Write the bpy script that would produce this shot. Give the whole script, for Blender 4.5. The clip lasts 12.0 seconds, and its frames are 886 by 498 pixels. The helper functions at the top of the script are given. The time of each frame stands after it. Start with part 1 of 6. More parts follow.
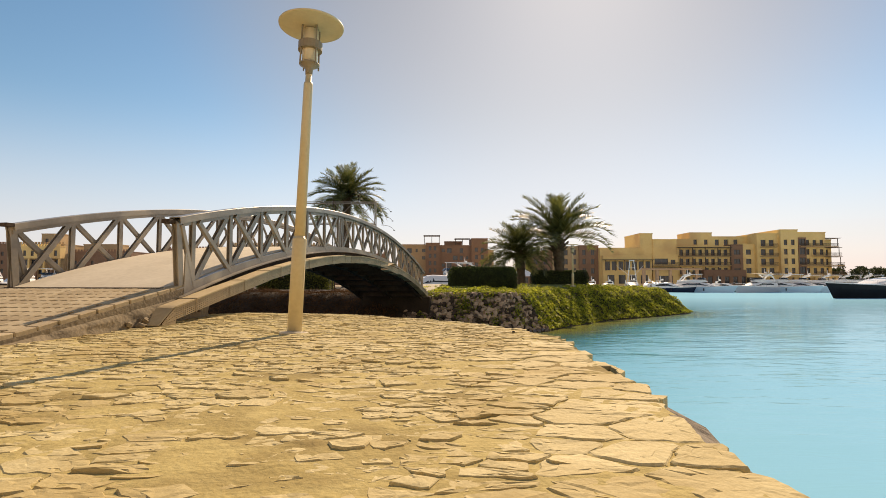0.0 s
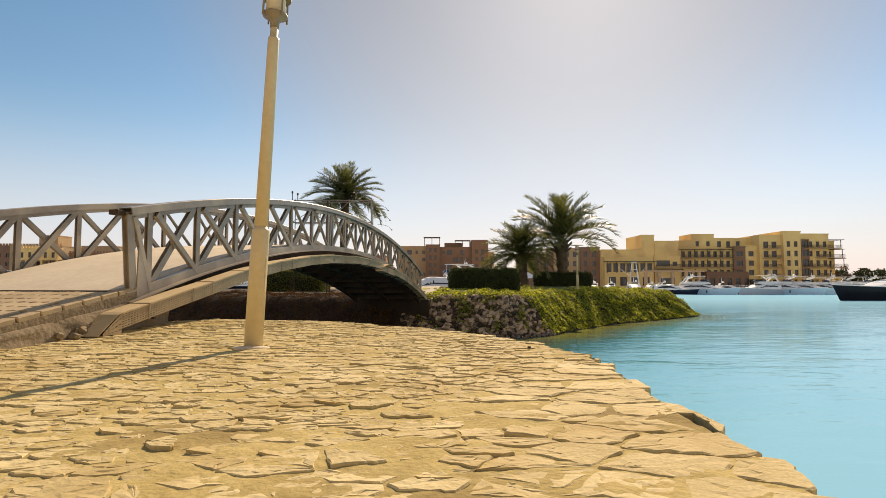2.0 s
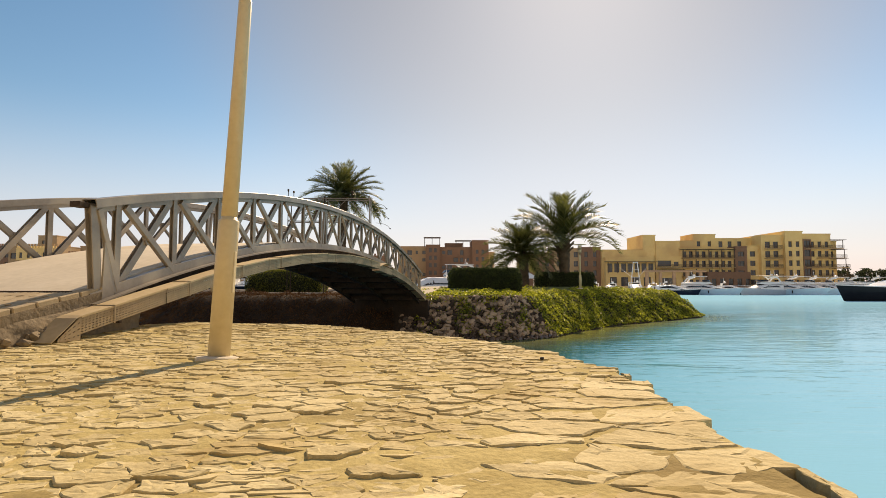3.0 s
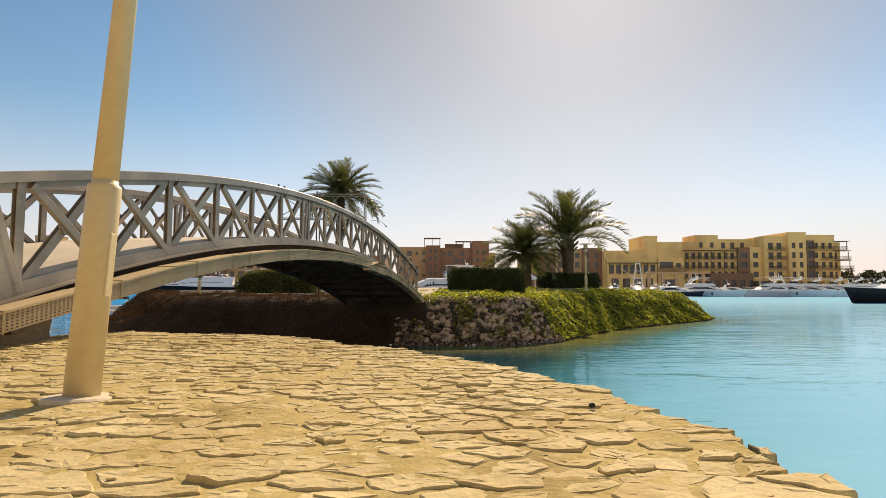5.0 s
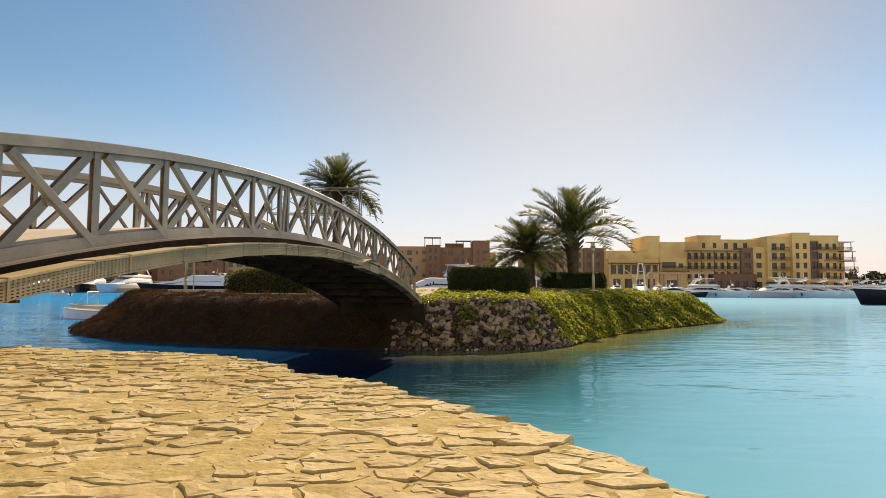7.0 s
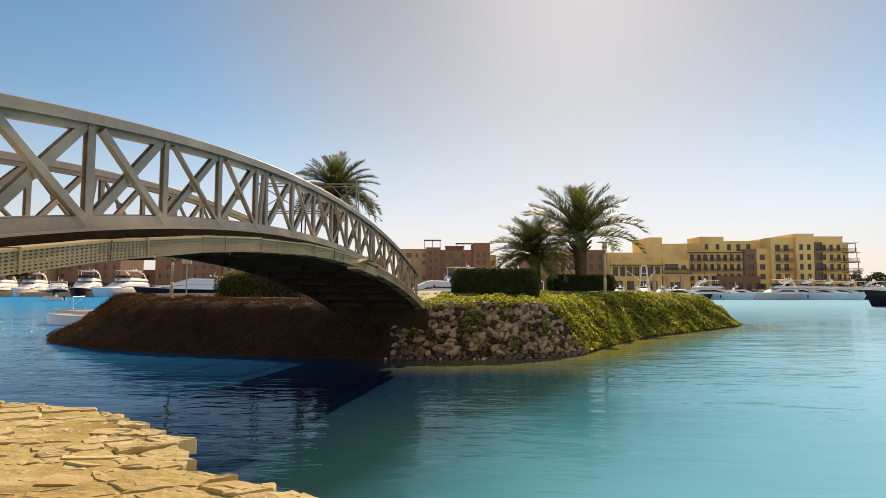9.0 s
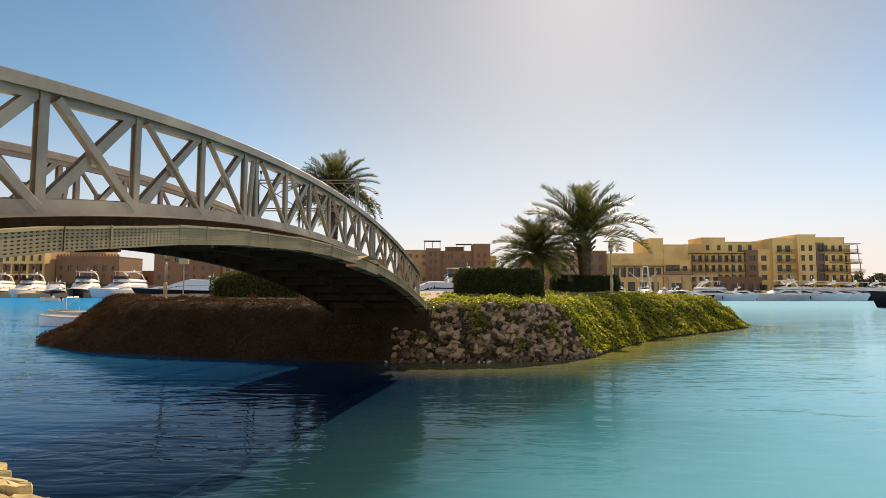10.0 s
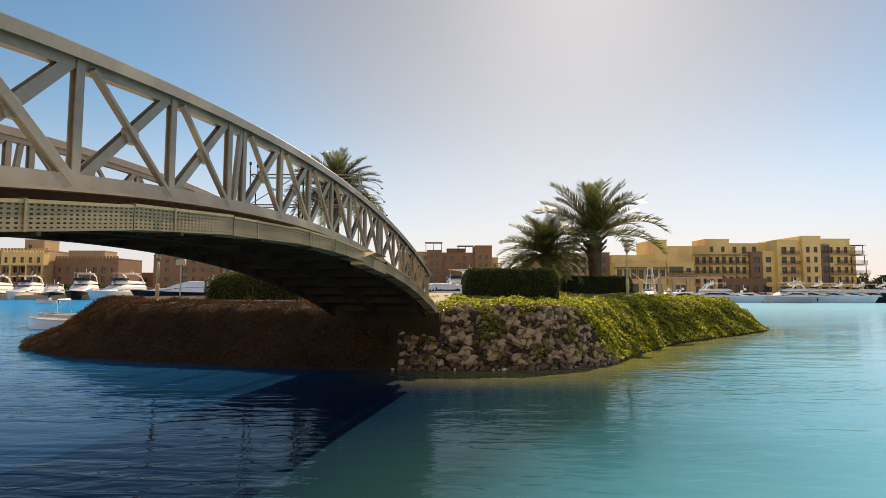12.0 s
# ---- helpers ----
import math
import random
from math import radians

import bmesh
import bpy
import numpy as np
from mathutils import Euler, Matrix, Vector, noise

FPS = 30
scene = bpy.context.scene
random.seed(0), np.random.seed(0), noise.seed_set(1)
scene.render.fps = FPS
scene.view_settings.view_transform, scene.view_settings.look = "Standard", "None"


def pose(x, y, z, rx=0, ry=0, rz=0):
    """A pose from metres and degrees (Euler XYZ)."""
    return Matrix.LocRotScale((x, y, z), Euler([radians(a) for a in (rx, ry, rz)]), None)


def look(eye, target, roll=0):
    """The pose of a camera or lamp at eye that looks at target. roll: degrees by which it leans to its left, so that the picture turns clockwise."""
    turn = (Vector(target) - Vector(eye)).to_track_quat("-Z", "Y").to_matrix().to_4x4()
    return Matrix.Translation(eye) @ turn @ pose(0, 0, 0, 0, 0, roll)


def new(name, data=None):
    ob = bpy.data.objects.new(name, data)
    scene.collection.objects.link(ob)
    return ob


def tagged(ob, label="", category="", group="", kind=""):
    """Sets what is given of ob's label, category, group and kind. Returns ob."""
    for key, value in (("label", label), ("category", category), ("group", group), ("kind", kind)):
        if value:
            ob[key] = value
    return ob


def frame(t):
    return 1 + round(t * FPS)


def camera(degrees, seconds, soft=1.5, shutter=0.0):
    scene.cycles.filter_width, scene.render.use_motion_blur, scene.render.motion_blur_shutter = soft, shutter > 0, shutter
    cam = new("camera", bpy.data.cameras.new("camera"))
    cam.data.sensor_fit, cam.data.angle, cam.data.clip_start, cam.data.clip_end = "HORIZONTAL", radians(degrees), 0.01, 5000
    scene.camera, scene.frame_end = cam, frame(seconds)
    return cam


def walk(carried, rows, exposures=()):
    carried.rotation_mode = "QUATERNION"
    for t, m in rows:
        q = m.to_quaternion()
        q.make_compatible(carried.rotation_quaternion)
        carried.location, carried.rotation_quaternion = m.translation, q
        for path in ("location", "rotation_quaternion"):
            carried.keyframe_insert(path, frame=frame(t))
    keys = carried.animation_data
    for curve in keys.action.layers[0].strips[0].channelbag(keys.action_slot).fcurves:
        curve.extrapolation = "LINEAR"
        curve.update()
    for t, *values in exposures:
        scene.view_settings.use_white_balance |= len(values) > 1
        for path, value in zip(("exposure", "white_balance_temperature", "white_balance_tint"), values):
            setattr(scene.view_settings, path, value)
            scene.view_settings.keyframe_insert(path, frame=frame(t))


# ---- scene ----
# ---------------- camera and its walk ----------------
cam = camera(76.6, 12.0, soft=0.6)
PATH = [
    (0, (-0.62, -0.351, 2.693), (-0.597, 1.646, 2.808), -0.0),
    (0.5, (-0.602, -0.016, 2.685), (-0.581, 1.981, 2.802), -0.0),
    (1, (-0.590, 0.343, 2.69), (-0.568, 2.34, 2.809), -0.0),
    (1.5, (-0.581, 0.685, 2.692), (-0.560, 2.682, 2.813), 0.0),
    (2, (-0.568, 1.067, 2.69), (-0.546, 3.063, 2.812), 0.0),
    (2.5, (-0.552, 1.451, 2.686), (-0.529, 3.447, 2.808), -0.0),
    (3, (-0.535, 1.866, 2.684), (-0.514, 3.862, 2.807), 0.0),
    (5, (-0.455, 3.576, 2.674), (-0.435, 5.572, 2.801), 0.1),
    (5.5, (-0.432, 4.014, 2.680), (-0.412, 6.010, 2.807), 0.1),
    (6, (-0.417, 4.46, 2.681), (-0.398, 6.456, 2.807), 0.2),
    (6.5, (-0.418, 4.895, 2.678), (-0.400, 6.891, 2.804), 0.25),
    (7, (-0.425, 5.350, 2.683), (-0.406, 7.346, 2.809), 0.3),
    (9, (-0.575, 7.285, 2.690), (-0.555, 9.280, 2.826), 0.1),
    (9.5, (-0.625, 7.730, 2.668), (-0.605, 9.725, 2.805), 0.1),
    (10, (-0.692, 8.170, 2.644), (-0.671, 10.165, 2.784), 0.1),
    (10.5, (-0.774, 8.600, 2.629), (-0.754, 10.595, 2.769), 0.1),
    (11, (-0.855, 9.023, 2.621), (-0.835, 11.018, 2.764), 0.1),
    (11.5, (-0.945, 9.400, 2.619), (-0.926, 11.395, 2.763), 0.1),
    (12, (-1.023, 9.73, 2.627), (-1.004, 11.724, 2.774), 0.1),
]
walk(cam, [(t, look(e, a, r)) for t, e, a, r in PATH], [(0.0, 0.33, 7550, 21), (12.0, 0.33, 7550, 21)])

# ---------------- sky and sun ----------------
SUN_AZ = radians(15.5)      # from +y towards +x
SUN_EL = radians(34.0)
world = bpy.data.worlds.new("sky")
scene.world = world
world.use_nodes = True
wn = world.node_tree
sky = wn.nodes.new("ShaderNodeTexSky")
sky.sky_type = "NISHITA"
sky.sun_disc = False
sky.sun_elevation = SUN_EL
sky.sun_rotation = SUN_AZ
sky.air_density = 1.0
sky.dust_density = 0.28
sky.ozone_density = 1.3
wn.nodes["Background"].inputs["Strength"].default_value = 0.094
tint = wn.nodes.new("ShaderNodeHueSaturation")
tint.inputs["Saturation"].default_value = 1.25
tint.inputs["Hue"].default_value = 0.488
wn.links.new(sky.outputs[0], tint.inputs["Color"])
# white haze that thickens evenly towards the sun
gen = wn.nodes.new("ShaderNodeTexCoord")
dot = wn.nodes.new("ShaderNodeVectorMath")
dot.operation = "DOT_PRODUCT"
dot.inputs[1].default_value = (math.sin(SUN_AZ - 0.08) * math.cos(SUN_EL), math.cos(SUN_AZ - 0.08) * math.cos(SUN_EL), math.sin(SUN_EL))
wn.links.new(gen.outputs["Generated"], dot.inputs[0])
near_sun = wn.nodes.new("ShaderNodeMapRange")
near_sun.interpolation_type = "SMOOTHSTEP"
near_sun.inputs["From Min"].default_value = 0.80
near_sun.inputs["From Max"].default_value = 0.975
wn.links.new(dot.outputs["Value"], near_sun.inputs["Value"])
white = wn.nodes.new("ShaderNodeHueSaturation")
white.inputs["Saturation"].default_value = 0.62
white.inputs["Value"].default_value = 0.84
wn.links.new(sky.outputs[0], white.inputs["Color"])
warm = wn.nodes.new("ShaderNodeMix")
warm.data_type = "RGBA"
warm.blend_type = "MULTIPLY"
warm.inputs["Factor"].default_value = 1.0
warm.inputs[7].default_value = (0.83, 0.885, 0.86, 1)
wn.links.new(white.outputs[0], warm.inputs[6])
haze = wn.nodes.new("ShaderNodeMix")
haze.data_type = "RGBA"
wn.links.new(near_sun.outputs[0], haze.inputs["Factor"])
wn.links.new(tint.outputs[0], haze.inputs[6])
wn.links.new(warm.outputs[2], haze.inputs[7])
# pale haze low over the horizon
height = wn.nodes.new("ShaderNodeSeparateXYZ")
wn.links.new(gen.outputs["Generated"], height.inputs[0])
low = wn.nodes.new("ShaderNodeMapRange")
low.interpolation_type = "SMOOTHSTEP"
low.inputs["From Min"].default_value = 0.30
low.inputs["From Max"].default_value = 0.0
low.inputs["To Max"].default_value = 0.75
wn.links.new(height.outputs["Z"], low.inputs["Value"])
pale = wn.nodes.new("ShaderNodeMix")
pale.data_type = "RGBA"
pale.inputs[7].default_value = (5.6, 6.1, 7.3, 1)
wn.links.new(low.outputs[0], pale.inputs["Factor"])
wn.links.new(haze.outputs[2], pale.inputs[6])
# milky, nearly colourless sky away from the sun
milky = wn.nodes.new("ShaderNodeHueSaturation")
milky.inputs["Saturation"].default_value = 0.35
milky.inputs["Value"].default_value = 0.95
wn.links.new(sky.outputs[0], milky.inputs["Color"])
away = wn.nodes.new("ShaderNodeMapRange")
away.interpolation_type = "SMOOTHSTEP"
away.inputs["From Min"].default_value = 0.35
away.inputs["From Max"].default_value = -0.25
wn.links.new(height.outputs["Y"], away.inputs["Value"])
dome = wn.nodes.new("ShaderNodeMix")
dome.data_type = "RGBA"
wn.links.new(away.outputs[0], dome.inputs["Factor"])
wn.links.new(pale.outputs[2], dome.inputs[6])
wn.links.new(milky.outputs[0], dome.inputs[7])
wn.links.new(dome.outputs[2], wn.nodes["Background"].inputs["Color"])
sun_data = bpy.data.lights.new("sun", "SUN")
sun_data.energy = 4.7
sun_data.angle = radians(0.53)
sun_data.color = (1.0, 0.86, 0.62)
sun = new("sun", sun_data)
sun_dir = Vector((math.sin(SUN_AZ) * math.cos(SUN_EL), math.cos(SUN_AZ) * math.cos(SUN_EL), math.sin(SUN_EL)))
sun.matrix_world = look(sun_dir * 200, (0, 0, 0))

# ---------------- mesh tools ----------------

class Geo:
    """Gathers vertices and faces of one mesh."""

    def __init__(self):
        self.v, self.f = [], []

    def add(self, verts, faces):
        n = len(self.v)
        self.v.extend([tuple(p) for p in verts])
        self.f.extend([tuple(i + n for i in q) for q in faces])
        return self

    def box(self, c, s, m=None):
        x, y, z = (d / 2 for d in s)
        pts = [Vector((a * x, b * y, d * z)) for a in (-1, 1) for b in (-1, 1) for d in (-1, 1)]
        if m is not None:
            pts = [m @ p for p in pts]
        c = Vector(c)
        return self.add([p + c for p in pts], [(0, 1, 3, 2), (4, 6, 7, 5), (0, 4, 5, 1), (2, 3, 7, 6), (0, 2, 6, 4), (1, 5, 7, 3)])

    def beam(self, p, q, w, h, up=(0, 0, 1)):
        """A bar from p to q: w across, h along up."""
        p, q = Vector(p), Vector(q)
        d = (q - p).normalized()
        side = d.cross(Vector(up))
        side = side.normalized() if side.length > 1e-6 else Vector((1, 0, 0))
        top = side.cross(d)
        pts = [e + side * (a * w / 2) + top * (b * h / 2) for e in (p, q) for a, b in ((-1, -1), (1, -1), (1, 1), (-1, 1))]
        return self.add(pts, [(3, 2, 1, 0), (4, 5, 6, 7), (0, 1, 5, 4), (1, 2, 6, 5), (2, 3, 7, 6), (3, 0, 4, 7)])

    def sweep(self, path, prof, up=(0, 0, 1), closed=True, ends=True):
        """A profile of (across, up) pairs swept along a path."""
        path = [Vector(p) for p in path]
        n, k = len(path), len(prof)
        verts, faces = [], []
        for i, p in enumerate(path):
            d = (path[min(i + 1, n - 1)] - path[max(i - 1, 0)]).normalized()
            side = d.cross(Vector(up))
            side = side.normalized() if side.length > 1e-6 else Vector((1, 0, 0))
            top = side.cross(d)
            verts += [p + side * a + top * b for a, b in prof]
        m = k if closed else k - 1
        for i in range(n - 1):
            for j in range(m):
                a, b = i * k + j, i * k + (j + 1) % k
                faces.append((a, b, b + k, a + k))
        if ends and closed:
            faces += [tuple(range(k - 1, -1, -1)), tuple((n - 1) * k + j for j in range(k))]
        return self.add(verts, faces)

    def tube(self, path, r, k=8):
        rr = r if isinstance(r, (list, tuple)) else [r] * len(path)
        path = [Vector(p) for p in path]
        n = len(path)
        verts, faces = [], []
        for i, p in enumerate(path):
            d = (path[min(i + 1, n - 1)] - path[max(i - 1, 0)]).normalized()
            side = d.cross(Vector((0, 0, 1)))
            side = side.normalized() if side.length > 1e-3 else Vector((1, 0, 0))
            top = side.cross(d)
            for j in range(k):
                a = 2 * math.pi * j / k
                verts.append(p + (side * math.cos(a) + top * math.sin(a)) * rr[i])
        for i in range(n - 1):
            for j in range(k):
                a, b = i * k + j, i * k + (j + 1) % k
                faces.append((a, b, b + k, a + k))
        faces += [tuple(range(k - 1, -1, -1)), tuple((n - 1) * k + j for j in range(k))]
        return self.add(verts, faces)

    def lathe(self, prof, k=24, c=(0, 0, 0)):
        """Turns (radius, height) pairs round the z axis."""
        verts, faces = [], []
        for r, z in prof:
            verts += [(c[0] + r * math.cos(2 * math.pi * j / k), c[1] + r * math.sin(2 * math.pi * j / k), c[2] + z) for j in range(k)]
        for i in range(len(prof) - 1):
            for j in range(k):
                a, b = i * k + j, i * k + (j + 1) % k
                faces.append((a, b, b + k, a + k))
        faces += [tuple(range(k - 1, -1, -1)), tuple((len(prof) - 1) * k + j for j in range(k))]
        return self.add(verts, faces)

    def mesh(self, name, material, bevel=0.0, smooth=False):
        me = bpy.data.meshes.new(name)
        me.from_pydata(self.v, [], self.f)
        if bevel > 0:
            bm = bmesh.new()
            bm.from_mesh(me)
            bmesh.ops.bevel(bm, geom=bm.edges[:], offset=bevel, segments=1, affect="EDGES", clamp_overlap=True)
            bm.to_mesh(me)
            bm.free()
        if smooth:
            me.polygons.foreach_set("use_smooth", [True] * len(me.polygons))
        me.materials.append(material)
        me.update()
        return me


def part(name, shape, material, parent=None, label="", bevel=0.0, smooth=False, kind=""):
    """Links a shape as one mesh object under a thing or a part."""
    data = shape.mesh(name, material, bevel, smooth) if isinstance(shape, Geo) else shape
    ob = new(name, data)
    ob.parent = parent
    return tagged(ob, label=label, kind=kind)


def thing(name, place, label, category, group="", kind="", rz=0.0):
    ob = new(name)
    ob.empty_display_size = 0.2
    ob.matrix_world = pose(*place, 0, 0, rz)
    return tagged(ob, label, category, group, kind)


# ---------------- materials ----------------
def mat(name, dark, light, scale=4.0, rough=0.7, metal=0.0, bump=0.2, bump_scale=None, fine=None, per_object=0.0,
        island=0.0, stretch=(1, 1, 1), spec=0.4, bump_dist=0.02, stain=None, translucent=0.0, stain_scale=0.7):
    """Two-scale procedural surface between two colours."""
    m = bpy.data.materials.new(name)
    m.use_nodes = True
    t = m.node_tree
    n, l = t.nodes, t.links
    b = n["Principled BSDF"]
    co = n.new("ShaderNodeTexCoord")
    mp = n.new("ShaderNodeMapping")
    mp.inputs["Scale"].default_value = stretch
    geo = n.new("ShaderNodeNewGeometry")
    l.new(geo.outputs["Position"], mp.inputs["Vector"])
    big = n.new("ShaderNodeTexNoise")
    big.inputs["Scale"].default_value = scale
    big.inputs["Detail"].default_value = 5
    l.new(mp.outputs[0], big.inputs["Vector"])
    small = n.new("ShaderNodeTexNoise")
    small.inputs["Scale"].default_value = fine or scale * 9
    small.inputs["Detail"].default_value = 4
    l.new(mp.outputs[0], small.inputs["Vector"])
    add = n.new("ShaderNodeMath")
    add.operation = "MULTIPLY_ADD"
    add.inputs[1].default_value = 0.45
    l.new(small.outputs[0], add.inputs[0])
    sc = n.new("ShaderNodeMath")
    sc.operation = "MULTIPLY"
    sc.inputs[1].default_value = 0.55
    l.new(big.outputs[0], sc.inputs[0])
    l.new(sc.outputs[0], add.inputs[2])
    value = add.outputs[0]
    if per_object or island:
        if per_object:
            src = n.new("ShaderNodeObjectInfo").outputs["Random"]
        else:
            src = geo.outputs["Random Per Island"]
        k = n.new("ShaderNodeMath")
        k.operation = "MULTIPLY_ADD"
        k.inputs[1].default_value = per_object or island
        k.inputs[2].default_value = -(per_object or island) / 2
        l.new(src, k.inputs[0])
        s = n.new("ShaderNodeMath")
        s.operation = "ADD"
        l.new(value, s.inputs[0])
        l.new(k.outputs[0], s.inputs[1])
        value = s.outputs[0]
    ramp = n.new("ShaderNodeValToRGB")
    ramp.color_ramp.elements[0].position, ramp.color_ramp.elements[0].color = 0.30, (*dark, 1)
    ramp.color_ramp.elements[1].position, ramp.color_ramp.elements[1].color = 0.70, (*light, 1)
    l.new(value, ramp.inputs[0])
    colour = ramp.outputs[0]
    if stain:
        st = n.new("ShaderNodeTexNoise")
        st.inputs["Scale"].default_value = stain_scale
        st.inputs["Detail"].default_value = 6
        l.new(geo.outputs["Position"], st.inputs["Vector"])
        rr = n.new("ShaderNodeMapRange")
        rr.inputs["From Min"].default_value, rr.inputs["From Max"].default_value = 0.52, 0.68
        l.new(st.outputs[0], rr.inputs["Value"])
        mx = n.new("ShaderNodeMix")
        mx.data_type = "RGBA"
        l.new(rr.outputs[0], mx.inputs["Factor"])
        l.new(colour, mx.inputs[6])
        mx.inputs[7].default_value = (*stain, 1)
        colour = mx.outputs[2]
    l.new(colour, b.inputs["Base Color"])
    b.inputs["Roughness"].default_value = rough
    b.inputs["Metallic"].default_value = metal
    b.inputs["Specular IOR Level"].default_value = spec
    if bump:
        bp = n.new("ShaderNodeBump")
        bp.inputs["Strength"].default_value = bump
        bp.inputs["Distance"].default_value = bump_dist
        src = add.outputs[0]
        if bump_scale:
            bn = n.new("ShaderNodeTexNoise")
            bn.inputs["Scale"].default_value = bump_scale
            bn.inputs["Detail"].default_value = 6
            l.new(mp.outputs[0], bn.inputs["Vector"])
            src = bn.outputs[0]
        l.new(src, bp.inputs["Height"])
        l.new(bp.outputs[0], b.inputs["Normal"])
    if translucent:
        tr = n.new("ShaderNodeBsdfTranslucent")
        l.new(colour, tr.inputs["Color"])
        ms = n.new("ShaderNodeMixShader")
        ms.inputs[0].default_value = translucent
        l.new(b.outputs[0], ms.inputs[1])
        l.new(tr.outputs[0], ms.inputs[2])
        l.new(ms.outputs[0], n["Material Output"].inputs["Surface"])
    return m


M_FLAG = mat("sandstone_flag", (0.43, 0.335, 0.15), (0.68, 0.575, 0.325), 3.0, 0.85, bump=0.45, bump_scale=38, per_object=0.15, fine=70, spec=0.2, bump_dist=0.011, stain=(0.44, 0.33, 0.14), stain_scale=1.3)
M_FLAGS = mat("sandstone_flags_far", (0.43, 0.335, 0.15), (0.68, 0.575, 0.325), 3.0, 0.85, bump=0.45, bump_scale=38, island=0.14, fine=70, spec=0.2, bump_dist=0.011, stain=(0.44, 0.33, 0.14), stain_scale=1.3)
M_MORTAR = mat("sandy_mortar", (0.36, 0.275, 0.105), (0.56, 0.455, 0.205), 5.0, 0.95, bump=0.6, bump_scale=30, fine=50, spec=0.1, bump_dist=0.016, stain=(0.27, 0.20, 0.082), stain_scale=1.2)
M_EDGE = mat("quay_rock", (0.10, 0.08, 0.06), (0.30, 0.24, 0.17), 2.5, 0.9, bump=0.9, bump_scale=6, bump_dist=0.08)
M_PAVER = mat("concrete_paver", (0.36, 0.275, 0.165), (0.53, 0.43, 0.275), 2.0, 0.85, bump=0.4, bump_scale=60, per_object=0.25, spec=0.25, bump_dist=0.006)
M_PAVERS = mat("concrete_pavers_far", (0.36, 0.275, 0.165), (0.53, 0.43, 0.275), 2.0, 0.85, bump=0.4, bump_scale=60, island=0.25, spec=0.25, bump_dist=0.006)
M_KERB = mat("kerb_concrete", (0.18, 0.14, 0.09), (0.31, 0.25, 0.165), 2.2, 0.9, bump=0.7, bump_scale=12, spec=0.2, bump_dist=0.03, stain=(0.34, 0.265, 0.165))
M_STEEL = mat("painted_steel", (0.20, 0.174, 0.138), (0.30, 0.265, 0.215), 1.6, 0.34, bump=0.08, bump_scale=40, spec=0.6, bump_dist=0.004, stain=(0.40, 0.345, 0.26), stain_scale=1.1)
M_DECK = mat("deck_concrete", (0.56, 0.49, 0.37), (0.72, 0.645, 0.51), 1.2, 0.85, bump=0.2, bump_scale=30, spec=0.25, bump_dist=0.006)
M_SOFFIT = mat("dark_brown_steel", (0.034, 0.023, 0.016), (0.10, 0.07, 0.047), 1.4, 0.8, bump=0.3, bump_scale=20, spec=0.2)
# lids painted paler for dust and sun, tray sides darker for shade
M_LID = mat("dusty_sunlit_lid", (0.45, 0.335, 0.18), (0.60, 0.48, 0.285), 1.8, 0.7, bump=0.1, bump_scale=25, spec=0.3, bump_dist=0.006, stain=(0.34, 0.25, 0.14))
M_TRAY = mat("galvanised_tray", (0.31, 0.23, 0.13), (0.45, 0.35, 0.21), 1.8, 0.6, bump=0.1, bump_scale=25, spec=0.4, bump_dist=0.006, stain=(0.30, 0.22, 0.12))
M_LAMP = mat("cream_enamel", (0.56, 0.455, 0.255), (0.68, 0.57, 0.34), 2.0, 0.42, bump=0.05, bump_scale=30, spec=0.45, bump_dist=0.004)
M_LAMP_METAL = mat("lamp_bronze", (0.20, 0.16, 0.10), (0.32, 0.26, 0.17), 6.0, 0.5, bump=0.05)
M_OPAL = mat("lamp_opal", (0.66, 0.56, 0.36), (0.74, 0.64, 0.44), 6.0, 0.3, bump=0.0)
M_SOIL = mat("island_soil", (0.018, 0.012, 0.008), (0.055, 0.037, 0.021), 1.5, 0.95, bump=0.6, bump_scale=6, bump_dist=0.06)
M_ROCK = mat("basalt_rubble", (0.06, 0.043, 0.03), (0.50, 0.37, 0.255), 3.0, 0.85, bump=0.6, bump_scale=10, per_object=0.7, spec=0.3, bump_dist=0.03)
M_ROCKS = mat("basalt_rubble_far", (0.06, 0.043, 0.03), (0.50, 0.37, 0.255), 3.0, 0.85, bump=0.6, bump_scale=10, island=0.7, spec=0.3, bump_dist=0.03)
M_VINE = mat("vine_leaf", (0.11, 0.14, 0.013), (0.50, 0.52, 0.045), 1.2, 0.45, bump=0.0, island=0.6, spec=0.4, translucent=0.55)
M_DRY = mat("dry_ground_cover", (0.030, 0.016, 0.008), (0.185, 0.095, 0.04), 0.45, 0.9, bump=0.0, island=0.25, spec=0.1, translucent=0.2)
M_HEDGE = mat("hedge_leaf", (0.018, 0.030, 0.008), (0.075, 0.105, 0.022), 1.5, 0.5, bump=0.0, island=0.6, spec=0.35, translucent=0.25)
M_GLINT = mat("glint_white", (0.70, 0.68, 0.62), (0.85, 0.84, 0.80), 6.0, 0.5, bump=0.3)
M_WET = mat("wet_rock", (0.05, 0.032, 0.02), (0.22, 0.15, 0.10), 3.0, 0.12, bump=0.6, bump_scale=14, spec=0.6, bump_dist=0.03)
M_OLIVE = mat("olive_hedge_leaf", (0.05, 0.062, 0.010), (0.20, 0.21, 0.035), 1.5, 0.5, bump=0.0, island=0.6, spec=0.35, translucent=0.45)
M_CORE = mat("hedge_shade", (0.006, 0.009, 0.004), (0.02, 0.028, 0.01), 2.0, 0.9, bump=0.4)
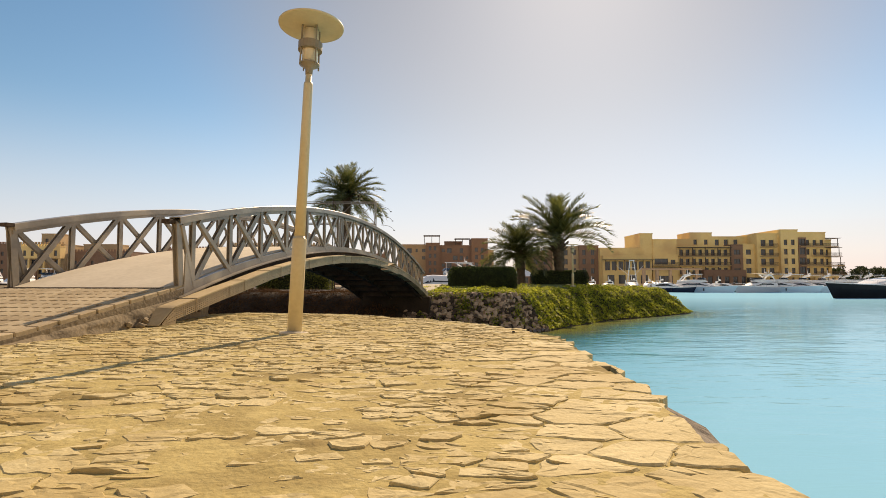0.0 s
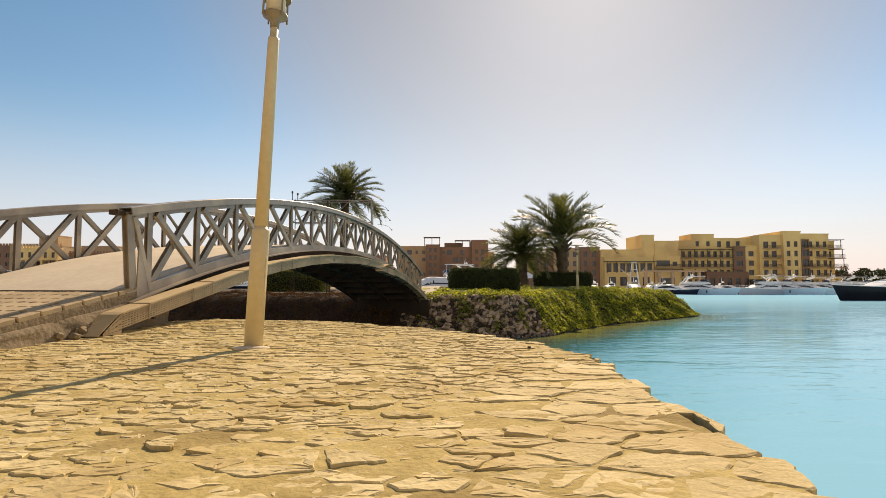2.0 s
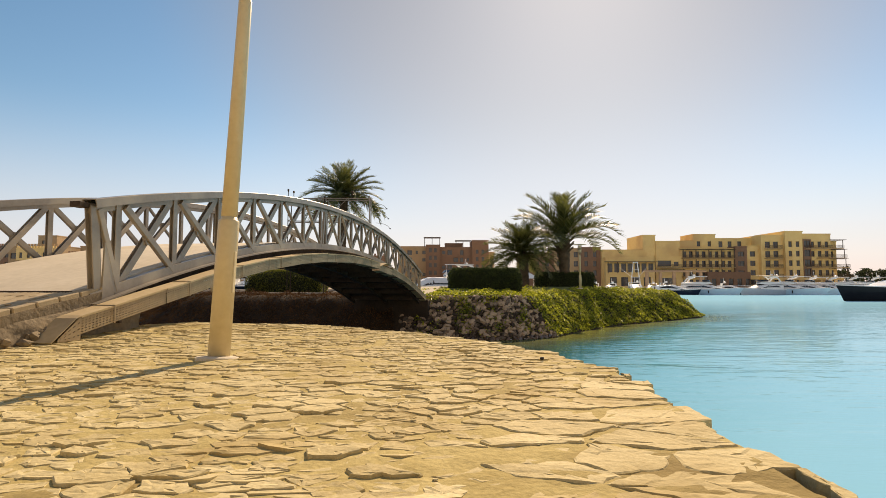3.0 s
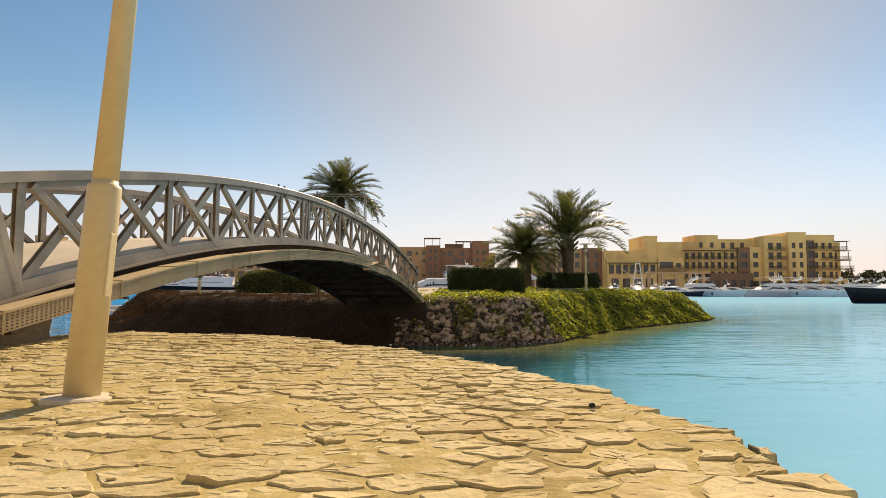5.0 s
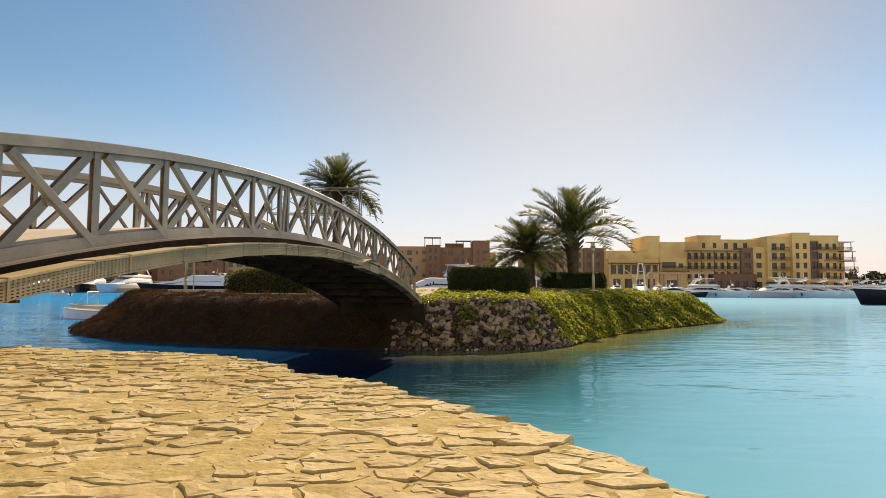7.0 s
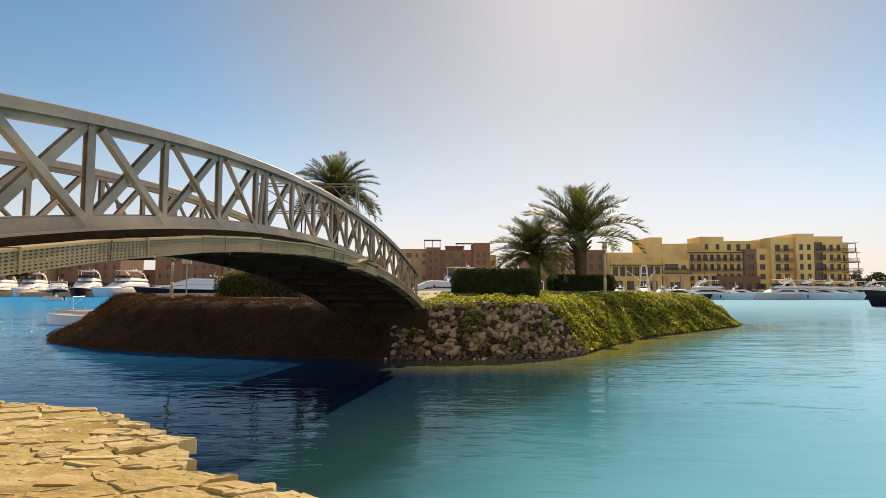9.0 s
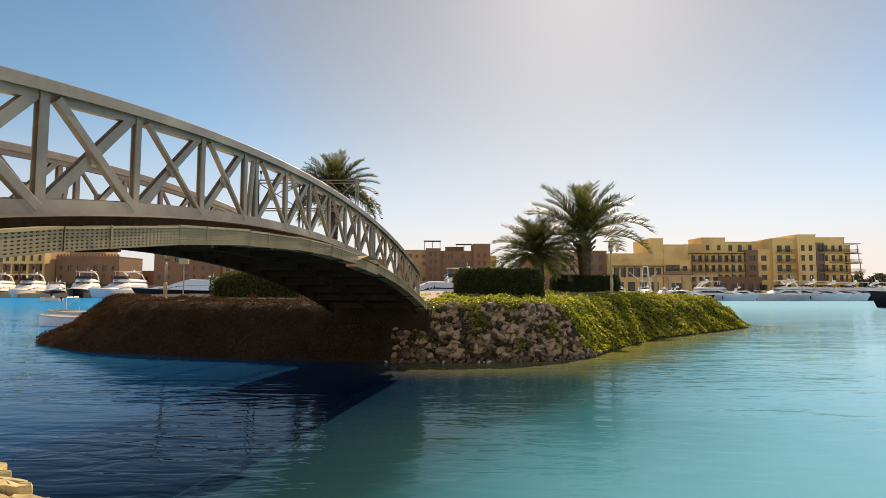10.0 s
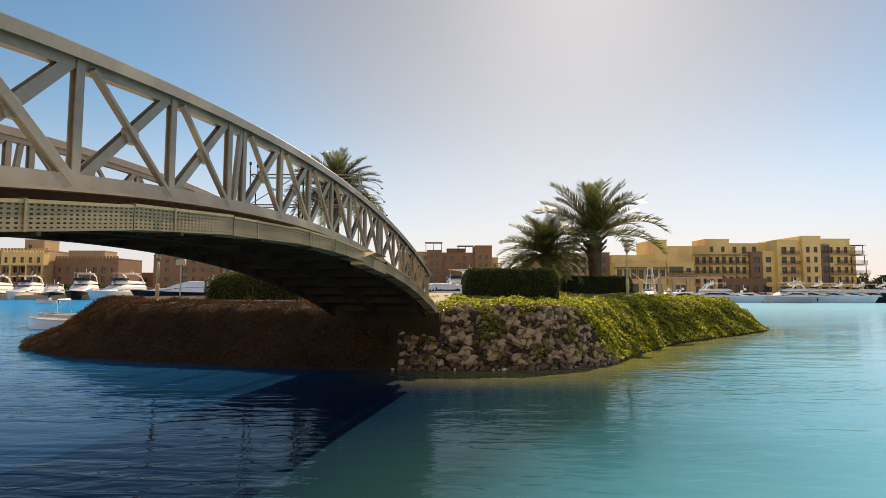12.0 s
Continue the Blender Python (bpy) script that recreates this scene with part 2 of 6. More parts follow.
M_FROND = mat("palm_leaf", (0.05, 0.062, 0.016), (0.20, 0.21, 0.06), 1.2, 0.42, bump=0.0, island=0.4, spec=0.5, translucent=0.42)
M_TRUNK = mat("palm_trunk", (0.05, 0.035, 0.022), (0.18, 0.13, 0.08), 3.0, 0.9, bump=0.8, bump_scale=9, bump_dist=0.06)
M_LAWN = mat("lawn", (0.06, 0.085, 0.012), (0.16, 0.18, 0.03), 1.0, 0.9, bump=0.5, bump_scale=30)
M_PATH = mat("landing_paving", (0.36, 0.31, 0.22), (0.50, 0.44, 0.33), 1.0, 0.85, bump=0.2)
# ---------------- water ----------------
def water_material():
    m = bpy.data.materials.new("lagoon_water")
    m.use_nodes = True
    t = m.node_tree
    n, l = t.nodes, t.links
    b = n["Principled BSDF"]
    geo = n.new("ShaderNodeNewGeometry")
    sep = n.new("ShaderNodeSeparateXYZ")
    l.new(geo.outputs["Position"], sep.inputs[0])
    # bridge and islet shade painted dark; shallow turquoise to the east, open blue west
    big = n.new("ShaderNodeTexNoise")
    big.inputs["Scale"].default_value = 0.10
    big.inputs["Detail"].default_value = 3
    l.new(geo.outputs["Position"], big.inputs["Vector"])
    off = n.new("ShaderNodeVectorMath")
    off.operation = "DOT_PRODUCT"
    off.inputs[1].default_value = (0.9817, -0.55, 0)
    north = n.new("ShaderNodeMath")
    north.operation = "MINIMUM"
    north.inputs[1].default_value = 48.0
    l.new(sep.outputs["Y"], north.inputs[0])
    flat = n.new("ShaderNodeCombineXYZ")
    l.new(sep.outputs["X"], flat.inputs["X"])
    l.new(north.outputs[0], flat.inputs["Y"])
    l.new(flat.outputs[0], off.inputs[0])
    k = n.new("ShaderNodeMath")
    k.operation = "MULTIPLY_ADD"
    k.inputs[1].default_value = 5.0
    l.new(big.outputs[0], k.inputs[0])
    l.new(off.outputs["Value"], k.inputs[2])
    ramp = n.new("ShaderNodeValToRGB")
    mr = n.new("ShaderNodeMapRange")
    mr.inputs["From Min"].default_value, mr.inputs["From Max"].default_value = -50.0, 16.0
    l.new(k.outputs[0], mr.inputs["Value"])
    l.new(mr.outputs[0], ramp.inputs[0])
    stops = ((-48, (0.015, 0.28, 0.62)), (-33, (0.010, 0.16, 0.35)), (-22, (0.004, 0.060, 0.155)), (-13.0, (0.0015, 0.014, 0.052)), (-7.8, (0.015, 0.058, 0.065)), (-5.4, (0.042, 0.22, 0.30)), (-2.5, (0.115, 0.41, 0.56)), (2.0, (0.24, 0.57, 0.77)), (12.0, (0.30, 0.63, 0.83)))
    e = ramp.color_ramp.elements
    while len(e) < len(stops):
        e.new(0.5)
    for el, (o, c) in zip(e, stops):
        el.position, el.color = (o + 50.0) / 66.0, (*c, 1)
    # murky shallows round the islet, with the vine bank's olive reflection painted in
    south = n.new("ShaderNodeMath")
    south.operation = "SUBTRACT"
    south.inputs[0].default_value = 28.4
    l.new(sep.outputs["Y"], south.inputs[1])
    bank = n.new("ShaderNodeVectorMath")
    bank.operation = "DOT_PRODUCT"
    bank.inputs[1].default_value = (0.717, -0.697, 0)
    l.new(geo.outputs["Position"], bank.inputs[0])
    east = n.new("ShaderNodeMath")
    east.operation = "ADD"
    east.inputs[1].default_value = 17.7
    l.new(bank.outputs["Value"], east.inputs[0])
    away = n.new("ShaderNodeMath")
    away.operation = "MAXIMUM"
    l.new(south.outputs[0], away.inputs[0])
    l.new(east.outputs[0], away.inputs[1])
    ragged = n.new("ShaderNodeMath")
    ragged.operation = "MULTIPLY_ADD"
    ragged.inputs[1].default_value = 6.0
    l.new(big.outputs[0], ragged.inputs[0])
    l.new(away.outputs[0], ragged.inputs[2])
    shoal = n.new("ShaderNodeMapRange")
    shoal.interpolation_type = "SMOOTHSTEP"
    shoal.inputs["From Min"].default_value, shoal.inputs["From Max"].default_value = 7.4, 2.6
    shoal.inputs["To Max"].default_value = 0.8
    l.new(ragged.outputs[0], shoal.inputs["Value"])
    kept = shoal.outputs[0]
    for axis, a0, a1 in (("Y", 54.0, 44.0), ("X", -4.0, 0.0)):
        edge = n.new("ShaderNodeMapRange")
        edge.inputs["From Min"].default_value, edge.inputs["From Max"].default_value = a0, a1
        l.new(sep.outputs[axis], edge.inputs["Value"])
        both = n.new("ShaderNodeMath")
        both.operation = "MULTIPLY"
        l.new(kept, both.inputs[0])
        l.new(edge.outputs[0], both.inputs[1])
        kept = both.outputs[0]
    vine_reflection = n.new("ShaderNodeMix")
    vine_reflection.data_type = "RGBA"
    vine_reflection.inputs[7].default_value = (0.25, 0.24, 0.06, 1)
    l.new(kept, vine_reflection.inputs["Factor"])
    l.new(ramp.outputs[0], vine_reflection.inputs[6])
    # slicks of calm water between rippled patches
    patch = n.new("ShaderNodeTexNoise")
    patch.inputs["Scale"].default_value = 0.16
    patch.inputs["Detail"].default_value = 3
    pm = n.new("ShaderNodeMapping")
    pm.inputs["Scale"].default_value = (0.6, 1.4, 1)
    l.new(geo.outputs["Position"], pm.inputs["Vector"])
    l.new(pm.outputs[0], patch.inputs["Vector"])
    last = None
    for scale, stretch, low, high, dist in ((0.45, (0.5, 1.3, 1), 0.12, 0.22, 0.30), (1.7, (0.55, 1.6, 1), 0.14, 0.50, 0.07), (5.0, (0.6, 1.5, 1), 0.08, 0.26, 0.018)):
        mp = n.new("ShaderNodeMapping")
        mp.inputs["Scale"].default_value = stretch
        mp.inputs["Rotation"].default_value = (0, 0, 0.12 * scale)
        l.new(geo.outputs["Position"], mp.inputs["Vector"])
        w = n.new("ShaderNodeTexNoise")
        w.inputs["Scale"].default_value = scale
        w.inputs["Detail"].default_value = 2
        w.inputs["Distortion"].default_value = 0.5
        l.new(mp.outputs[0], w.inputs["Vector"])
        amount = n.new("ShaderNodeMapRange")
        amount.inputs["From Min"].default_value, amount.inputs["From Max"].default_value = 0.36, 0.64
        amount.inputs["To Min"].default_value, amount.inputs["To Max"].default_value = low, high
        l.new(patch.outputs[0], amount.inputs["Value"])
        bp = n.new("ShaderNodeBump")
        bp.inputs["Distance"].default_value = dist
        l.new(amount.outputs[0], bp.inputs["Strength"])
        l.new(w.outputs[0], bp.inputs["Height"])
        if last:
            l.new(last.outputs[0], bp.inputs["Normal"])
        last = bp
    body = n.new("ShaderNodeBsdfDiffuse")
    l.new(vine_reflection.outputs[2], body.inputs["Color"])
    mirror = n.new("ShaderNodeBsdfGlossy")
    mirror.inputs["Color"].default_value = (0.60, 0.80, 0.95, 1)
    mirror.inputs["Roughness"].default_value = 0.03
    fres = n.new("ShaderNodeFresnel")
    fres.inputs["IOR"].default_value = 1.30
    l.new(last.outputs[0], mirror.inputs["Normal"])
    l.new(last.outputs[0], fres.inputs["Normal"])
    mix = n.new("ShaderNodeMixShader")
    # waves show their faces at low angles, most of all on the open bay, so the mirror never gets full strength
    calm = n.new("ShaderNodeMapRange")
    calm.inputs["From Min"].default_value, calm.inputs["From Max"].default_value = 50.0, 95.0
    calm.inputs["To Min"].default_value, calm.inputs["To Max"].default_value = 0.58, 0.15
    l.new(sep.outputs["Y"], calm.inputs["Value"])
    part_f = n.new("ShaderNodeMath")
    part_f.operation = "POWER"
    part_f.inputs[1].default_value = 1.38
    l.new(fres.outputs[0], part_f.inputs[0])
    most = n.new("ShaderNodeMath")
    most.operation = "MINIMUM"
    l.new(part_f.outputs[0], most.inputs[0])
    l.new(calm.outputs[0], most.inputs[1])
    l.new(most.outputs[0], mix.inputs[0])
    l.new(body.outputs[0], mix.inputs[1])
    l.new(mirror.outputs[0], mix.inputs[2])
    n.remove(b)
    l.new(mix.outputs[0], n["Material Output"].inputs["Surface"])
    return m


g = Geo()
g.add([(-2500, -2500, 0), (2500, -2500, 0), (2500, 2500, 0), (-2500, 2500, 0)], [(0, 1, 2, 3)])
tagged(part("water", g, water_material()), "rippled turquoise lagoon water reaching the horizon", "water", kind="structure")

# ---------------- stone quay ----------------
QUAY = [(-0.3, -8.0), (-0.15, -3.0), (0.28, 0.0), (0.39, 1.2), (0.45, 1.8), (0.54, 2.45), (0.61, 2.95), (0.62, 3.7), (0.68, 4.7), (0.71, 5.4), (0.73, 5.95),
        (0.52, 6.45), (0.46, 6.85), (0.30, 7.1), (0.15, 7.5), (-0.05, 7.85), (-0.35, 8.2), (-0.72, 8.72), (-0.98, 8.98), (-1.36, 9.20), (-1.56, 9.58), (-1.74, 9.71), (-1.89, 9.84), (-2.14, 10.08),
        (-2.6, 10.28), (-3.7, 10.48), (-4.35, 10.78), (-4.85, 10.1), (-9.5, 11.0), (-12.0, 11.0), (-14.0, -8.0)]
QUAY_Z = 2.08


def quay_z(x, y=5.0):
    """The paving falls a little towards the ramp."""
    return QUAY_Z + min(0.0, x + 1.5) * 0.028 * max(0.0, min(1.0, (10.0 - y) / 2.5))


def inside(poly, x, y):
    hit = False
    for i in range(len(poly)):
        (x1, y1), (x2, y2) = poly[i - 1], poly[i]
        if (y1 > y) != (y2 > y) and x < (x2 - x1) * (y - y1) / (y2 - y1) + x1:
            hit = not hit
    return hit


def edge_distance(poly, x, y):
    best = 1e9
    for i in range(len(poly)):
        (x1, y1), (x2, y2) = poly[i - 1], poly[i]
        dx, dy = x2 - x1, y2 - y1
        t = max(0.0, min(1.0, ((x - x1) * dx + (y - y1) * dy) / (dx * dx + dy * dy)))
        best = min(best, math.hypot(x - x1 - t * dx, y - y1 - t * dy))
    return best


def quay_body():
    """The body of the quay: rough rock faces that step down into the water."""
    ring = []
    for i in range(len(QUAY)):
        (x1, y1), (x2, y2) = QUAY[i - 1], QUAY[i]
        k = max(1, int(math.hypot(x2 - x1, y2 - y1) / 0.22))
        ring += [(x1 + (x2 - x1) * j / k, y1 + (y2 - y1) * j / k) for j in range(k)]
    cx, cy = -5.0, 2.0
    levels = [(-0.6, -0.55), (0.2, -0.35), (0.8, -0.30), (1.3, -0.24), (1.7, -0.16), (1.88, -0.05), (2.0, 0.03)]
    g = Geo()
    n = len(ring)
    verts, faces = [], []
    for li, (z, inset) in enumerate(levels):
        for x, y in ring:
            d = math.hypot(x - cx, y - cy)
            k = inset + 0.12 * noise.noise(Vector((x * 2.3, y * 2.3, z * 2.6)))
            if 0 < li < len(levels) - 1 and x > -1:
                # a jagged lower ledge beside the southern stretch
                k -= 0.22 * max(0.0, min(1.0, (4.2 - y) / 1.8)) * (1 + 0.5 * noise.noise(Vector((x * 4, y * 5, z * 3))))
            if li == len(levels) - 1:
                k, z = inset, quay_z(x, y) - 0.04
            verts.append((x - (x - cx) / d * k, y - (y - cy) / d * k, z + 0.04 * noise.noise(Vector((x * 3, y * 3, z))) * (li < 6)))
    for i in range(len(levels) - 1):
        for j in range(n):
            a, b = i * n + j, i * n + (j + 1) % n
            faces.append((a, b, b + n, a + n))
    k = len(verts)
    verts += [(x, y, 1.5) for x, y in ring]
    faces.append(tuple(k + j for j in range(n)))
    g.add(verts, faces)
    return g


quay = tagged(part("stone_quay", quay_body(), M_EDGE), "sandstone quay with rough rock face above the water", "quay", kind="structure")

# mortar bed between the flags
g = Geo()
X0, X1, Y0, Y1, ST = -6.4, 0.9, -0.6, 10.9, 0.04
nx, ny = int((X1 - X0) / ST), int((Y1 - Y0) / ST)
ids = {}
for i in range(nx + 1):
    for j in range(ny + 1):
        x, y = X0 + i * ST, Y0 + j * ST
        if inside(QUAY, x, y) and edge_distance(QUAY, x, y) > 0.03:
            ids[i, j] = len(g.v)
            worn = max(0.0, min(1.0, (-0.2 - x) / 1.0)) * max(0.0, min(1.0, (4.5 - y) / 2.5))
            z = quay_z(x, y) - 0.0015 + 0.004 * worn + 0.006 * noise.noise(Vector((x * 1.3, y * 2.0, 0))) + 0.006 * noise.noise(Vector((x * 5, y * 6, 3))) + 0.008 * noise.noise(Vector((x * 11, y * 14, 8)))
            g.v.append((x, y, z))
for i, j in list(ids):
    q = [(i, j), (i + 1, j), (i + 1, j + 1), (i, j + 1)]
    if all(c in ids for c in q):
        g.f.append(tuple(ids[c] for c in q))
part("mortar_bed", g, M_MORTAR, quay, "sandy mortar between the flagstones", smooth=True)


def flag_cells():
    """Irregular cells, wider than deep, larger along the water's edge."""
    r = random.Random(5)
    seeds = []
    grid = {}
    tries = 0
    while tries < 90000:
        tries += 1
        x, y = r.uniform(-6.4, 1.7), r.uniform(-3.2, 11.6)
        d = edge_distance(QUAY, x, y)
        size = 0.168 * (1 + 0.7 * noise.noise(Vector((x * 0.9, y * 0.9, 7)))) * r.uniform(0.6, 1.5)
        if x > -0.6 and y < 5.3 and d < (0.8 if y < 4.5 else 0.4):
            size = min(0.52, size * 2.4)
        size = max(0.10, size)
        ok = True
        ci, cj = int(x // 0.7), int(y // 0.7)
        for a in range(ci - 1, ci + 2):
            for b in range(cj - 1, cj + 2):
                for (px, py, ps) in grid.get((a, b), ()):
                    if math.hypot((px - x), (py - y) * 1.5) < 0.5 * (size + ps) * 0.98:
                        ok = False
                        break
                if not ok:
                    break
            if not ok:
                break
        if ok:
            seeds.append((x, y))
            grid.setdefault((ci, cj), []).append((x, y, size))
    seeds = [q for q in seeds if inside(QUAY, *q)]
    own = len(seeds)
    for x, y in seeds[:own]:
        d = edge_distance(QUAY, x, y)
        if d < 0.7:
            e = 0.01
            gx = (edge_distance(QUAY, x + e, y) - edge_distance(QUAY, x - e, y)) / (2 * e)
            gy = (edge_distance(QUAY, x, y + e) - edge_distance(QUAY, x, y - e)) / (2 * e)
            k = 2 * d + r.uniform(-0.10, 0.10)
            seeds.append((x - gx * k, y - gy * k))
    pts = np.array(seeds)
    cells = []
    w = np.array([1.0, 1.5])
    for i, (x, y) in enumerate(seeds[:own]):
        if not inside(QUAY, x, y):
            continue
        poly = [(x - 0.9, y - 0.7), (x + 0.9, y - 0.7), (x + 0.9, y + 0.7), (x - 0.9, y + 0.7)]
        dd = ((pts - pts[i]) * w) ** 2
        order = np.argsort(dd.sum(1))[1:22]
        for j in order:
            ox, oy = pts[j]
            # half plane in the stretched metric
            ax, ay = (ox - x), (oy - y) * 1.5 * 1.5
            c = (ox * ox - x * x + (oy * oy - y * y) * 1.5 * 1.5) / 2
            out = []
            for k in range(len(poly)):
                p, q = poly[k - 1], poly[k]
                sp, sq = ax * p[0] + ay * p[1] - c, ax * q[0] + ay * q[1] - c
                if sp * sq < 0:
                    t = sp / (sp - sq)
                    out.append((p[0] + (q[0] - p[0]) * t, p[1] + (q[1] - p[1]) * t))
                if sq <= 0:
                    out.append(q)
            poly = out
            if len(poly) < 3:
                break
        if len(poly) >= 3:
            fit = []
            for px, py in poly:
                for _ in range(14):
                    if inside(QUAY, px, py) or edge_distance(QUAY, px, py) < 0.05:
                        break
                    px, py = px + (x - px) * 0.12, py + (y - py) * 0.12
                fit.append((px, py))
            cells.append(((x, y), fit))
    return cells


def flag_shape(centre, poly, r):
    """One split stone slab: ragged outline, worn upper edge, slightly tilted."""
    cx = sum(p[0] for p in poly) / len(poly)
    cy = sum(p[1] for p in poly) / len(poly)
    area = abs(sum(poly[i - 1][0] * poly[i][1] - poly[i][0] * poly[i - 1][1] for i in range(len(poly)))) / 2
    gap = r.uniform(0.003, 0.014)
    poly = [(x + r.uniform(-0.022, 0.022), y + r.uniform(-0.014, 0.014)) for x, y in poly]
    # broken, rounded corners
    cut = []
    for i in range(len(poly)):
        (x1, y1), (x2, y2) = poly[i - 1], poly[i]
        f, e = r.uniform(0.03, 0.16), r.uniform(0.84, 0.97)
        cut += [(x1 + (x2 - x1) * f, y1 + (y2 - y1) * f), (x1 + (x2 - x1) * e, y1 + (y2 - y1) * e)]
    poly = cut
    line = []
    for i in range(len(poly)):
        (x1, y1), (x2, y2) = poly[i - 1], poly[i]
        k = max(1, min(8, int(math.hypot(x2 - x1, y2 - y1) / 0.042)))
        for j in range(k):
            f = j / k
            x, y = x1 + (x2 - x1) * f, y1 + (y2 - y1) * f
            d = math.hypot(x - cx, y - cy) + 1e-6
            s = max(0.5, 1 - gap / d) + (r.uniform(-0.006, 0.005) + r.choice((0, 0, 0, 0, -0.012))) / d
            line.append((cx + (x - cx) * s, cy + (y - cy) * s))
    # the northern edge stands lower than the southern one, as laid shingle-wise
    tx, ty = r.gauss(0, 0.014), max(-0.06, min(0.02, r.gauss(-0.017, 0.018)))
    lift = quay_z(cx, cy) + r.gauss(0.001, 0.003) + (r.uniform(0.003, 0.010) if r.random() < 0.11 else 0) + min(0.005, area * 0.03)
    if area > 0.07:
        tx, ty, lift = tx * 0.3, ty * 0.3, quay_z(cx, cy) + r.uniform(0.001, 0.006)
    h = lambda x, y: lift + tx * (x - cx) + ty * (y - cy)
    n = len(line)
    g = Geo()
    verts = []
    for s, dz in ((1.0, -0.06), (1.0, -0.005), (0.95, 0.0), (0.5, 0.0)):
        for x, y in line:
            px, py = cx + (x - cx) * s, cy + (y - cy) * s
            verts.append((px - cx, py - cy, h(px, py) + dz + (r.uniform(-0.003, 0.003) if dz > -0.05 else 0)))
    faces = []
    for i in range(3):
        for j in range(n):
            a, b = i * n + j, i * n + (j + 1) % n
            faces.append((a, b, b + n, a + n))
    faces.append(tuple(3 * n + j for j in range(n)))
    g.add(verts, faces)
    return g, cx, cy


def lay_flags():
    r = random.Random(8)
    far = Geo()
    near = 0
    for centre, poly in flag_cells():
        g, cx, cy = flag_shape(centre, poly, r)
        if near < 300 and (0.9 < cy < 7.0 and cx > -1.9 - 0.0 * cy) and not (cy < 1.6 and cx < -1.2):
            ob = part("flagstone", g, M_FLAG, quay)
            ob.location = (cx, cy, 0)
            near += 1
        else:
            far.add([(x + cx, y + cy, z) for x, y, z in g.v], g.f)
    part("flagstones", far, M_FLAGS, quay, "sun-bleached sandstone crazy paving", kind="stuff")


def stone_chips():
    """Small broken chips lying about on the paving."""
    r = random.Random(21)
    g = Geo()
    for _ in range(450):
        x, y = r.uniform(-4.2, 0.6), r.uniform(0.4, 9.0)
        if r.random() > 0.5 + 0.8 * noise.noise(Vector((x * 0.8, y * 0.8, 30))) or not inside(QUAY, x, y) or edge_distance(QUAY, x, y) < 0.1:
            continue
        w = r.uniform(0.004, 0.012)
        rot = r.uniform(0, 6.28)
        n = 5
        z = quay_z(x, y) + 0.002
        pts = []
        for s, dz in ((1.0, 0.0), (0.7, w * r.uniform(0.25, 0.6))):
            for j in range(n):
                a = rot + 6.283 * j / n
                q = w * s * r.uniform(0.7, 1.2)
                pts.append((x + q * math.cos(a) * 1.4, y + q * math.sin(a), z + dz))
        g.add(pts, [(j, (j + 1) % n, n + (j + 1) % n, n + j) for j in range(n)] + [tuple(n + j for j in range(n))])
    # thin flakes stuck in the mortar, southern edge up
    for _ in range(550):
        x, y = r.uniform(-5.0, 0.5), r.uniform(0.3, 9.6)
        if r.random() > 0.55 + 0.9 * noise.noise(Vector((x * 0.7, y * 0.7, 40))) or not inside(QUAY, x, y) or edge_distance(QUAY, x, y) < 0.12:
            continue
        w = r.uniform(0.03, 0.085)
        n = 8
        ty, tx = r.uniform(-0.20, -0.02), r.gauss(0, 0.05)
        z = quay_z(x, y) + r.uniform(-0.003, 0.003)
        out = []
        for j in range(n):
            a = 6.283 * j / n
            q = w * r.uniform(0.65, 1.15)
            out.append((q * math.cos(a) * 1.6, q * math.sin(a) * 0.8))
        pts = [(x + a, y + b, z + tx * a + ty * b - 0.03) for a, b in out]
        pts += [(x + a, y + b, z + tx * a + ty * b + r.uniform(-0.002, 0.002)) for a, b in out]
        g.add(pts, [(j, (j + 1) % n, n + (j + 1) % n, n + j) for j in range(n)] + [tuple(n + j for j in range(n))])
    part("stone_chips", g, M_FLAGS, quay, "small broken sandstone chips", kind="stuff")
# ---------------- paved ramp up to the bridge ----------------
BU = Vector((0.1905, 0.9817, 0))       # along the bridge
BN = Vector((0.9817, -0.1905, 0))      # to its east side
B0 = Vector((-4.97, 9.10, 0))          # east truss, landward end
B_W = 3.4                              # width between the trusses
B_L = 19.5


def rail_z(s):
    return 4.78 - 0.0136 * (s - 8.6) ** 2


def truss_h(s):
    return 1.15 + 0.20 * math.exp(-max(s, -1.0) / 3.5)


def deck_z(s):
    return rail_z(s) - truss_h(s) + 0.03


def on_bridge(s, off, z):
    p = B0 + BU * s + BN * off
    return Vector((p.x, p.y, z))


def ramp_z(s):
    """Height of the paving before the bridge."""
    t = s + 3.0
    return 2.062 + 0.179 * (math.sqrt(t * t + 0.05) + t) / 2


g = Geo()
prof_s = [-12.0] + [-5.2 + 0.35 * i for i in range(17)]
for side_off in ((0.02, -4.6),):
    verts, faces = [], []
    for s in prof_s:
        for off in side_off:
            verts.append(on_bridge(s, off, 1.6))
            verts.append(on_bridge(s, off, ramp_z(s) - 0.055))
    for i in range(len(prof_s) - 1):
        a = i * 4
        faces += [(a + 1, a + 3, a + 7, a + 5), (a, a + 1, a + 5, a + 4), (a + 2, a + 6, a + 7, a + 3)]
    k = (len(prof_s) - 1) * 4
    faces += [(k, k + 1, k + 3, k + 2), (0, 2, 3, 1)]
    g.add(verts, faces)
ramp = tagged(part("ramp", g, M_KERB), "raised paved approach ramp with a rough cement side", "ramp", kind="structure")


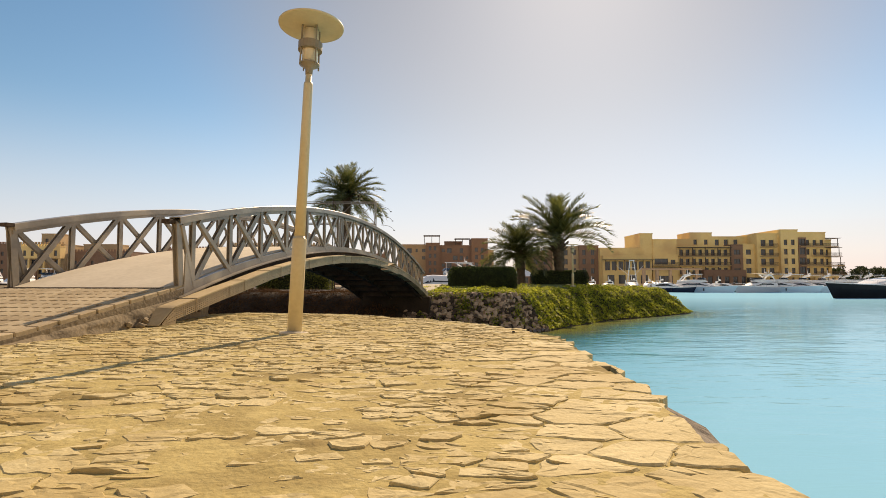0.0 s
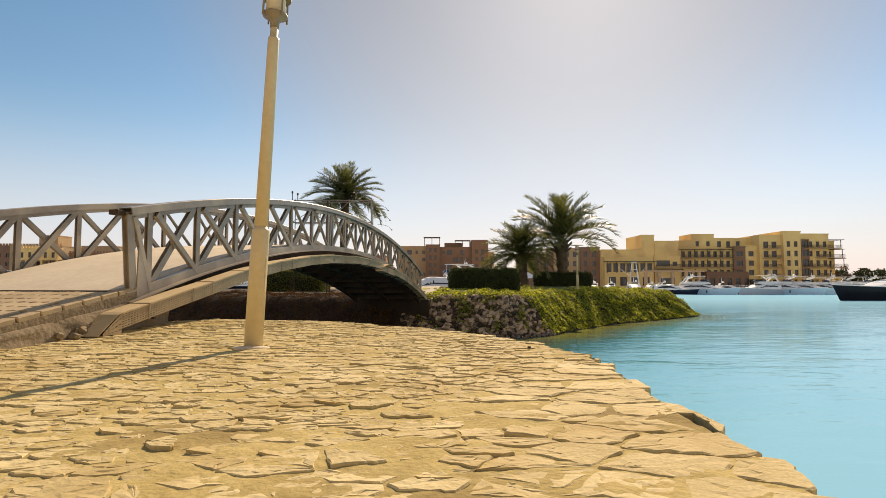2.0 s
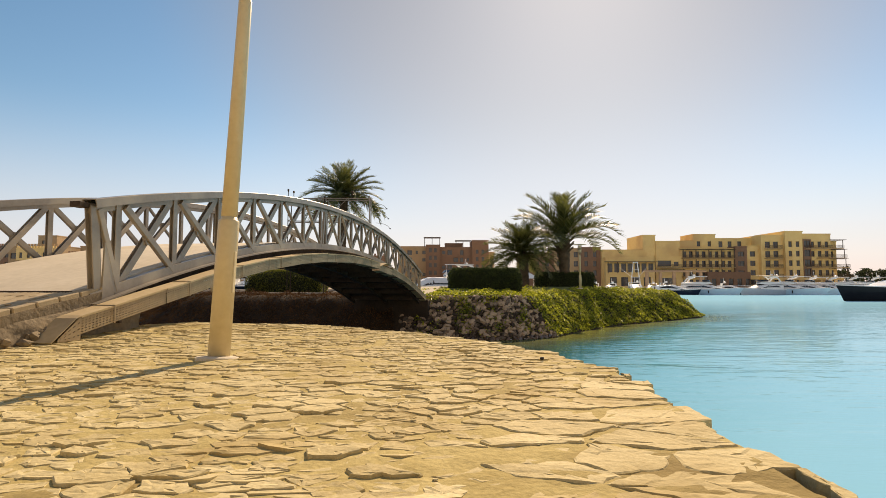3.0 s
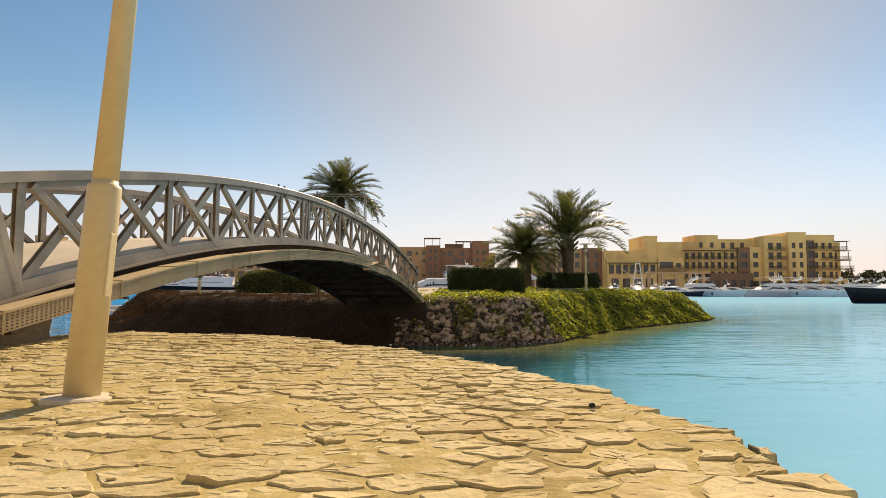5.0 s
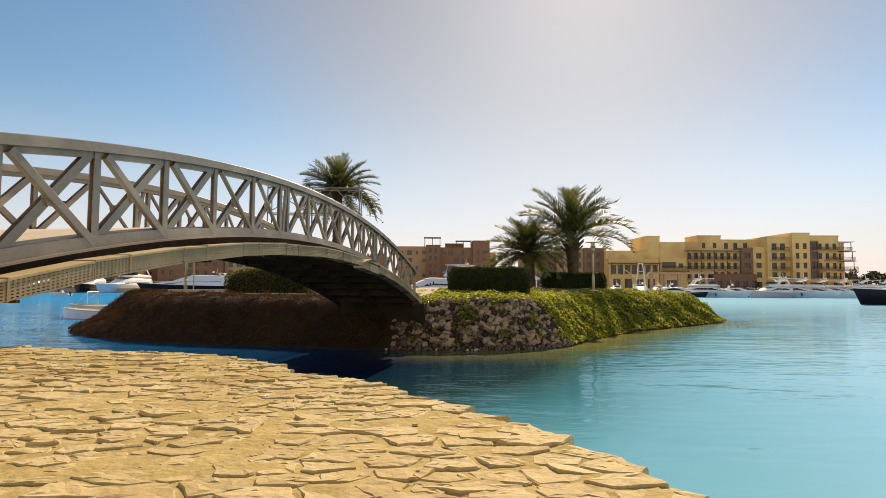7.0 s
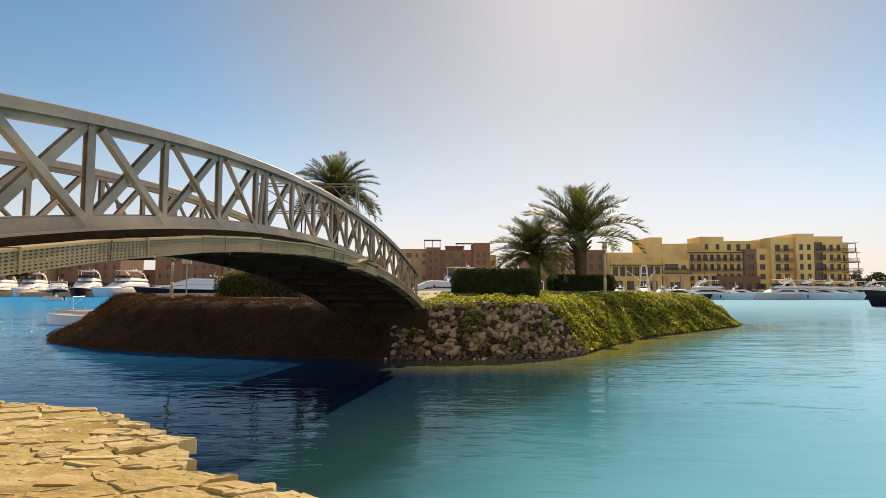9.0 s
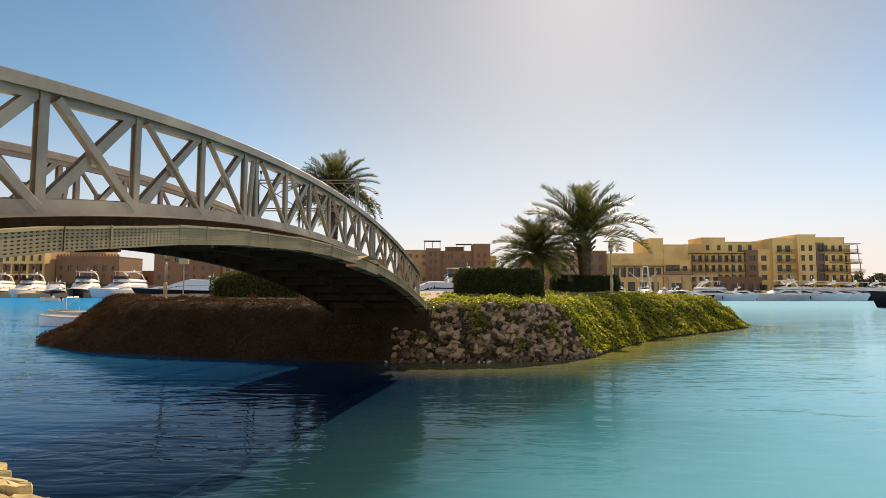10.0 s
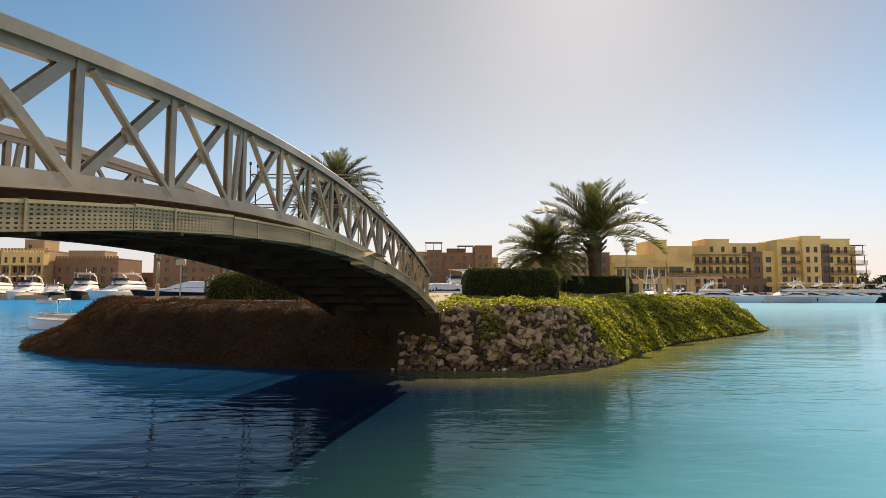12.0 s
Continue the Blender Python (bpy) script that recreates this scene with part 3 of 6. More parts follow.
def ramp_side():
    """Rough cement render on the ramp's east side."""
    g = Geo()
    n, m = 60, 6
    for i in range(n + 1):
        s = -4.2 + 5.0 * i / n
        zt = ramp_z(s) - 0.10 - 0.07 * max(0.0, min(1.0, (s + 2.5) / 2.0))
        for j in range(m + 1):
            f = j / m
            z = 1.93 + (zt - 1.93) * f
            o = 0.05 + 0.07 * (1 - f) + 0.055 * noise.noise(Vector((s * 2.2, z * 5, 1))) + 0.03 * noise.noise(Vector((s * 7, z * 12, 4)))
            if s > -0.9:
                o += 0.10 * (1 - f) * max(0, noise.noise(Vector((s * 3, z * 7, 9))) + 0.3)
            if j == m:
                o = 0.012
            g.v.append(on_bridge(s, o, z))
    for i in range(n):
        for j in range(m):
            a = i * (m + 1) + j
            g.f.append((a, a + m + 1, a + m + 2, a + 1))
    return g


part("cement_render", ramp_side(), M_KERB, ramp, "lumpy cement render", smooth=True)


def paver_mesh(name, material):
    """A wavy-edged concrete paver with a chamfered top."""
    L, W, H = 0.36, 0.235, 0.06
    amp = 0.022
    top = [(-L / 2, -W / 2 - amp), (-L / 4, -W / 2 + amp), (0, -W / 2 - amp), (L / 4, -W / 2 + amp), (L / 2, -W / 2 - amp),
           (L / 2, W / 2 - amp), (L / 4, W / 2 + amp), (0, W / 2 - amp), (-L / 4, W / 2 + amp), (-L / 2, W / 2 - amp)]
    g = Geo()
    n = len(top)
    verts = [(x * 0.975, y * 0.955, -H) for x, y in top] + [(x * 0.975, y * 0.955, -0.008) for x, y in top] + [(x * 0.93, y * 0.88, 0) for x, y in top]
    faces = [(i * n + j, i * n + (j + 1) % n, (i + 1) * n + (j + 1) % n, (i + 1) * n + j) for i in range(2) for j in range(n)]
    faces.append(tuple(2 * n + j for j in range(n)))
    g.add(verts, faces)
    return g


def lay_pavers():
    r = random.Random(3)
    shape = paver_mesh("paver", M_PAVER)
    data = shape.mesh("paver", M_PAVER)
    far = Geo()
    near = 0
    rot = math.atan2(-BN.y, -BN.x)
    for row in range(0, 31):
        s = -0.26 - row * 0.239
        for col in range(13):
            off = -0.37 - col * 0.364 - (0.091 if row % 2 else 0)
            z = ramp_z(s) + r.uniform(-0.003, 0.003)
            c = on_bridge(s, off, z)
            tilt = math.atan2(ramp_z(s + 0.1) - ramp_z(s - 0.1), 0.2)
            m = Matrix.Translation(c) @ Matrix.Rotation(math.atan2(BN.y, BN.x), 4, "Z") @ Matrix.Rotation(tilt + r.uniform(-0.012, 0.012), 4, "X") @ Matrix.Rotation(r.uniform(-0.012, 0.012), 4, "Y")
            if near < 300 and row < 24 and col < 13:
                ob = part("paver", data, None, ramp)
                ob.matrix_local = m
                near += 1
            else:
                far.add([m @ Vector(v) for v in shape.v], shape.f)
    part("pavers", far, M_PAVERS, ramp, "grey wavy interlocking concrete pavers", kind="stuff")
    # edge stones along the east side
    for i in range(20):
        s = 0.30 - i * 0.305
        g = Geo()
        z0, z1 = ramp_z(s - 0.15), ramp_z(s + 0.15)
        g.box((0, 0, -0.10), (0.19, 0.292, 0.205))
        data = g.mesh("edge_stone", M_PAVER, bevel=0.012)
        ob = part("edge_stone", data, None, ramp)
        ob.matrix_local = Matrix.Translation(on_bridge(s, -0.085 + r.uniform(-0.008, 0.008), (z0 + z1) / 2 + 0.004)) @ Matrix.Rotation(math.atan2(BN.y, BN.x) + r.uniform(-0.015, 0.015), 4, "Z") @ Matrix.Rotation(math.atan2(z1 - z0, 0.3), 4, "X")


# ---------------- footbridge ----------------
bridge = thing("footbridge", (B0.x, B0.y, 0), "arched pale grey steel truss footbridge with concrete deck", "bridge")
INV = Matrix.Translation((-B0.x, -B0.y, 0))


def bpart(name, g, material, parent=bridge, label="", bevel=0.0, smooth=False):
    """A part of the bridge from a shape in world coordinates."""
    g.v = [tuple(INV @ Vector(p)) for p in g.v]
    return part(name, g, material, parent, label, bevel, smooth)


SS = [i * 0.35 for i in range(int(B_L / 0.35) + 1)] + [B_L]

# deck slab, flush with the paving where they meet
SLAB = [-0.12] + SS
g = Geo()
verts, faces = [], []
for s in SLAB:
    for off, dz in ((-0.115, 0.12), (-0.115, -0.07), (-B_W + 0.115, -0.07), (-B_W + 0.115, 0.12)):
        verts.append(on_bridge(s, off, deck_z(s) + dz))
for i in range(len(SLAB) - 1):
    for j in range(4):
        a, b = i * 4 + j, i * 4 + (j + 1) % 4
        faces.append((a, b, b + 4, a + 4))
faces += [(3, 2, 1, 0), tuple((len(SLAB) - 1) * 4 + j for j in range(4))]
g.add(verts, faces)
bpart("deck", g, M_DECK, label="sandy concrete deck")

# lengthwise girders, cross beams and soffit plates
# near-black brown: shade under the deck is put into the steel's colour
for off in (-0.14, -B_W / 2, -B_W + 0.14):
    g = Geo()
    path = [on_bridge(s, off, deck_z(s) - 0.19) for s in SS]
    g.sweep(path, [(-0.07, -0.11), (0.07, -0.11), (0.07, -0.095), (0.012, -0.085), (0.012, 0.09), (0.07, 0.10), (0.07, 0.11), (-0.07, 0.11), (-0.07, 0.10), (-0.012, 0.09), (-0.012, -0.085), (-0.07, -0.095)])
    bpart("girder", g, M_SOFFIT, label="girder with the shade under the deck in its dark brown")
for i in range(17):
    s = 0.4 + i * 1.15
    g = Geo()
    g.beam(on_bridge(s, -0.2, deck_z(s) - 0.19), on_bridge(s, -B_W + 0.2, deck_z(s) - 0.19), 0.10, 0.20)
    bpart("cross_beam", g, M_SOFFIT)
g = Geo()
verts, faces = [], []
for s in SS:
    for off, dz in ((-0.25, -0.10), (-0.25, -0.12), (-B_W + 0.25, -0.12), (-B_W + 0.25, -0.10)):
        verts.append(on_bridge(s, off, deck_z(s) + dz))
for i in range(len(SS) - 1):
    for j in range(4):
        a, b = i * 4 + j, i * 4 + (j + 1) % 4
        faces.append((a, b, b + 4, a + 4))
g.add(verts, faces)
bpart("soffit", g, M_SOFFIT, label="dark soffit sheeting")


POSTS = [(0.47, 1.66, 2.88, 4.10, 5.28, 6.47, 7.53), (7.86, 8.88, 9.88, 10.86, 11.83, 12.79, 13.74), (14.0, 15.06, 16.12, 17.18, 18.24, 19.3)]


def truss(off, sign, rise):
    """One side truss. sign: +1 where its outer face looks east; rise(s): how much it stands above the other."""
    rz = lambda q: rail_z(q) + rise(q)
    top = Geo()
    path = [on_bridge(q, off - sign * 0.055, rz(q) - 0.058) for q in SS]
    # a channel rail, open below, with a turned-in lip
    top.sweep(path, [(-0.105, -0.058), (-0.092, -0.058), (-0.092, 0.046), (0.092, 0.046), (0.092, -0.058), (0.105, -0.058), (0.105, 0.050), (0.097, 0.058), (-0.097, 0.058), (-0.105, 0.050)])
    bpart("top_rail", top, M_STEEL, label="wide box steel handrail")
    web = Geo()
    path = [on_bridge(q, off - sign * 0.075, rz(q) - 0.125) for q in SS]
    web.sweep(path, [(-0.045, -0.06), (0.045, -0.06), (0.045, 0.06), (-0.045, 0.06)])
    bpart("top_chord", web, M_STEEL)
    low = Geo()
    path = [on_bridge(q, off - sign * 0.03, rz(q) - truss_h(q) + 0.065) for q in SS]
    low.sweep(path, [(-0.05, -0.065), (0.05, -0.065), (0.05, 0.065), (-0.05, 0.065)])
    bpart("bottom_chord", low, M_STEEL)
    lip = Geo()
    path = [on_bridge(q, off + sign * 0.035, rz(q) - truss_h(q) - 0.012) for q in SS]
    lip.sweep(path, [(-0.075, -0.012), (0.075, -0.012), (0.075, 0.012), (-0.075, 0.012)])
    bpart("flange", lip, M_STEEL)
    # recessed strip below the flange, painted dark for the shadow gap there
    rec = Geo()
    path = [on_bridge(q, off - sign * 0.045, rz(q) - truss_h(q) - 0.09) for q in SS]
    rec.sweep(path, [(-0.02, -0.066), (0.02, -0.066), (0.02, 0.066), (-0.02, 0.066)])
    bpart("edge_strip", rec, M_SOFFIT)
    c = off - sign * 0.05
    for bays in POSTS:
        # the far side is set out a little askew of the near one
        ss = bays if sign > 0 else [q + min(0.15, 0.065 * q - 0.42) for q in bays]
        k = len(ss) - 1
        for i, q in enumerate(ss):
            heavy = q < 5.0
            w = 0.10 if heavy else 0.082
            g = Geo()
            # a rolled I-section upright, its flange towards the water
            h = w / 2
            g.sweep([on_bridge(q, c, rz(q) - truss_h(q) + 0.12), on_bridge(q, c, rz(q) - 0.10)],
                    [(-h, -0.034), (h, -0.034), (h, -0.024), (0.006, -0.021), (0.006, 0.021), (h, 0.024), (h, 0.034), (-h, 0.034), (-h, 0.024), (-0.006, 0.021), (-0.006, -0.021), (-h, -0.024)], up=BN)
            bpart("post", g, M_STEEL)
            if i == k:
                continue
            sa, sb = q + 0.07, ss[i + 1] - 0.07
            # the outer brace falls forwards, the inner one rises forwards
            g = Geo()
            w = 0.10 if heavy else 0.048
            o = c + sign * 0.045
            pa, pb = on_bridge(sa + 0.03, o, rz(sa) - 0.15), on_bridge(sb + 0.02, o, rz(sb) - truss_h(sb) + 0.06)
            g.sweep([pa, pb], [(-w / 2, -0.03), (w / 2, -0.03), (w / 2, 0.022), (w / 2 - 0.008, 0.03), (8e-3 - w / 2, 0.03), (-w / 2, 0.022)], up=BN)
            bpart("diagonal", g, M_STEEL)
            g = Geo()
            w = 0.052 if heavy else 0.044
            g.sweep([on_bridge(sa - 0.02, c - sign * 0.02, rz(sa) - truss_h(sa) + 0.08), on_bridge(sb - 0.02, c - sign * 0.02, rz(sb) - 0.15)],
                    [(-w, -0.036), (w, -0.036), (w, -0.026), (0.007, -0.023), (0.007, 0.023), (w, 0.026), (w, 0.036), (-w, 0.036), (-w, 0.026), (-0.007, 0.023), (-0.007, -0.023), (-w, -0.026)], up=BN)
            bpart("diagonal", g, M_STEEL, label="rolled I-section diagonal")
            # bent plate where the braces cross
            sm = (sa + sb) / 2
            zm = rz(sm) - truss_h(sm) / 2 - 0.03
            g = Geo()
            p = on_bridge(sm, o - sign * 0.012, zm)
            ring = [(-0.085, 0.03), (-0.05, 0.085), (0.045, 0.085), (0.085, 0.02), (0.06, -0.08), (-0.05, -0.085)]
            pts = [p + BU * a + Vector((0, 0, b)) + BN * d for d in (-0.042, 0.012) for a, b in ring]
            g.add(pts, [(j, (j + 1) % 6, 6 + (j + 1) % 6, 6 + j) for j in range(6)] + [(5, 4, 3, 2, 1, 0), (6, 7, 8, 9, 10, 11)])
            bpart("gusset", g, M_STEEL)
    # slanting splice bars between the bridge's sections
    for sa, sb in ((7.58, 7.80), (13.78, 13.97)):
        g = Geo()
        g.beam(on_bridge(sb, c, rz(sb) - 0.14), on_bridge(sa + 0.08, c, rz(sa) - truss_h(sa) + 0.12), 0.05, 0.07, up=BU)
        bpart("splice_bar", g, M_STEEL)


truss(0.0, 1, lambda q: 0.0)
truss(-B_W, -1, lambda q: min(0.09, -0.055 + 0.0115 * q))
# raked end frames by the ramp
for off, sign in ((0.0, 1), (-B_W, -1)):
    c = off - sign * 0.05
    z0, h0 = rail_z(0), truss_h(0)
    g = Geo()
    g.sweep([on_bridge(0.15, c, z0 - h0 - 0.02), on_bridge(0.03, c, z0 - 0.09)],
            [(-0.065, -0.05), (0.065, -0.05), (0.065, -0.038), (0.007, -0.034), (0.007, 0.034), (0.065, 0.038), (0.065, 0.05), (-0.065, 0.05), (-0.065, 0.038), (-0.007, 0.034), (-0.007, -0.034), (-0.065, -0.038)], up=BN)
    bpart("end_post", g, M_STEEL)
    g = Geo()
    g.sweep([on_bridge(0.10, c + sign * 0.05, z0 - 0.12), on_bridge(0.47, c + sign * 0.05, rail_z(0.47) - truss_h(0.47) + 0.03)],
            [(-0.045, -0.025), (0.045, -0.025), (0.045, 0.018), (0.037, 0.025), (-0.037, 0.025), (-0.045, 0.018)], up=BN)
    bpart("end_brace", g, M_STEEL)
    # pointed plate that ties post and brace above the bearing
    g = Geo()
    ring = [(0.17, -h0 - 0.06), (0.36, -h0 + 0.06), (0.40, -h0 + 0.16), (0.30, -h0 * 0.45), (0.20, -h0 * 0.38)]
    p = on_bridge(0, c + sign * 0.06, z0)
    pts = [p + BU * q + Vector((0, 0, z)) + BN * d for d in (-0.012, 0.012) for q, z in ring]
    g.add(pts, [(j, (j + 1) % 5, 5 + (j + 1) % 5, 5 + j) for j in range(5)] + [(4, 3, 2, 1, 0), (5, 6, 7, 8, 9)])
    bpart("end_gusset", g, M_STEEL)
    g = Geo()
    g.box(on_bridge(-0.10, c - sign * 0.06, rail_z(-0.1) - 0.06), (0.15, 0.16, 0.07), Matrix.Rotation(-0.19, 3, "Z"))
    bpart("rail_end_cap", g, M_SOFFIT, label="dark open rail end", bevel=0.006)
    # bearing shoe under the truss end
    g = Geo()
    g.box(on_bridge(0.28, c, z0 - h0 - 0.10), (0.22, 0.34, 0.16), Matrix.Rotation(-0.19, 3, "Z"))
    bpart("bearing_shoe", g, M_SOFFIT, bevel=0.01)
# black rubber joint between paving and deck
g = Geo()
joint = []
for i in range(25):
    f = i / 24
    p = on_bridge(-0.13 + 0.012 * math.sin(i * 1.7), -0.14 - (B_W - 0.28) * f, 0)
    joint.append((p.x, p.y, max(ramp_z(-0.13), deck_z(-0.13) + 0.12) + 0.004))
g.tube(joint, 0.012, 6)
bpart("joint_strip", g, M_SOFFIT, label="dark joint between paving and deck")

# landward abutment
g = Geo()
for i, (s0, s1, z) in enumerate(((-0.3, 0.5, 1.80), (-0.6, 1.3, 1.2))):
    c = on_bridge((s0 + s1) / 2, -B_W / 2, z / 2)
    g.box(c, (B_W - 0.1 + i * 0.3, s1 - s0, z), Matrix.Rotation(-0.1917, 3, "Z"))
tagged(part("abutment", g, M_SOIL, bevel=0.03), "dark concrete abutment under the bridge end", "abutment", kind="structure")

# ---------------- perforated cable tray along the bridge ----------------
tray = thing("cable_tray", (B0.x, B0.y, 0), "dusty perforated steel cable tray with lids and straps", "cable tray")


def tray_z(s):
    return rail_z(s) - truss_h(s) - 0.15 + 0.11 * math.exp(-s / 2.8) + 0.11 * max(0.0, -s)


def slotted(s0, s1, off, zt, zb, rows=6):
    """A side sheet with rows of slots cut through it."""
    g = Geo()
    n = max(2, int((s1 - s0) / 0.052))
    xs = []
    for i in range(n):
        a = s0 + (s1 - s0) * i / n
        w = (s1 - s0) / n
        xs += [(a, False), (a + w * 0.25, True), (a + w * 0.75, False)]
    xs.append((s1, False))
    zs = [(0.0, False)]
    for k in range(rows):
        c = (k + 0.75) / (rows + 0.5)
        zs += [(c - 0.029, True), (c + 0.029, False)]
    zs.append((1.0, False))
    nz = len(zs)
    for s, _ in xs:
        for f, _ in zs:
            g.v.append(on_bridge(s, off, zt(s) + (zb(s) - zt(s)) * f))
    for i in range(len(xs) - 1):
        for j in range(nz - 1):
            if xs[i][1] and zs[j][1]:
                continue
            a = i * nz + j
            g.f.append((a, a + 1, a + nz + 1, a + nz))
    return g


def solid(ob, t):
    mod = ob.modifiers.new("sheet", "SOLIDIFY")
    mod.thickness = t
    return ob


tr = random.Random(4)
s = -0.55
sect = 0
while s < 18.5:
    ln = 1.5
    e = min(s + ln - 0.012, 18.6)
    sag = tr.uniform(-0.008, 0.006)
    swing = tr.uniform(-0.006, 0.006)
    drop = 0.0
    if 10.9 < s < 12.0:
        drop = -0.05
    slope = (tray_z(e) - tray_z(s)) / (e - s)
    zt = lambda q, s=s, k=slope, d=sag + drop: tray_z(s) + k * (q - s) + d
    zb = lambda q, f=zt: f(q) - 0.20
    o1 = 0.40 + swing
    sec = bpart("tray_section", slotted(s, e, o1, zt, zb), M_TRAY, tray)
    solid(sec, 0.003)
    g = slotted(s, e, 0.13 + swing, zt, zb, 2)
    solid(bpart("inner_side", g, M_TRAY, tray), 0.003)
    g = Geo()
    mid = [on_bridge(q, 0.265 + swing, zb(q)) for q in (s, (s + e) / 2, e)]
    g.sweep(mid, [(-0.134, -0.003), (0.134, -0.003), (0.134, 0.003), (-0.134, 0.003)])
    bpart("tray_floor", g, M_TRAY, tray)
    if sect != 8:
        g = Geo()
        lift = 0.006 + tr.uniform(0, 0.008)
        k = 5
        mid = [on_bridge(s + (e - s) * q / k, 0.265 + swing + 0.004 * math.sin(q), zt(s + (e - s) * q / k) + lift + tr.uniform(-0.002, 0.002)) for q in range(k + 1)]
        g.sweep(mid, [(-0.145, -0.022), (-0.139, -0.022), (-0.139, -0.003), (0.139, -0.003), (0.139, -0.022), (0.145, -0.022), (0.145, 0.003), (-0.145, 0.003)])
        bpart("lid", g, M_LID, tray, "tray lid, pale with dust and painted-in sunlight")
    else:
        g = Geo()
        g.sweep([on_bridge(s - 0.05, 0.30, zt(s) - 0.06), on_bridge(s + 0.35, 0.40, zt(s) + 0.05), on_bridge(s + 0.8, 0.46, zt(s) - 0.01)], [(-0.14, -0.004), (0.14, -0.004), (0.14, 0.004), (-0.14, 0.004)])
        bpart("loose_lid", g, M_LID, tray, "bent lid come loose")
    if sect < 14:
        g = Geo()
        q = s + 0.50
        z1, z0 = zt(q) + 0.016, zb(q) - 0.006
        pts = [on_bridge(q, 0.115, z0), on_bridge(q, 0.115, z1), on_bridge(q, 0.418, z1), on_bridge(q, 0.418, z0)]
        for a, b in zip(pts, pts[1:]):
            g.beam(a, b, 0.022, 0.006, up=BN if abs((b - a).z) > 0.1 else (0, 0, 1))
        bpart("strap", g, M_TRAY, tray)
    g = Geo()
    q = s + 0.6
    g.beam(on_bridge(q, -0.05, zb(q) - 0.02), on_bridge(q, 0.42, zb(q) - 0.02), 0.04, 0.03)
    bpart("bracket", g, M_SOFFIT, tray)
    sect += 1
    s += ln
g = Geo()
g.sweep([on_bridge(-0.54, 0.265, tray_z(-0.55) + 0.008), on_bridge(-0.62, 0.265, tray_z(-0.55) - 0.02), on_bridge(-0.95, 0.265, 2.03)], [(-0.142, -0.004), (0.142, -0.004), (0.142, 0.004), (-0.142, 0.004)])
bpart("end_plate", g, M_LID, tray, "sloping end plate on the stones")
g = slotted(-0.86, -0.55, 0.40, lambda q: tray_z(-0.55) + (tray_z(-0.55) - 2.06) / 0.31 * (q + 0.55), lambda q: 2.03, 3)
solid(bpart("end_side", g, M_TRAY, tray), 0.003)


# ---------------- promenade lamp ----------------
def lamp_post(name, place, h, lean, label, k=20):
    """A cream promenade lamp: stepped pole, caged lantern and a round reflector disc."""
    ob = thing(name, place, label, "street lamp", "promenade lamps")
    ob.matrix_world = pose(*place) @ Matrix.Rotation(lean[1], 4, "X") @ Matrix.Rotation(lean[0], 4, "Y")
    j = h * 0.279
    g = Geo().lathe([(0.19, -0.03), (0.19, 0.012), (0.175, 0.022), (0.11, 0.026)], k)
    part("base_plate", g, M_DECK, ob, "pale cement collar", smooth=False)
    g = Geo().lathe([(0.090, 0.0), (0.088, j - 0.02), (0.085, j), (0.08, j + 0.004), (0.070, j + 0.012), (0.068, j + 0.03)], k)
    part("lower_pole", g, M_LAMP, ob, smooth=True)
    g = Geo().lathe([(0.068, j), (0.059, h - 1.02), (0.057, h - 1.0), (0.042, h - 0.995), (0.042, h - 0.90), (0.034, h - 0.89), (0.032, h - 0.80)], k)
    part("upper_pole", g, M_LAMP, ob, smooth=True)
    g = Geo().box((0.074, -0.012, j * 0.62), (0.030, 0.055, 0.36))
    part("service_door", g, M_LAMP, ob, bevel=0.006)
    z = h - 0.82
    g = Geo().lathe([(0.045, z - 0.06), (0.05, z), (0.06, z + 0.03), (0.13, z + 0.07), (0.135, z + 0.085), (0.10, z + 0.09)], k)
    part("lantern_foot", g, M_LAMP_METAL, ob, smooth=True)
    g = Geo().lathe([(0.10, z + 0.09), (0.105, z + 0.30), (0.10, z + 0.56)], k)
    part("diffuser", g, M_OPAL, ob, "opal glass cylinder", smooth=True)
    g = Geo().lathe([(0.142, z + 0.27), (0.158, z + 0.27), (0.158, z + 0.38), (0.142, z + 0.38)], k)
    part("ring", g, M_LAMP_METAL, ob)
    for i in range(4):
        a = math.pi / 4 + i * math.pi / 2
        c, s2 = math.cos(a), math.sin(a)
        g = Geo().tube([(c * 0.142, s2 * 0.142, z + 0.04), (c * 0.132, s2 * 0.132, z + 0.60)], 0.011, 6)
        part("cage_bar", g, M_LAMP_METAL, ob)
    g = Geo().lathe([(0.02, z + 0.585), (0.20, z + 0.600), (0.40, z + 0.612), (0.425, z + 0.608), (0.43, z + 0.628), (0.42, z + 0.634), (0.22, z + 0.648), (0.06, z + 0.655)], 40)
    part("reflector_disc", g, M_LAMP, ob, "round cream reflector disc", smooth=True)
    return ob


lamp_post("street_lamp", (-2.385, 6.685, 2.045), 4.27, (0.0215, -0.078), "tall cream lamp post with a disc-shaped reflector on the stone quay")
# ---------------- island ----------------
ISLE = [(-19.3, 34.6), (-17.6, 33.3), (-15.2, 31.7), (-10.9, 30.1), (-6.7, 29.0), (-4.3, 28.6), (-2.1, 28.45), (-0.5, 28.35), (1.3, 28.4), (3.3, 28.8), (5.3, 30.0),
        (7.2, 33.0), (11.0, 37.9), (15.5, 41.9), (19.6, 45.6), (21.2, 47.4), (20.6, 49.5), (17.0, 54.0), (12.0, 59.0), (0.0, 66.0), (-10.0, 70.0),
        (-28.0, 72.0), (-33.0, 66.0), (-28.0, 52.0), (-23.2, 42.5), (-21.3, 37.5)]


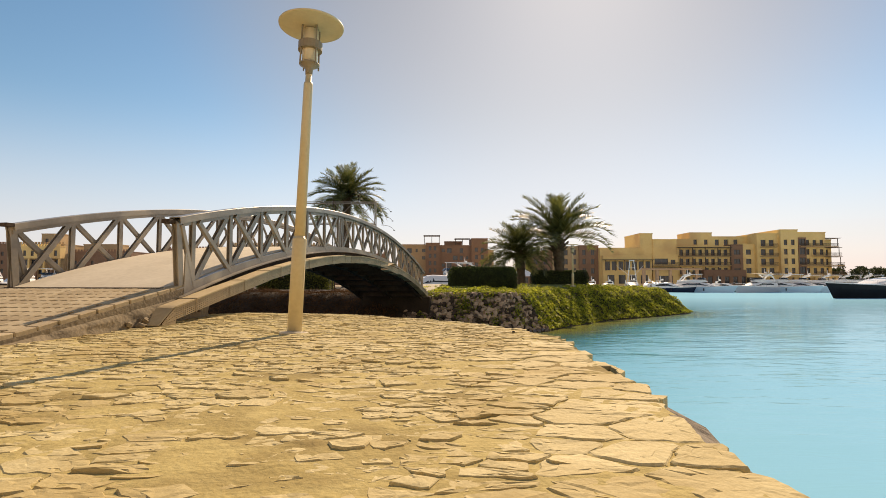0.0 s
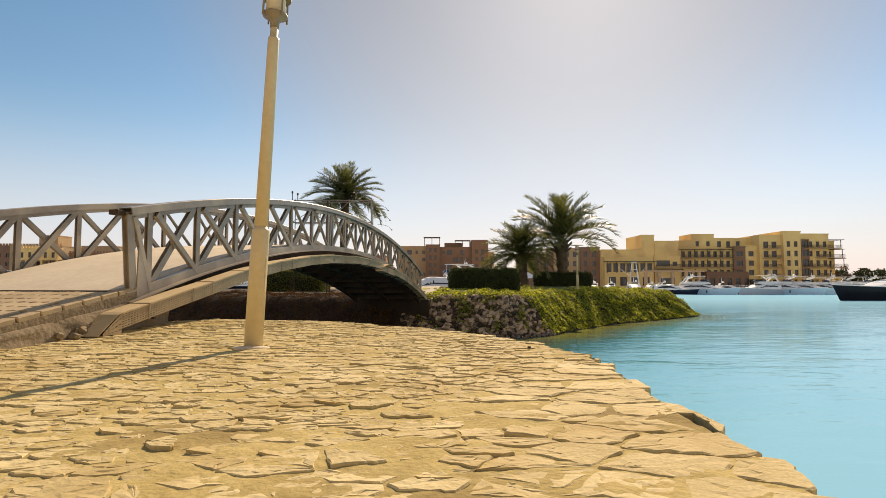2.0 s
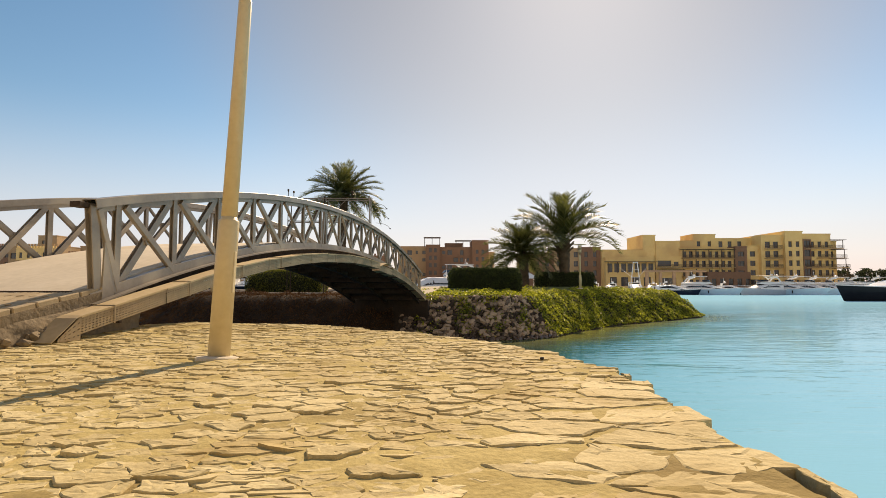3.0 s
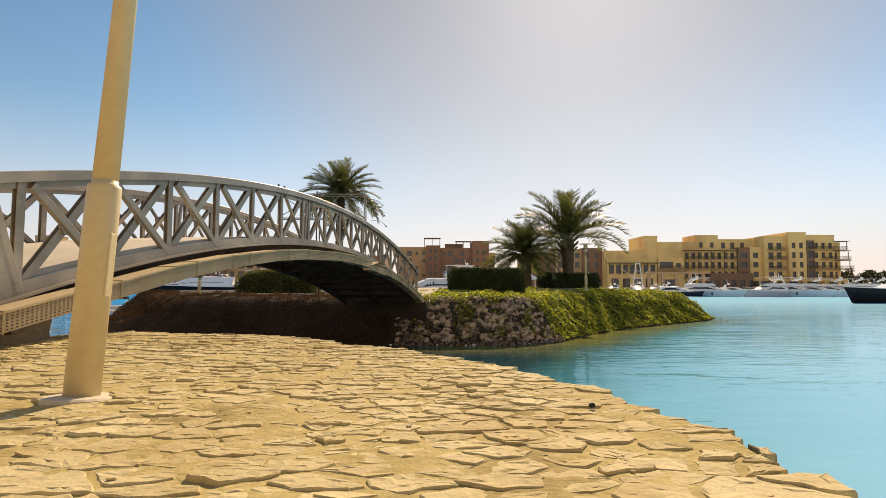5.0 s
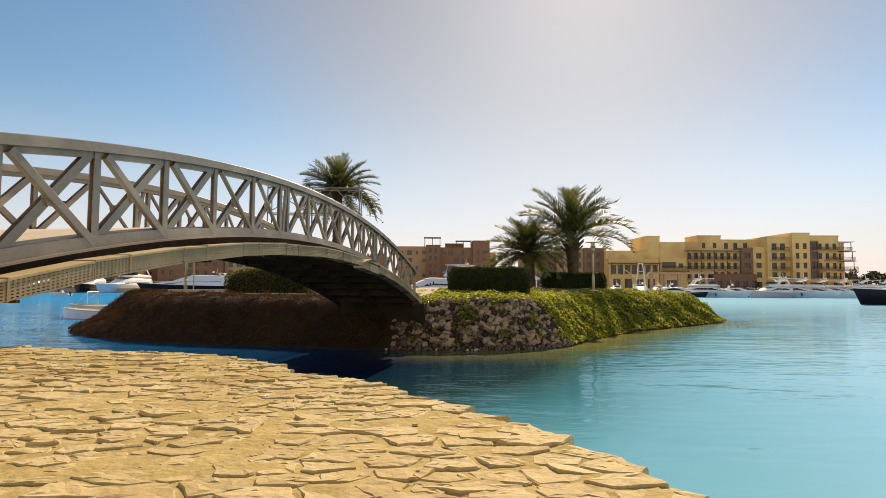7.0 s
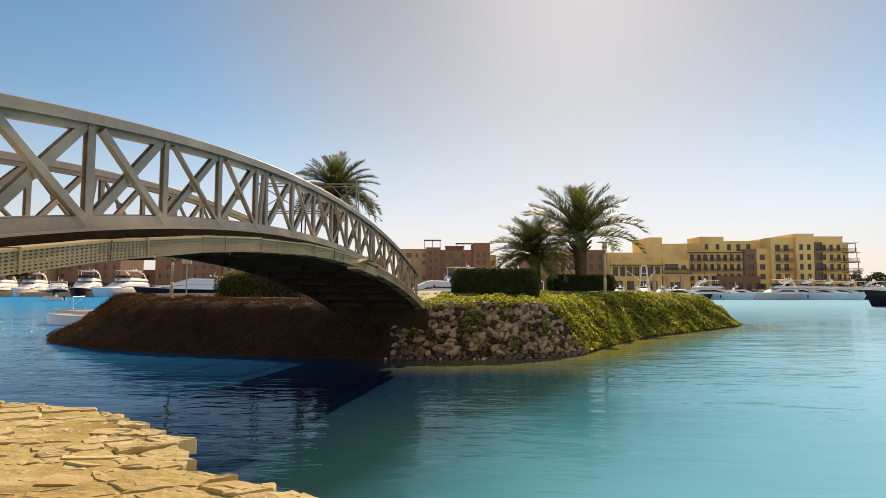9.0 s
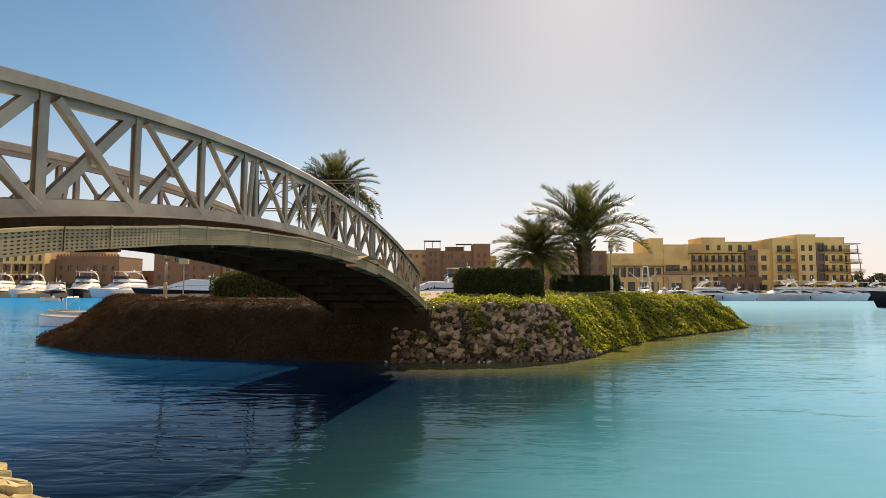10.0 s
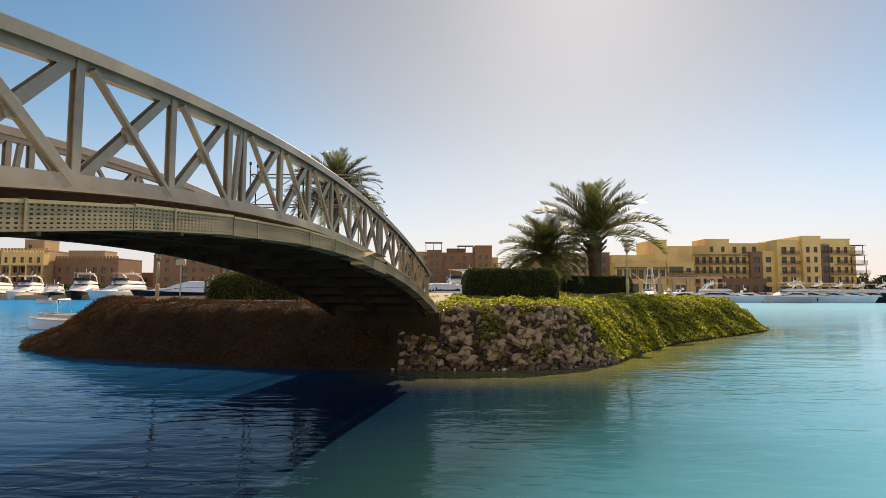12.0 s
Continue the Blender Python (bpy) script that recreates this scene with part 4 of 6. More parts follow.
def smooth01(a, b, x):
    t = max(0.0, min(1.0, (x - a) / (b - a)))
    return t * t * (3 - 2 * t)


def isle_z(x, y):
    """Height of the island's ground: a bank all round and a gently domed top."""
    d = edge_distance(ISLE, x, y)
    if not inside(ISLE, x, y):
        return -0.9 * d
    top = 2.02 + 0.33 * smooth01(2.0, 7.0, d) * smooth01(-6.0, -1.0, x) - 0.25 * smooth01(6.0, 12.0, d) * (1 - smooth01(-10.0, -4.0, x))
    steep = 0.95 + 0.55 * smooth01(-7.0, -3.0, x) * (1 - smooth01(4.5, 8.0, x))
    steep -= 0.50 * (1 - smooth01(-19.0, -12.0, x)) * (1 - smooth01(40.0, 46.0, y))
    z = d * steep
    z = top - max(0.0, top - z) if z < top - 0.25 else top - 0.25 * math.exp(-(z - top + 0.25) / 0.25)
    return z + 0.05 * noise.noise(Vector((x * 0.7, y * 0.7, 2))) * min(1, d)


g = Geo()
ST = 0.6
x0, y0, nx, ny = -37.0, 26.0, 100, 79
for i in range(nx + 1):
    for j in range(ny + 1):
        x, y = x0 + i * ST, y0 + j * ST
        g.v.append((x, y, max(-2.0, isle_z(x, y))))
for i in range(nx):
    for j in range(ny):
        a = i * (ny + 1) + j
        if max(g.v[k][2] for k in (a, a + 1, a + ny + 1, a + ny + 2)) > -1.0:
            g.f.append((a, a + ny + 1, a + ny + 2, a + 1))
island = tagged(part("island_ground", g, M_SOIL, smooth=True), "earth bank of the planted islet", "ground", kind="structure")

# lawn and landing path on top
g = Geo()
ids = {}
for i in range(0, 74):
    for j in range(0, 60):
        x, y = -33 + i * 0.75, 29 + j * 0.75
        if inside(ISLE, x, y) and x > -7 and edge_distance(ISLE, x, y) > (2.3 if x > -3 else 6.5):
            ids[i, j] = len(g.v)
            g.v.append((x, y, isle_z(x, y) + 0.05))
for i, j in list(ids):
    q = [(i, j), (i + 1, j), (i + 1, j + 1), (i, j + 1)]
    if all(c in ids for c in q):
        g.f.append(tuple(ids[c] for c in q))
tagged(part("lawn", g, M_LAWN, smooth=True), "green lawn on top of the islet", "lawn", kind="structure")
g = Geo()
verts, faces = [], []
for i in range(30):
    s = B_L - 0.1 + i * 0.5
    for off in (-0.5, -3.6):
        p = on_bridge(s, off + 0.3 * math.sin(i * 0.2), 0)
        verts.append((p.x, p.y, max(isle_z(p.x, p.y) + 0.09, deck_z(B_L) - 0.02 * i if i < 12 else 0)))
for i in range(29):
    faces.append((2 * i, 2 * i + 1, 2 * i + 3, 2 * i + 2))
g.add(verts, faces)
ob = tagged(part("landing_path", g, M_PATH), "pale paved landing path", "path", kind="structure")
solid(ob, 0.06)

# island abutment
g = Geo()
c = on_bridge(B_L + 0.35, -B_W / 2, 0.85)
g.box(c + BU * 0.9, (B_W + 0.3, 1.1, 2.1), Matrix.Rotation(-0.1917, 3, "Z"))
tagged(part("abutment", g, M_SOIL, bevel=0.03), "dark stone abutment under the bridge landing", "abutment", kind="structure")


# ---------------- leaves ----------------
def leaf_cloud(points, normals, size, r, spread=0.7, aspect=0.6, fold=True):
    """Small folded leaves at the points, turned about the normals at random."""
    g = Geo()
    V, F = g.v, g.f
    for p, nrm in zip(points, normals):
        s = size * r.uniform(0.6, 1.35)
        n = Vector((nrm[0] + r.gauss(0, spread), nrm[1] + r.gauss(0, spread), nrm[2] + r.gauss(0, spread)))
        n.normalize()
        t = n.cross(Vector((r.gauss(0, 1), r.gauss(0, 1), r.gauss(0, 1))))
        if t.length < 1e-4:
            continue
        t.normalize()
        b = n.cross(t)
        p = Vector(p)
        k = len(V)
        w = s * aspect * 0.5
        V.append(tuple(p - t * (s / 2)))
        V.append(tuple(p + b * w + n * (s * 0.12)))
        V.append(tuple(p + t * (s / 2)))
        V.append(tuple(p - b * w + n * (s * 0.12)))
        F.append((k, k + 1, k + 2))
        F.append((k, k + 2, k + 3))
    return g


def bank_points(count, accept, r, lump):
    """Points on the island's bank, raised by lumps of growth."""
    pts, nrm = [], []
    while len(pts) < count:
        x, y = r.uniform(-24, 22), r.uniform(28.2, 56)
        w = accept(x, y)
        if w <= 0 or r.random() > w:
            continue
        z = isle_z(x, y)
        if z < 0.02:
            continue
        e = 0.15
        gx, gy = (isle_z(x + e, y) - isle_z(x - e, y)) / (2 * e), (isle_z(x, y + e) - isle_z(x, y - e)) / (2 * e)
        # steep ground needs more growth for its area
        if r.random() > math.sqrt(1 + gx * gx + gy * gy) / 1.8:
            continue
        n = Vector((-gx, -gy, 1)).normalized()
        h = lump * (0.45 + 0.9 * noise.noise(Vector((x * 1.1, y * 1.1, z * 1.1))) + 0.5 * noise.noise(Vector((x * 3.1, y * 3.1, z * 3.1))))
        h = max(0.02, h) * r.uniform(0.35, 1.0)
        pts.append(Vector((x, y, z)) + n * h)
        nrm.append((n + Vector((0, 0, 0.5))).normalized())
    return pts, nrm


def vine_zone(x, y):
    d = edge_distance(ISLE, x, y)
    if not inside(ISLE, x, y) or d > 5.5 or x < -1.6 or y > 50:
        return 0
    if y > 40 and x < 9:
        return 0
    rock = rock_zone(x, y)
    if rock > 0:
        # runners hang over the wall in tongues
        z = isle_z(x, y)
        k = noise.noise(Vector((x * 0.9, 3.0, z * 0.25)))
        return 0.85 if (k > 0.12 and z > 0.30) or z > 1.72 else 0.05
    return 1.0 if d < 3.6 else 0.5


def rock_zone(x, y):
    """1 where the rubble wall shows."""
    if not inside(ISLE, x, y):
        return 0
    d = edge_distance(ISLE, x, y)
    lim = 5.5 + 1.2 * noise.noise(Vector((x * 0.3, y * 0.3, 5))) - 1.0 * d
    return 1 if x > -2.3 and x < lim and y < 34 and d < 1.9 else 0


def dry_zone(x, y):
    d = edge_distance(ISLE, x, y)
    if not inside(ISLE, x, y) or d > 4.6:
        return 0
    if x > -2.6 or y > 48:
        return 0
    return 1.0 if d < 3.4 else 0.35


lr = random.Random(21)
p, n = bank_points(52000, vine_zone, lr, 0.26)
tagged(part("vine_cover", leaf_cloud(p, n, 0.12, lr, 0.6), M_VINE), "bright green creeping vine covering the islet bank", "vine", kind="stuff")
p, n = bank_points(60000, dry_zone, lr, 0.30)
tagged(part("dry_creeper", leaf_cloud(p, n, 0.085, lr, 0.6, 0.4), M_DRY), "dried brown creeper covering the shaded bank", "creeper", kind="stuff")


def rubble():
    """A dry rubble wall: boulders bedded into the bank."""
    r = random.Random(31)
    shapes = []
    for k in range(10):
        bm = bmesh.new()
        for _ in range(15):
            p = Vector((r.uniform(-1, 1), r.uniform(-1, 1), r.uniform(-1, 1)))
            p = p / max(abs(p.x), abs(p.y), abs(p.z)) * r.uniform(0.85, 1.0)
            bm.verts.new((p.x, p.y, p.z * 0.8))
        hull = bmesh.ops.convex_hull(bm, input=bm.verts[:])
        bmesh.ops.delete(bm, geom=[v for v in hull["geom_interior"] if isinstance(v, bmesh.types.BMVert)], context="VERTS")
        bmesh.ops.bevel(bm, geom=bm.edges[:], offset=0.05, segments=1, affect="EDGES", clamp_overlap=True)
        me = bpy.data.meshes.new("rock")
        bm.to_mesh(me)
        bm.free()
        me.materials.append(M_ROCK)
        shapes.append(me)
    wall = thing("rubble_wall", (0, 0, 0), "grey-brown rubble stone wall sloping into the water", "stone wall", kind="structure")
    made = 0
    rest = Geo()
    run = [p for p in ISLE if -4.4 < p[0] < 11.2 and p[1] < 38]
    d = 0.03
    while d < 1.5:
        # one course of stones, each row set back by the batter of the wall
        at_s, total = r.uniform(0, 0.2), sum((Vector(q) - Vector(p)).length for p, q in zip(run, run[1:]))
        while at_s < total:
            w = r.uniform(0.17, 0.36)
            left = at_s + w / 2
            for p, q in zip(run, run[1:]):
                seg = Vector(q) - Vector(p)
                if left <= seg.length:
                    break
                left -= seg.length
            along = seg.normalized()
            inward = Vector((-along.y, along.x))
            c = Vector(p) + along * left + inward * (d + r.uniform(-0.02, 0.02))
            at_s += w * 0.93
            if not rock_zone(c.x, c.y) or r.random() < 0.02:
                continue
            z = isle_z(c.x, c.y)
            if z > 2.0:
                continue
            e = 0.2
            gx, gy = (isle_z(c.x + e, c.y) - isle_z(c.x - e, c.y)) / (2 * e), (isle_z(c.x, c.y + e) - isle_z(c.x, c.y - e)) / (2 * e)
            nrm = Vector((-gx, -gy, 1)).normalized()
            tx = Vector((along.x, along.y, 0))
            ty = nrm.cross(tx).normalized()
            turn = r.uniform(-0.30, 0.30)
            ax = (tx * math.cos(turn) + ty * math.sin(turn)).normalized()
            ay = nrm.cross(ax)
            h = r.uniform(0.085, 0.125)
            basis = Matrix((ax * (w * 0.58), ay * (h * 1.22), nrm * r.uniform(0.12, 0.18))).transposed().to_4x4()
            m = Matrix.Translation(Vector((c.x, c.y, z)) + nrm * r.uniform(-0.005, 0.03)) @ basis
            me = r.choice(shapes)
            if made < 300 and c.x > -2.2:
                made += 1
                ob = part("rock", me, None, wall)
                ob.matrix_local = m
                if z < 0.12:
                    ob.material_slots[0].link = "OBJECT"
                    ob.material_slots[0].material = M_WET
            else:
                rest.add([m @ v.co for v in me.vertices], [tuple(q.vertices) for q in me.polygons])
            # a small wedge stone in the gap above
            if r.random() < 0.55:
                q2 = Vector((c.x, c.y, z)) + ax * (w * 0.5) + ay * 0.09
                w2 = r.uniform(0.05, 0.085)
                spin = Euler((r.uniform(0, 3), r.uniform(0, 3), r.uniform(0, 3))).to_matrix().to_4x4()
                m2 = Matrix.Translation(q2 + nrm * 0.02) @ spin @ Matrix.Diagonal((w2, w2, w2, 1))
                me = r.choice(shapes)
                rest.add([m2 @ v.co for v in me.vertices], [tuple(f.vertices) for f in me.polygons])
        d += 0.104
    # white pebbles that paint sun glints along the waterline
    glints = Geo()
    for _ in range(60):
        q = r.random()
        x = -2.6 + 8.6 * q
        y = 28.0
        while not inside(ISLE, x, y) and y < 36:
            y += 0.05
        if r.random() > 0.45 + 1.2 * noise.noise(Vector((x * 1.3, 0, 9))):
            continue
        me = r.choice(shapes)
        w = r.uniform(0.03, 0.075)
        m = Matrix.Translation((x, y - 0.02, 0.03)) @ Matrix.Rotation(r.uniform(0, 6), 4, "Z") @ Matrix.Diagonal((w, w, w, 1))
        glints.add([m @ v.co for v in me.vertices], [tuple(f.vertices) for f in me.polygons])
    part("glint_pebbles", glints, M_GLINT, wall, "white pebbles standing for sun glints at the waterline", kind="stuff")
    # lumps of broken cement by the tray's end
    for k in range(16):
        me = r.choice(shapes)
        w = r.uniform(0.035, 0.10)
        s = r.uniform(-1.25, 0.15)
        c = on_bridge(s, r.uniform(0.06, 0.20), 2.02 + max(0.0, s + 1.2) * 0.14 + r.uniform(-0.02, 0.05))
        g = Geo()
        m = Matrix.Translation(c) @ Euler((r.uniform(0, 3), r.uniform(0, 3), r.uniform(0, 3))).to_matrix().to_4x4() @ Matrix.Diagonal((w, w, w, 1))
        g.add([m @ v.co for v in me.vertices], [tuple(f.vertices) for f in me.polygons])
        part("cement_lump", g, M_KERB, ramp)
    if rest.v:
        part("rocks", rest, M_ROCKS, wall, kind="stuff")


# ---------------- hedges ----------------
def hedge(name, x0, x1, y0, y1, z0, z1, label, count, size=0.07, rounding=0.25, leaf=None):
    """A clipped hedge: a core painted dark for inner shade and a skin of small leaves with an uneven outline."""
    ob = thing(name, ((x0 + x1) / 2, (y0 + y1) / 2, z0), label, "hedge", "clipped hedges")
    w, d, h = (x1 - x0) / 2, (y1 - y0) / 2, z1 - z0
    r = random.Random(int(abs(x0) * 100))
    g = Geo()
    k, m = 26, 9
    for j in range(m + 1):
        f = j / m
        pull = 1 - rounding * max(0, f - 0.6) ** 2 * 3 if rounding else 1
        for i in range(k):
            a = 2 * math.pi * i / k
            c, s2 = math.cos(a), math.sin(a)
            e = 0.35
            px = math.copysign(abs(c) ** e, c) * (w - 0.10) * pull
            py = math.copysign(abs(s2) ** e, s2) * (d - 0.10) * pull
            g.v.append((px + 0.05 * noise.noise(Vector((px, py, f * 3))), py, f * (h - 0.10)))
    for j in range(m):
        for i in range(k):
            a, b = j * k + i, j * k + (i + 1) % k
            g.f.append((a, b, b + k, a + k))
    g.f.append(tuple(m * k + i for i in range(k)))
    part("shade_core", g, M_CORE, ob)
    pts, nrm = [], []
    while len(pts) < count:
        q = r.random()
        if q < 0.30:
            px, py, pz, n = r.uniform(-w, w), r.uniform(-d, d), h, (0, 0, 1)
        elif q < 0.72:
            px, py, pz, n = r.uniform(-w, w), -d, r.uniform(0, h), (0, -1, 0)
        elif q < 0.80:
            px, py, pz, n = r.uniform(-w, w), d, r.uniform(0, h), (0, 1, 0)
        else:
            sg = r.choice((-1, 1))
            px, py, pz, n = sg * w, r.uniform(-d, d), r.uniform(0, h), (sg, 0, 0)
        f = pz / h
        pull = 1 - rounding * max(0, f - 0.6) ** 2 * 3
        px *= pull
        py *= pull
        # rounded upright corners
        ex, ey = abs(px) / w, abs(py) / d
        if ex > 0.9 and ey > 0.9:
            px *= 0.97
        lump = 0.10 * noise.noise(Vector((px * 2.1 + x0, py * 2.1, pz * 2.1))) + 0.05 * noise.noise(Vector((px * 6 + x0, py * 6, pz * 6)))
        o = lump - r.uniform(0, 0.12)
        pts.append((px + n[0] * o, py + n[1] * o, pz + n[2] * o))
        nrm.append(n)
    part("foliage", leaf_cloud(pts, nrm, size, r, 0.8, 0.55), leaf or M_HEDGE, ob, "small dense leaves", kind="stuff")
    return ob


hedge("hedge", 0.15, 4.55, 35.1, 37.2, 2.25, 3.62, "dark green box-clipped hedge on the islet edge", 12000, 0.085)
hedge("hedge", 8.2, 13.4, 50.8, 52.8, 2.25, 3.70, "dark clipped hedge below the tall palm", 8000, 0.10)
hedge("hedge", -13.6, -8.3, 40.0, 42.6, 2.10, 3.62, "rounded olive green hedge beyond the bridge", 9000, 0.095, 0.9, M_OLIVE)


# ---------------- palms ----------------
def frond_mesh(name, L, droop, rise, r):
    """A date palm frond: arching rachis with two ranks of narrow leaflets."""
    g = Geo()
    k = 12
    path = []
    x = z = 0.0
    a = rise
    for i in range(k + 1):
        path.append(Vector((x, 0, z)))
        x += math.cos(a) * L / k
        z += math.sin(a) * L / k
        a -= droop / k * (0.5 + 1.0 * i / k)
    g.tube(path, [0.035 * (1 - 0.85 * i / k) + 0.004 for i in range(k + 1)], 4)
    n = 44
    for i in range(n):
        f = 0.16 + 0.84 * i / n
        q = f * k
        j = min(k - 1, int(q))
        p = path[j].lerp(path[j + 1], q - j)
        d = (path[j + 1] - path[j]).normalized()
        up = Vector((0, 1, 0)).cross(d) * -1
        ln = L * 0.15 * (0.45 + 1.1 * math.sin(math.pi * (0.12 + 0.80 * f))) * r.uniform(0.85, 1.1)
        for sd in (-1, 1):
            w = 0.022 * L / 3
            dirn = (d * 0.75 + Vector((0, sd, 0)) * 0.75 + up * r.uniform(0.05, 0.5)).normalized()
            tip = p + dirn * ln + Vector((0, 0, -0.12 * ln))
            mid = p + dirn * ln * 0.5
            c = d * w
            b0 = len(g.v)
            g.v += [tuple(p - c), tuple(p + c), tuple(mid + c * 1.2), tuple(tip), tuple(mid - c * 1.2)]
            g.f += [(b0, b0 + 1, b0 + 2, b0 + 4), (b0 + 4, b0 + 2, b0 + 3)]
    return g.mesh(name, M_FROND)


def palm(place, trunk_h, r0, r1, L, fronds, label, seed, lean=(0, 0), up_bias=0.0, skirt=0):
    r = random.Random(seed)
    ob = thing("date_palm", place, label, "palm tree", "islet palms")
    g = Geo()
    k = max(6, int(trunk_h / 0.22))
    path, rad = [], []
    for i in range(k + 1):
        f = i / k
        path.append(Vector((lean[0] * f * f, lean[1] * f * f, -0.3 + (trunk_h + 0.3) * f)))
        rad.append((r0 + (r1 - r0) * f) * (1 + 0.10 * (i % 2)) * (1.25 if i == 0 else 1))
    g.tube(path, rad, 14)
    part("trunk", g, M_TRUNK, ob, "rough brown trunk")
    top = path[-1]
    # cut frond stubs round the head
    for i in range(26):
        a = i * 2.39996
        z = -0.9 * r1 * 2.2 * r.random()
        d = Vector((math.cos(a), math.sin(a), 0.9)).normalized()
        g = Geo().beam(top + Vector((math.cos(a) * r1 * 0.8, math.sin(a) * r1 * 0.8, z)), top + Vector((math.cos(a) * r1 * 0.8, math.sin(a) * r1 * 0.8, z)) + d * r1 * 1.3, r1 * 0.35, r1 * 0.12)
        part("frond_stub", g, M_TRUNK, ob)
    kinds = []
    for q in range(5):
        kinds.append((frond_mesh("frond", L * (0.80 + 0.06 * q), 0.55 + 0.22 * q, 0.0, r)))
    for i in range(fronds):
        f = (i + 0.5) / fronds
        a = i * 2.39996 + r.uniform(-0.2, 0.2)
        el = radians(85 - (80 + skirt) * f ** 0.9 + up_bias + r.uniform(-6, 6))
        me = kinds[min(4, int((0.15 + 0.85 * f) * 5 * r.uniform(0.8, 1.1)))]
        fr = part("frond", me, None, ob)
        sc = r.uniform(0.88, 1.08)
        fr.matrix_local = Matrix.Translation(top + Vector((0, 0, 0.05))) @ Matrix.Rotation(a, 4, "Z") @ Matrix.Rotation(-el, 4, "Y") @ Matrix.Rotation(r.uniform(-0.5, 0.5), 4, "X") @ Matrix.Scale(sc, 4)
    return ob


palm((10.75, 51.4, 2.3), 4.1, 0.33, 0.56, 5.6, 42, "date palm with a stout trunk beside a clipped hedge", 1, (-0.1, 0), 6)
palm((7.15, 50.9, 2.3), 2.9, 0.32, 0.40, 3.9, 60, "short bushy date palm behind the hedge", 2, (-0.2, 0), 0, 20)
palm((-11.0, 63.5, 2.2), 10.0, 0.36, 0.42, 4.9, 70, "tall date palm rising behind the bridge", 3, (0.2, 0), 0, 20)

lamp_post("street_lamp", (9.1, 39.6, 2.36), 3.15, (0.0, 0.0), "slim cream lamp post standing in the vines", 12)
lamp_post("street_lamp", (-14.5, 36.9, 2.12), 2.75, (0.0, 0.0), "short cream lamp post on the brown bank", 12)

# flood light pole
ob = thing("floodlight_pole", (-26.2, 65.0, 2.1), "slim pale pole with a small box floodlight", "street lamp")
g = Geo().tube([(0, 0, -0.2), (0, 0, 3.0)], 0.07, 8)
part("pole", g, M_LAMP, ob)
g = Geo().box((0, -0.05, 3.2), (0.9, 0.4, 0.6))
part("lamp_head", g, M_LAMP, ob, bevel=0.05)

# tubular gantry behind the bridge landing
ob = thing("metal_gantry", (0, 32.5, 0), "weathered tubular metal gantry with crossed braces and spotlights", "gantry")
GX = (-8.7, -6.7, -4.25)
for i, x in enumerate(GX):
    for dy in (0, 0.7):
        g = Geo().tube([(x, dy, 1.7), (x, dy, 7.5)], 0.032 if i else 0.025, 6)
        part("post", g, M_STEEL if i == 2 else M_SOFFIT, ob)
for z in (6.1, 7.35):
    for dy in (0, 0.7):
        g = Geo().tube([(GX[0], dy, z), (GX[2], dy, z)], 0.030, 6)
        part("crossbar", g, M_STEEL, ob)
for x0, x1 in ((GX[0], GX[1]), (GX[1], -5.45), (-5.45, GX[2])):
    for a, b in ((6.1, 7.35), (7.35, 6.1)):
        g = Geo().tube([(x0, 0, a), (x1, 0, b)], 0.020, 5)
        part("brace", g, M_STEEL, ob)
for x, z in ((-8.7, 7.5), (-8.4, 7.4), (-5.2, 7.4)):
    g = Geo().tube([(x, 0, z - 0.1), (x, 0, z + 0.28)], 0.02, 5).box((x, 0, z + 0.30), (0.08, 0.08, 0.12))
    part("finial", g, M_SOFFIT, ob)
for k in range(3):
    a0 = 0.9 - 0.45 * k
    line = [(GX[2] + 0.15 + 0.85 * math.sin(q * 0.3) + 0.1 * k, 0, 7.1 - 0.55 * k - 0.35 * q * 0.3 + 0.15 * math.sin(q * 0.6)) for q in range(5)]
    g = Geo().tube(line, 0.010, 5).box(line[-1], (0.08, 0.05, 0.05))
    part("spotlight_arm", g, M_SOFFIT, ob, "curved arm with a small spotlight")
# ---------------- far shore ----------------
M_QUAY = mat("promenade_stone", (0.42, 0.34, 0.23), (0.58, 0.48, 0.34), 0.4, 0.9, bump=0.2, bump_scale=3)
M_OCHRE = mat("ochre_plaster", (0.84, 0.60, 0.24), (0.92, 0.70, 0.32), 0.15, 0.9, bump=0.1, bump_scale=5, stain=(0.72, 0.49, 0.22), stain_scale=0.12)
M_TERRA = mat("terracotta_plaster", (0.23, 0.138, 0.09), (0.32, 0.20, 0.13), 0.15, 0.9, bump=0.1, bump_scale=5)
M_TAN = mat("tan_plaster", (0.43, 0.30, 0.165), (0.54, 0.39, 0.225), 0.15, 0.9, bump=0.1, bump_scale=5)
M_WOODRAIL = mat("balcony_timber", (0.07, 0.05, 0.035), (0.13, 0.10, 0.07), 0.6, 0.7, bump=0.0)
M_FRAME = mat("window_frame", (0.12, 0.09, 0.06), (0.20, 0.15, 0.10), 1.0, 0.6, bump=0.0)
M_GLASS = mat("dark_window_glass", (0.03, 0.035, 0.04), (0.06, 0.065, 0.07), 0.3, 0.12, bump=0.0, spec=0.6)
M_PERGOLA = mat("pergola_stone", (0.45, 0.33, 0.22), (0.56, 0.43, 0.30), 0.5, 0.8, bump=0.0)
M_GEL = mat("white_gelcoat", (0.86, 0.86, 0.85), (0.92, 0.92, 0.91), 0.4, 0.22, bump=0.0, spec=0.5)
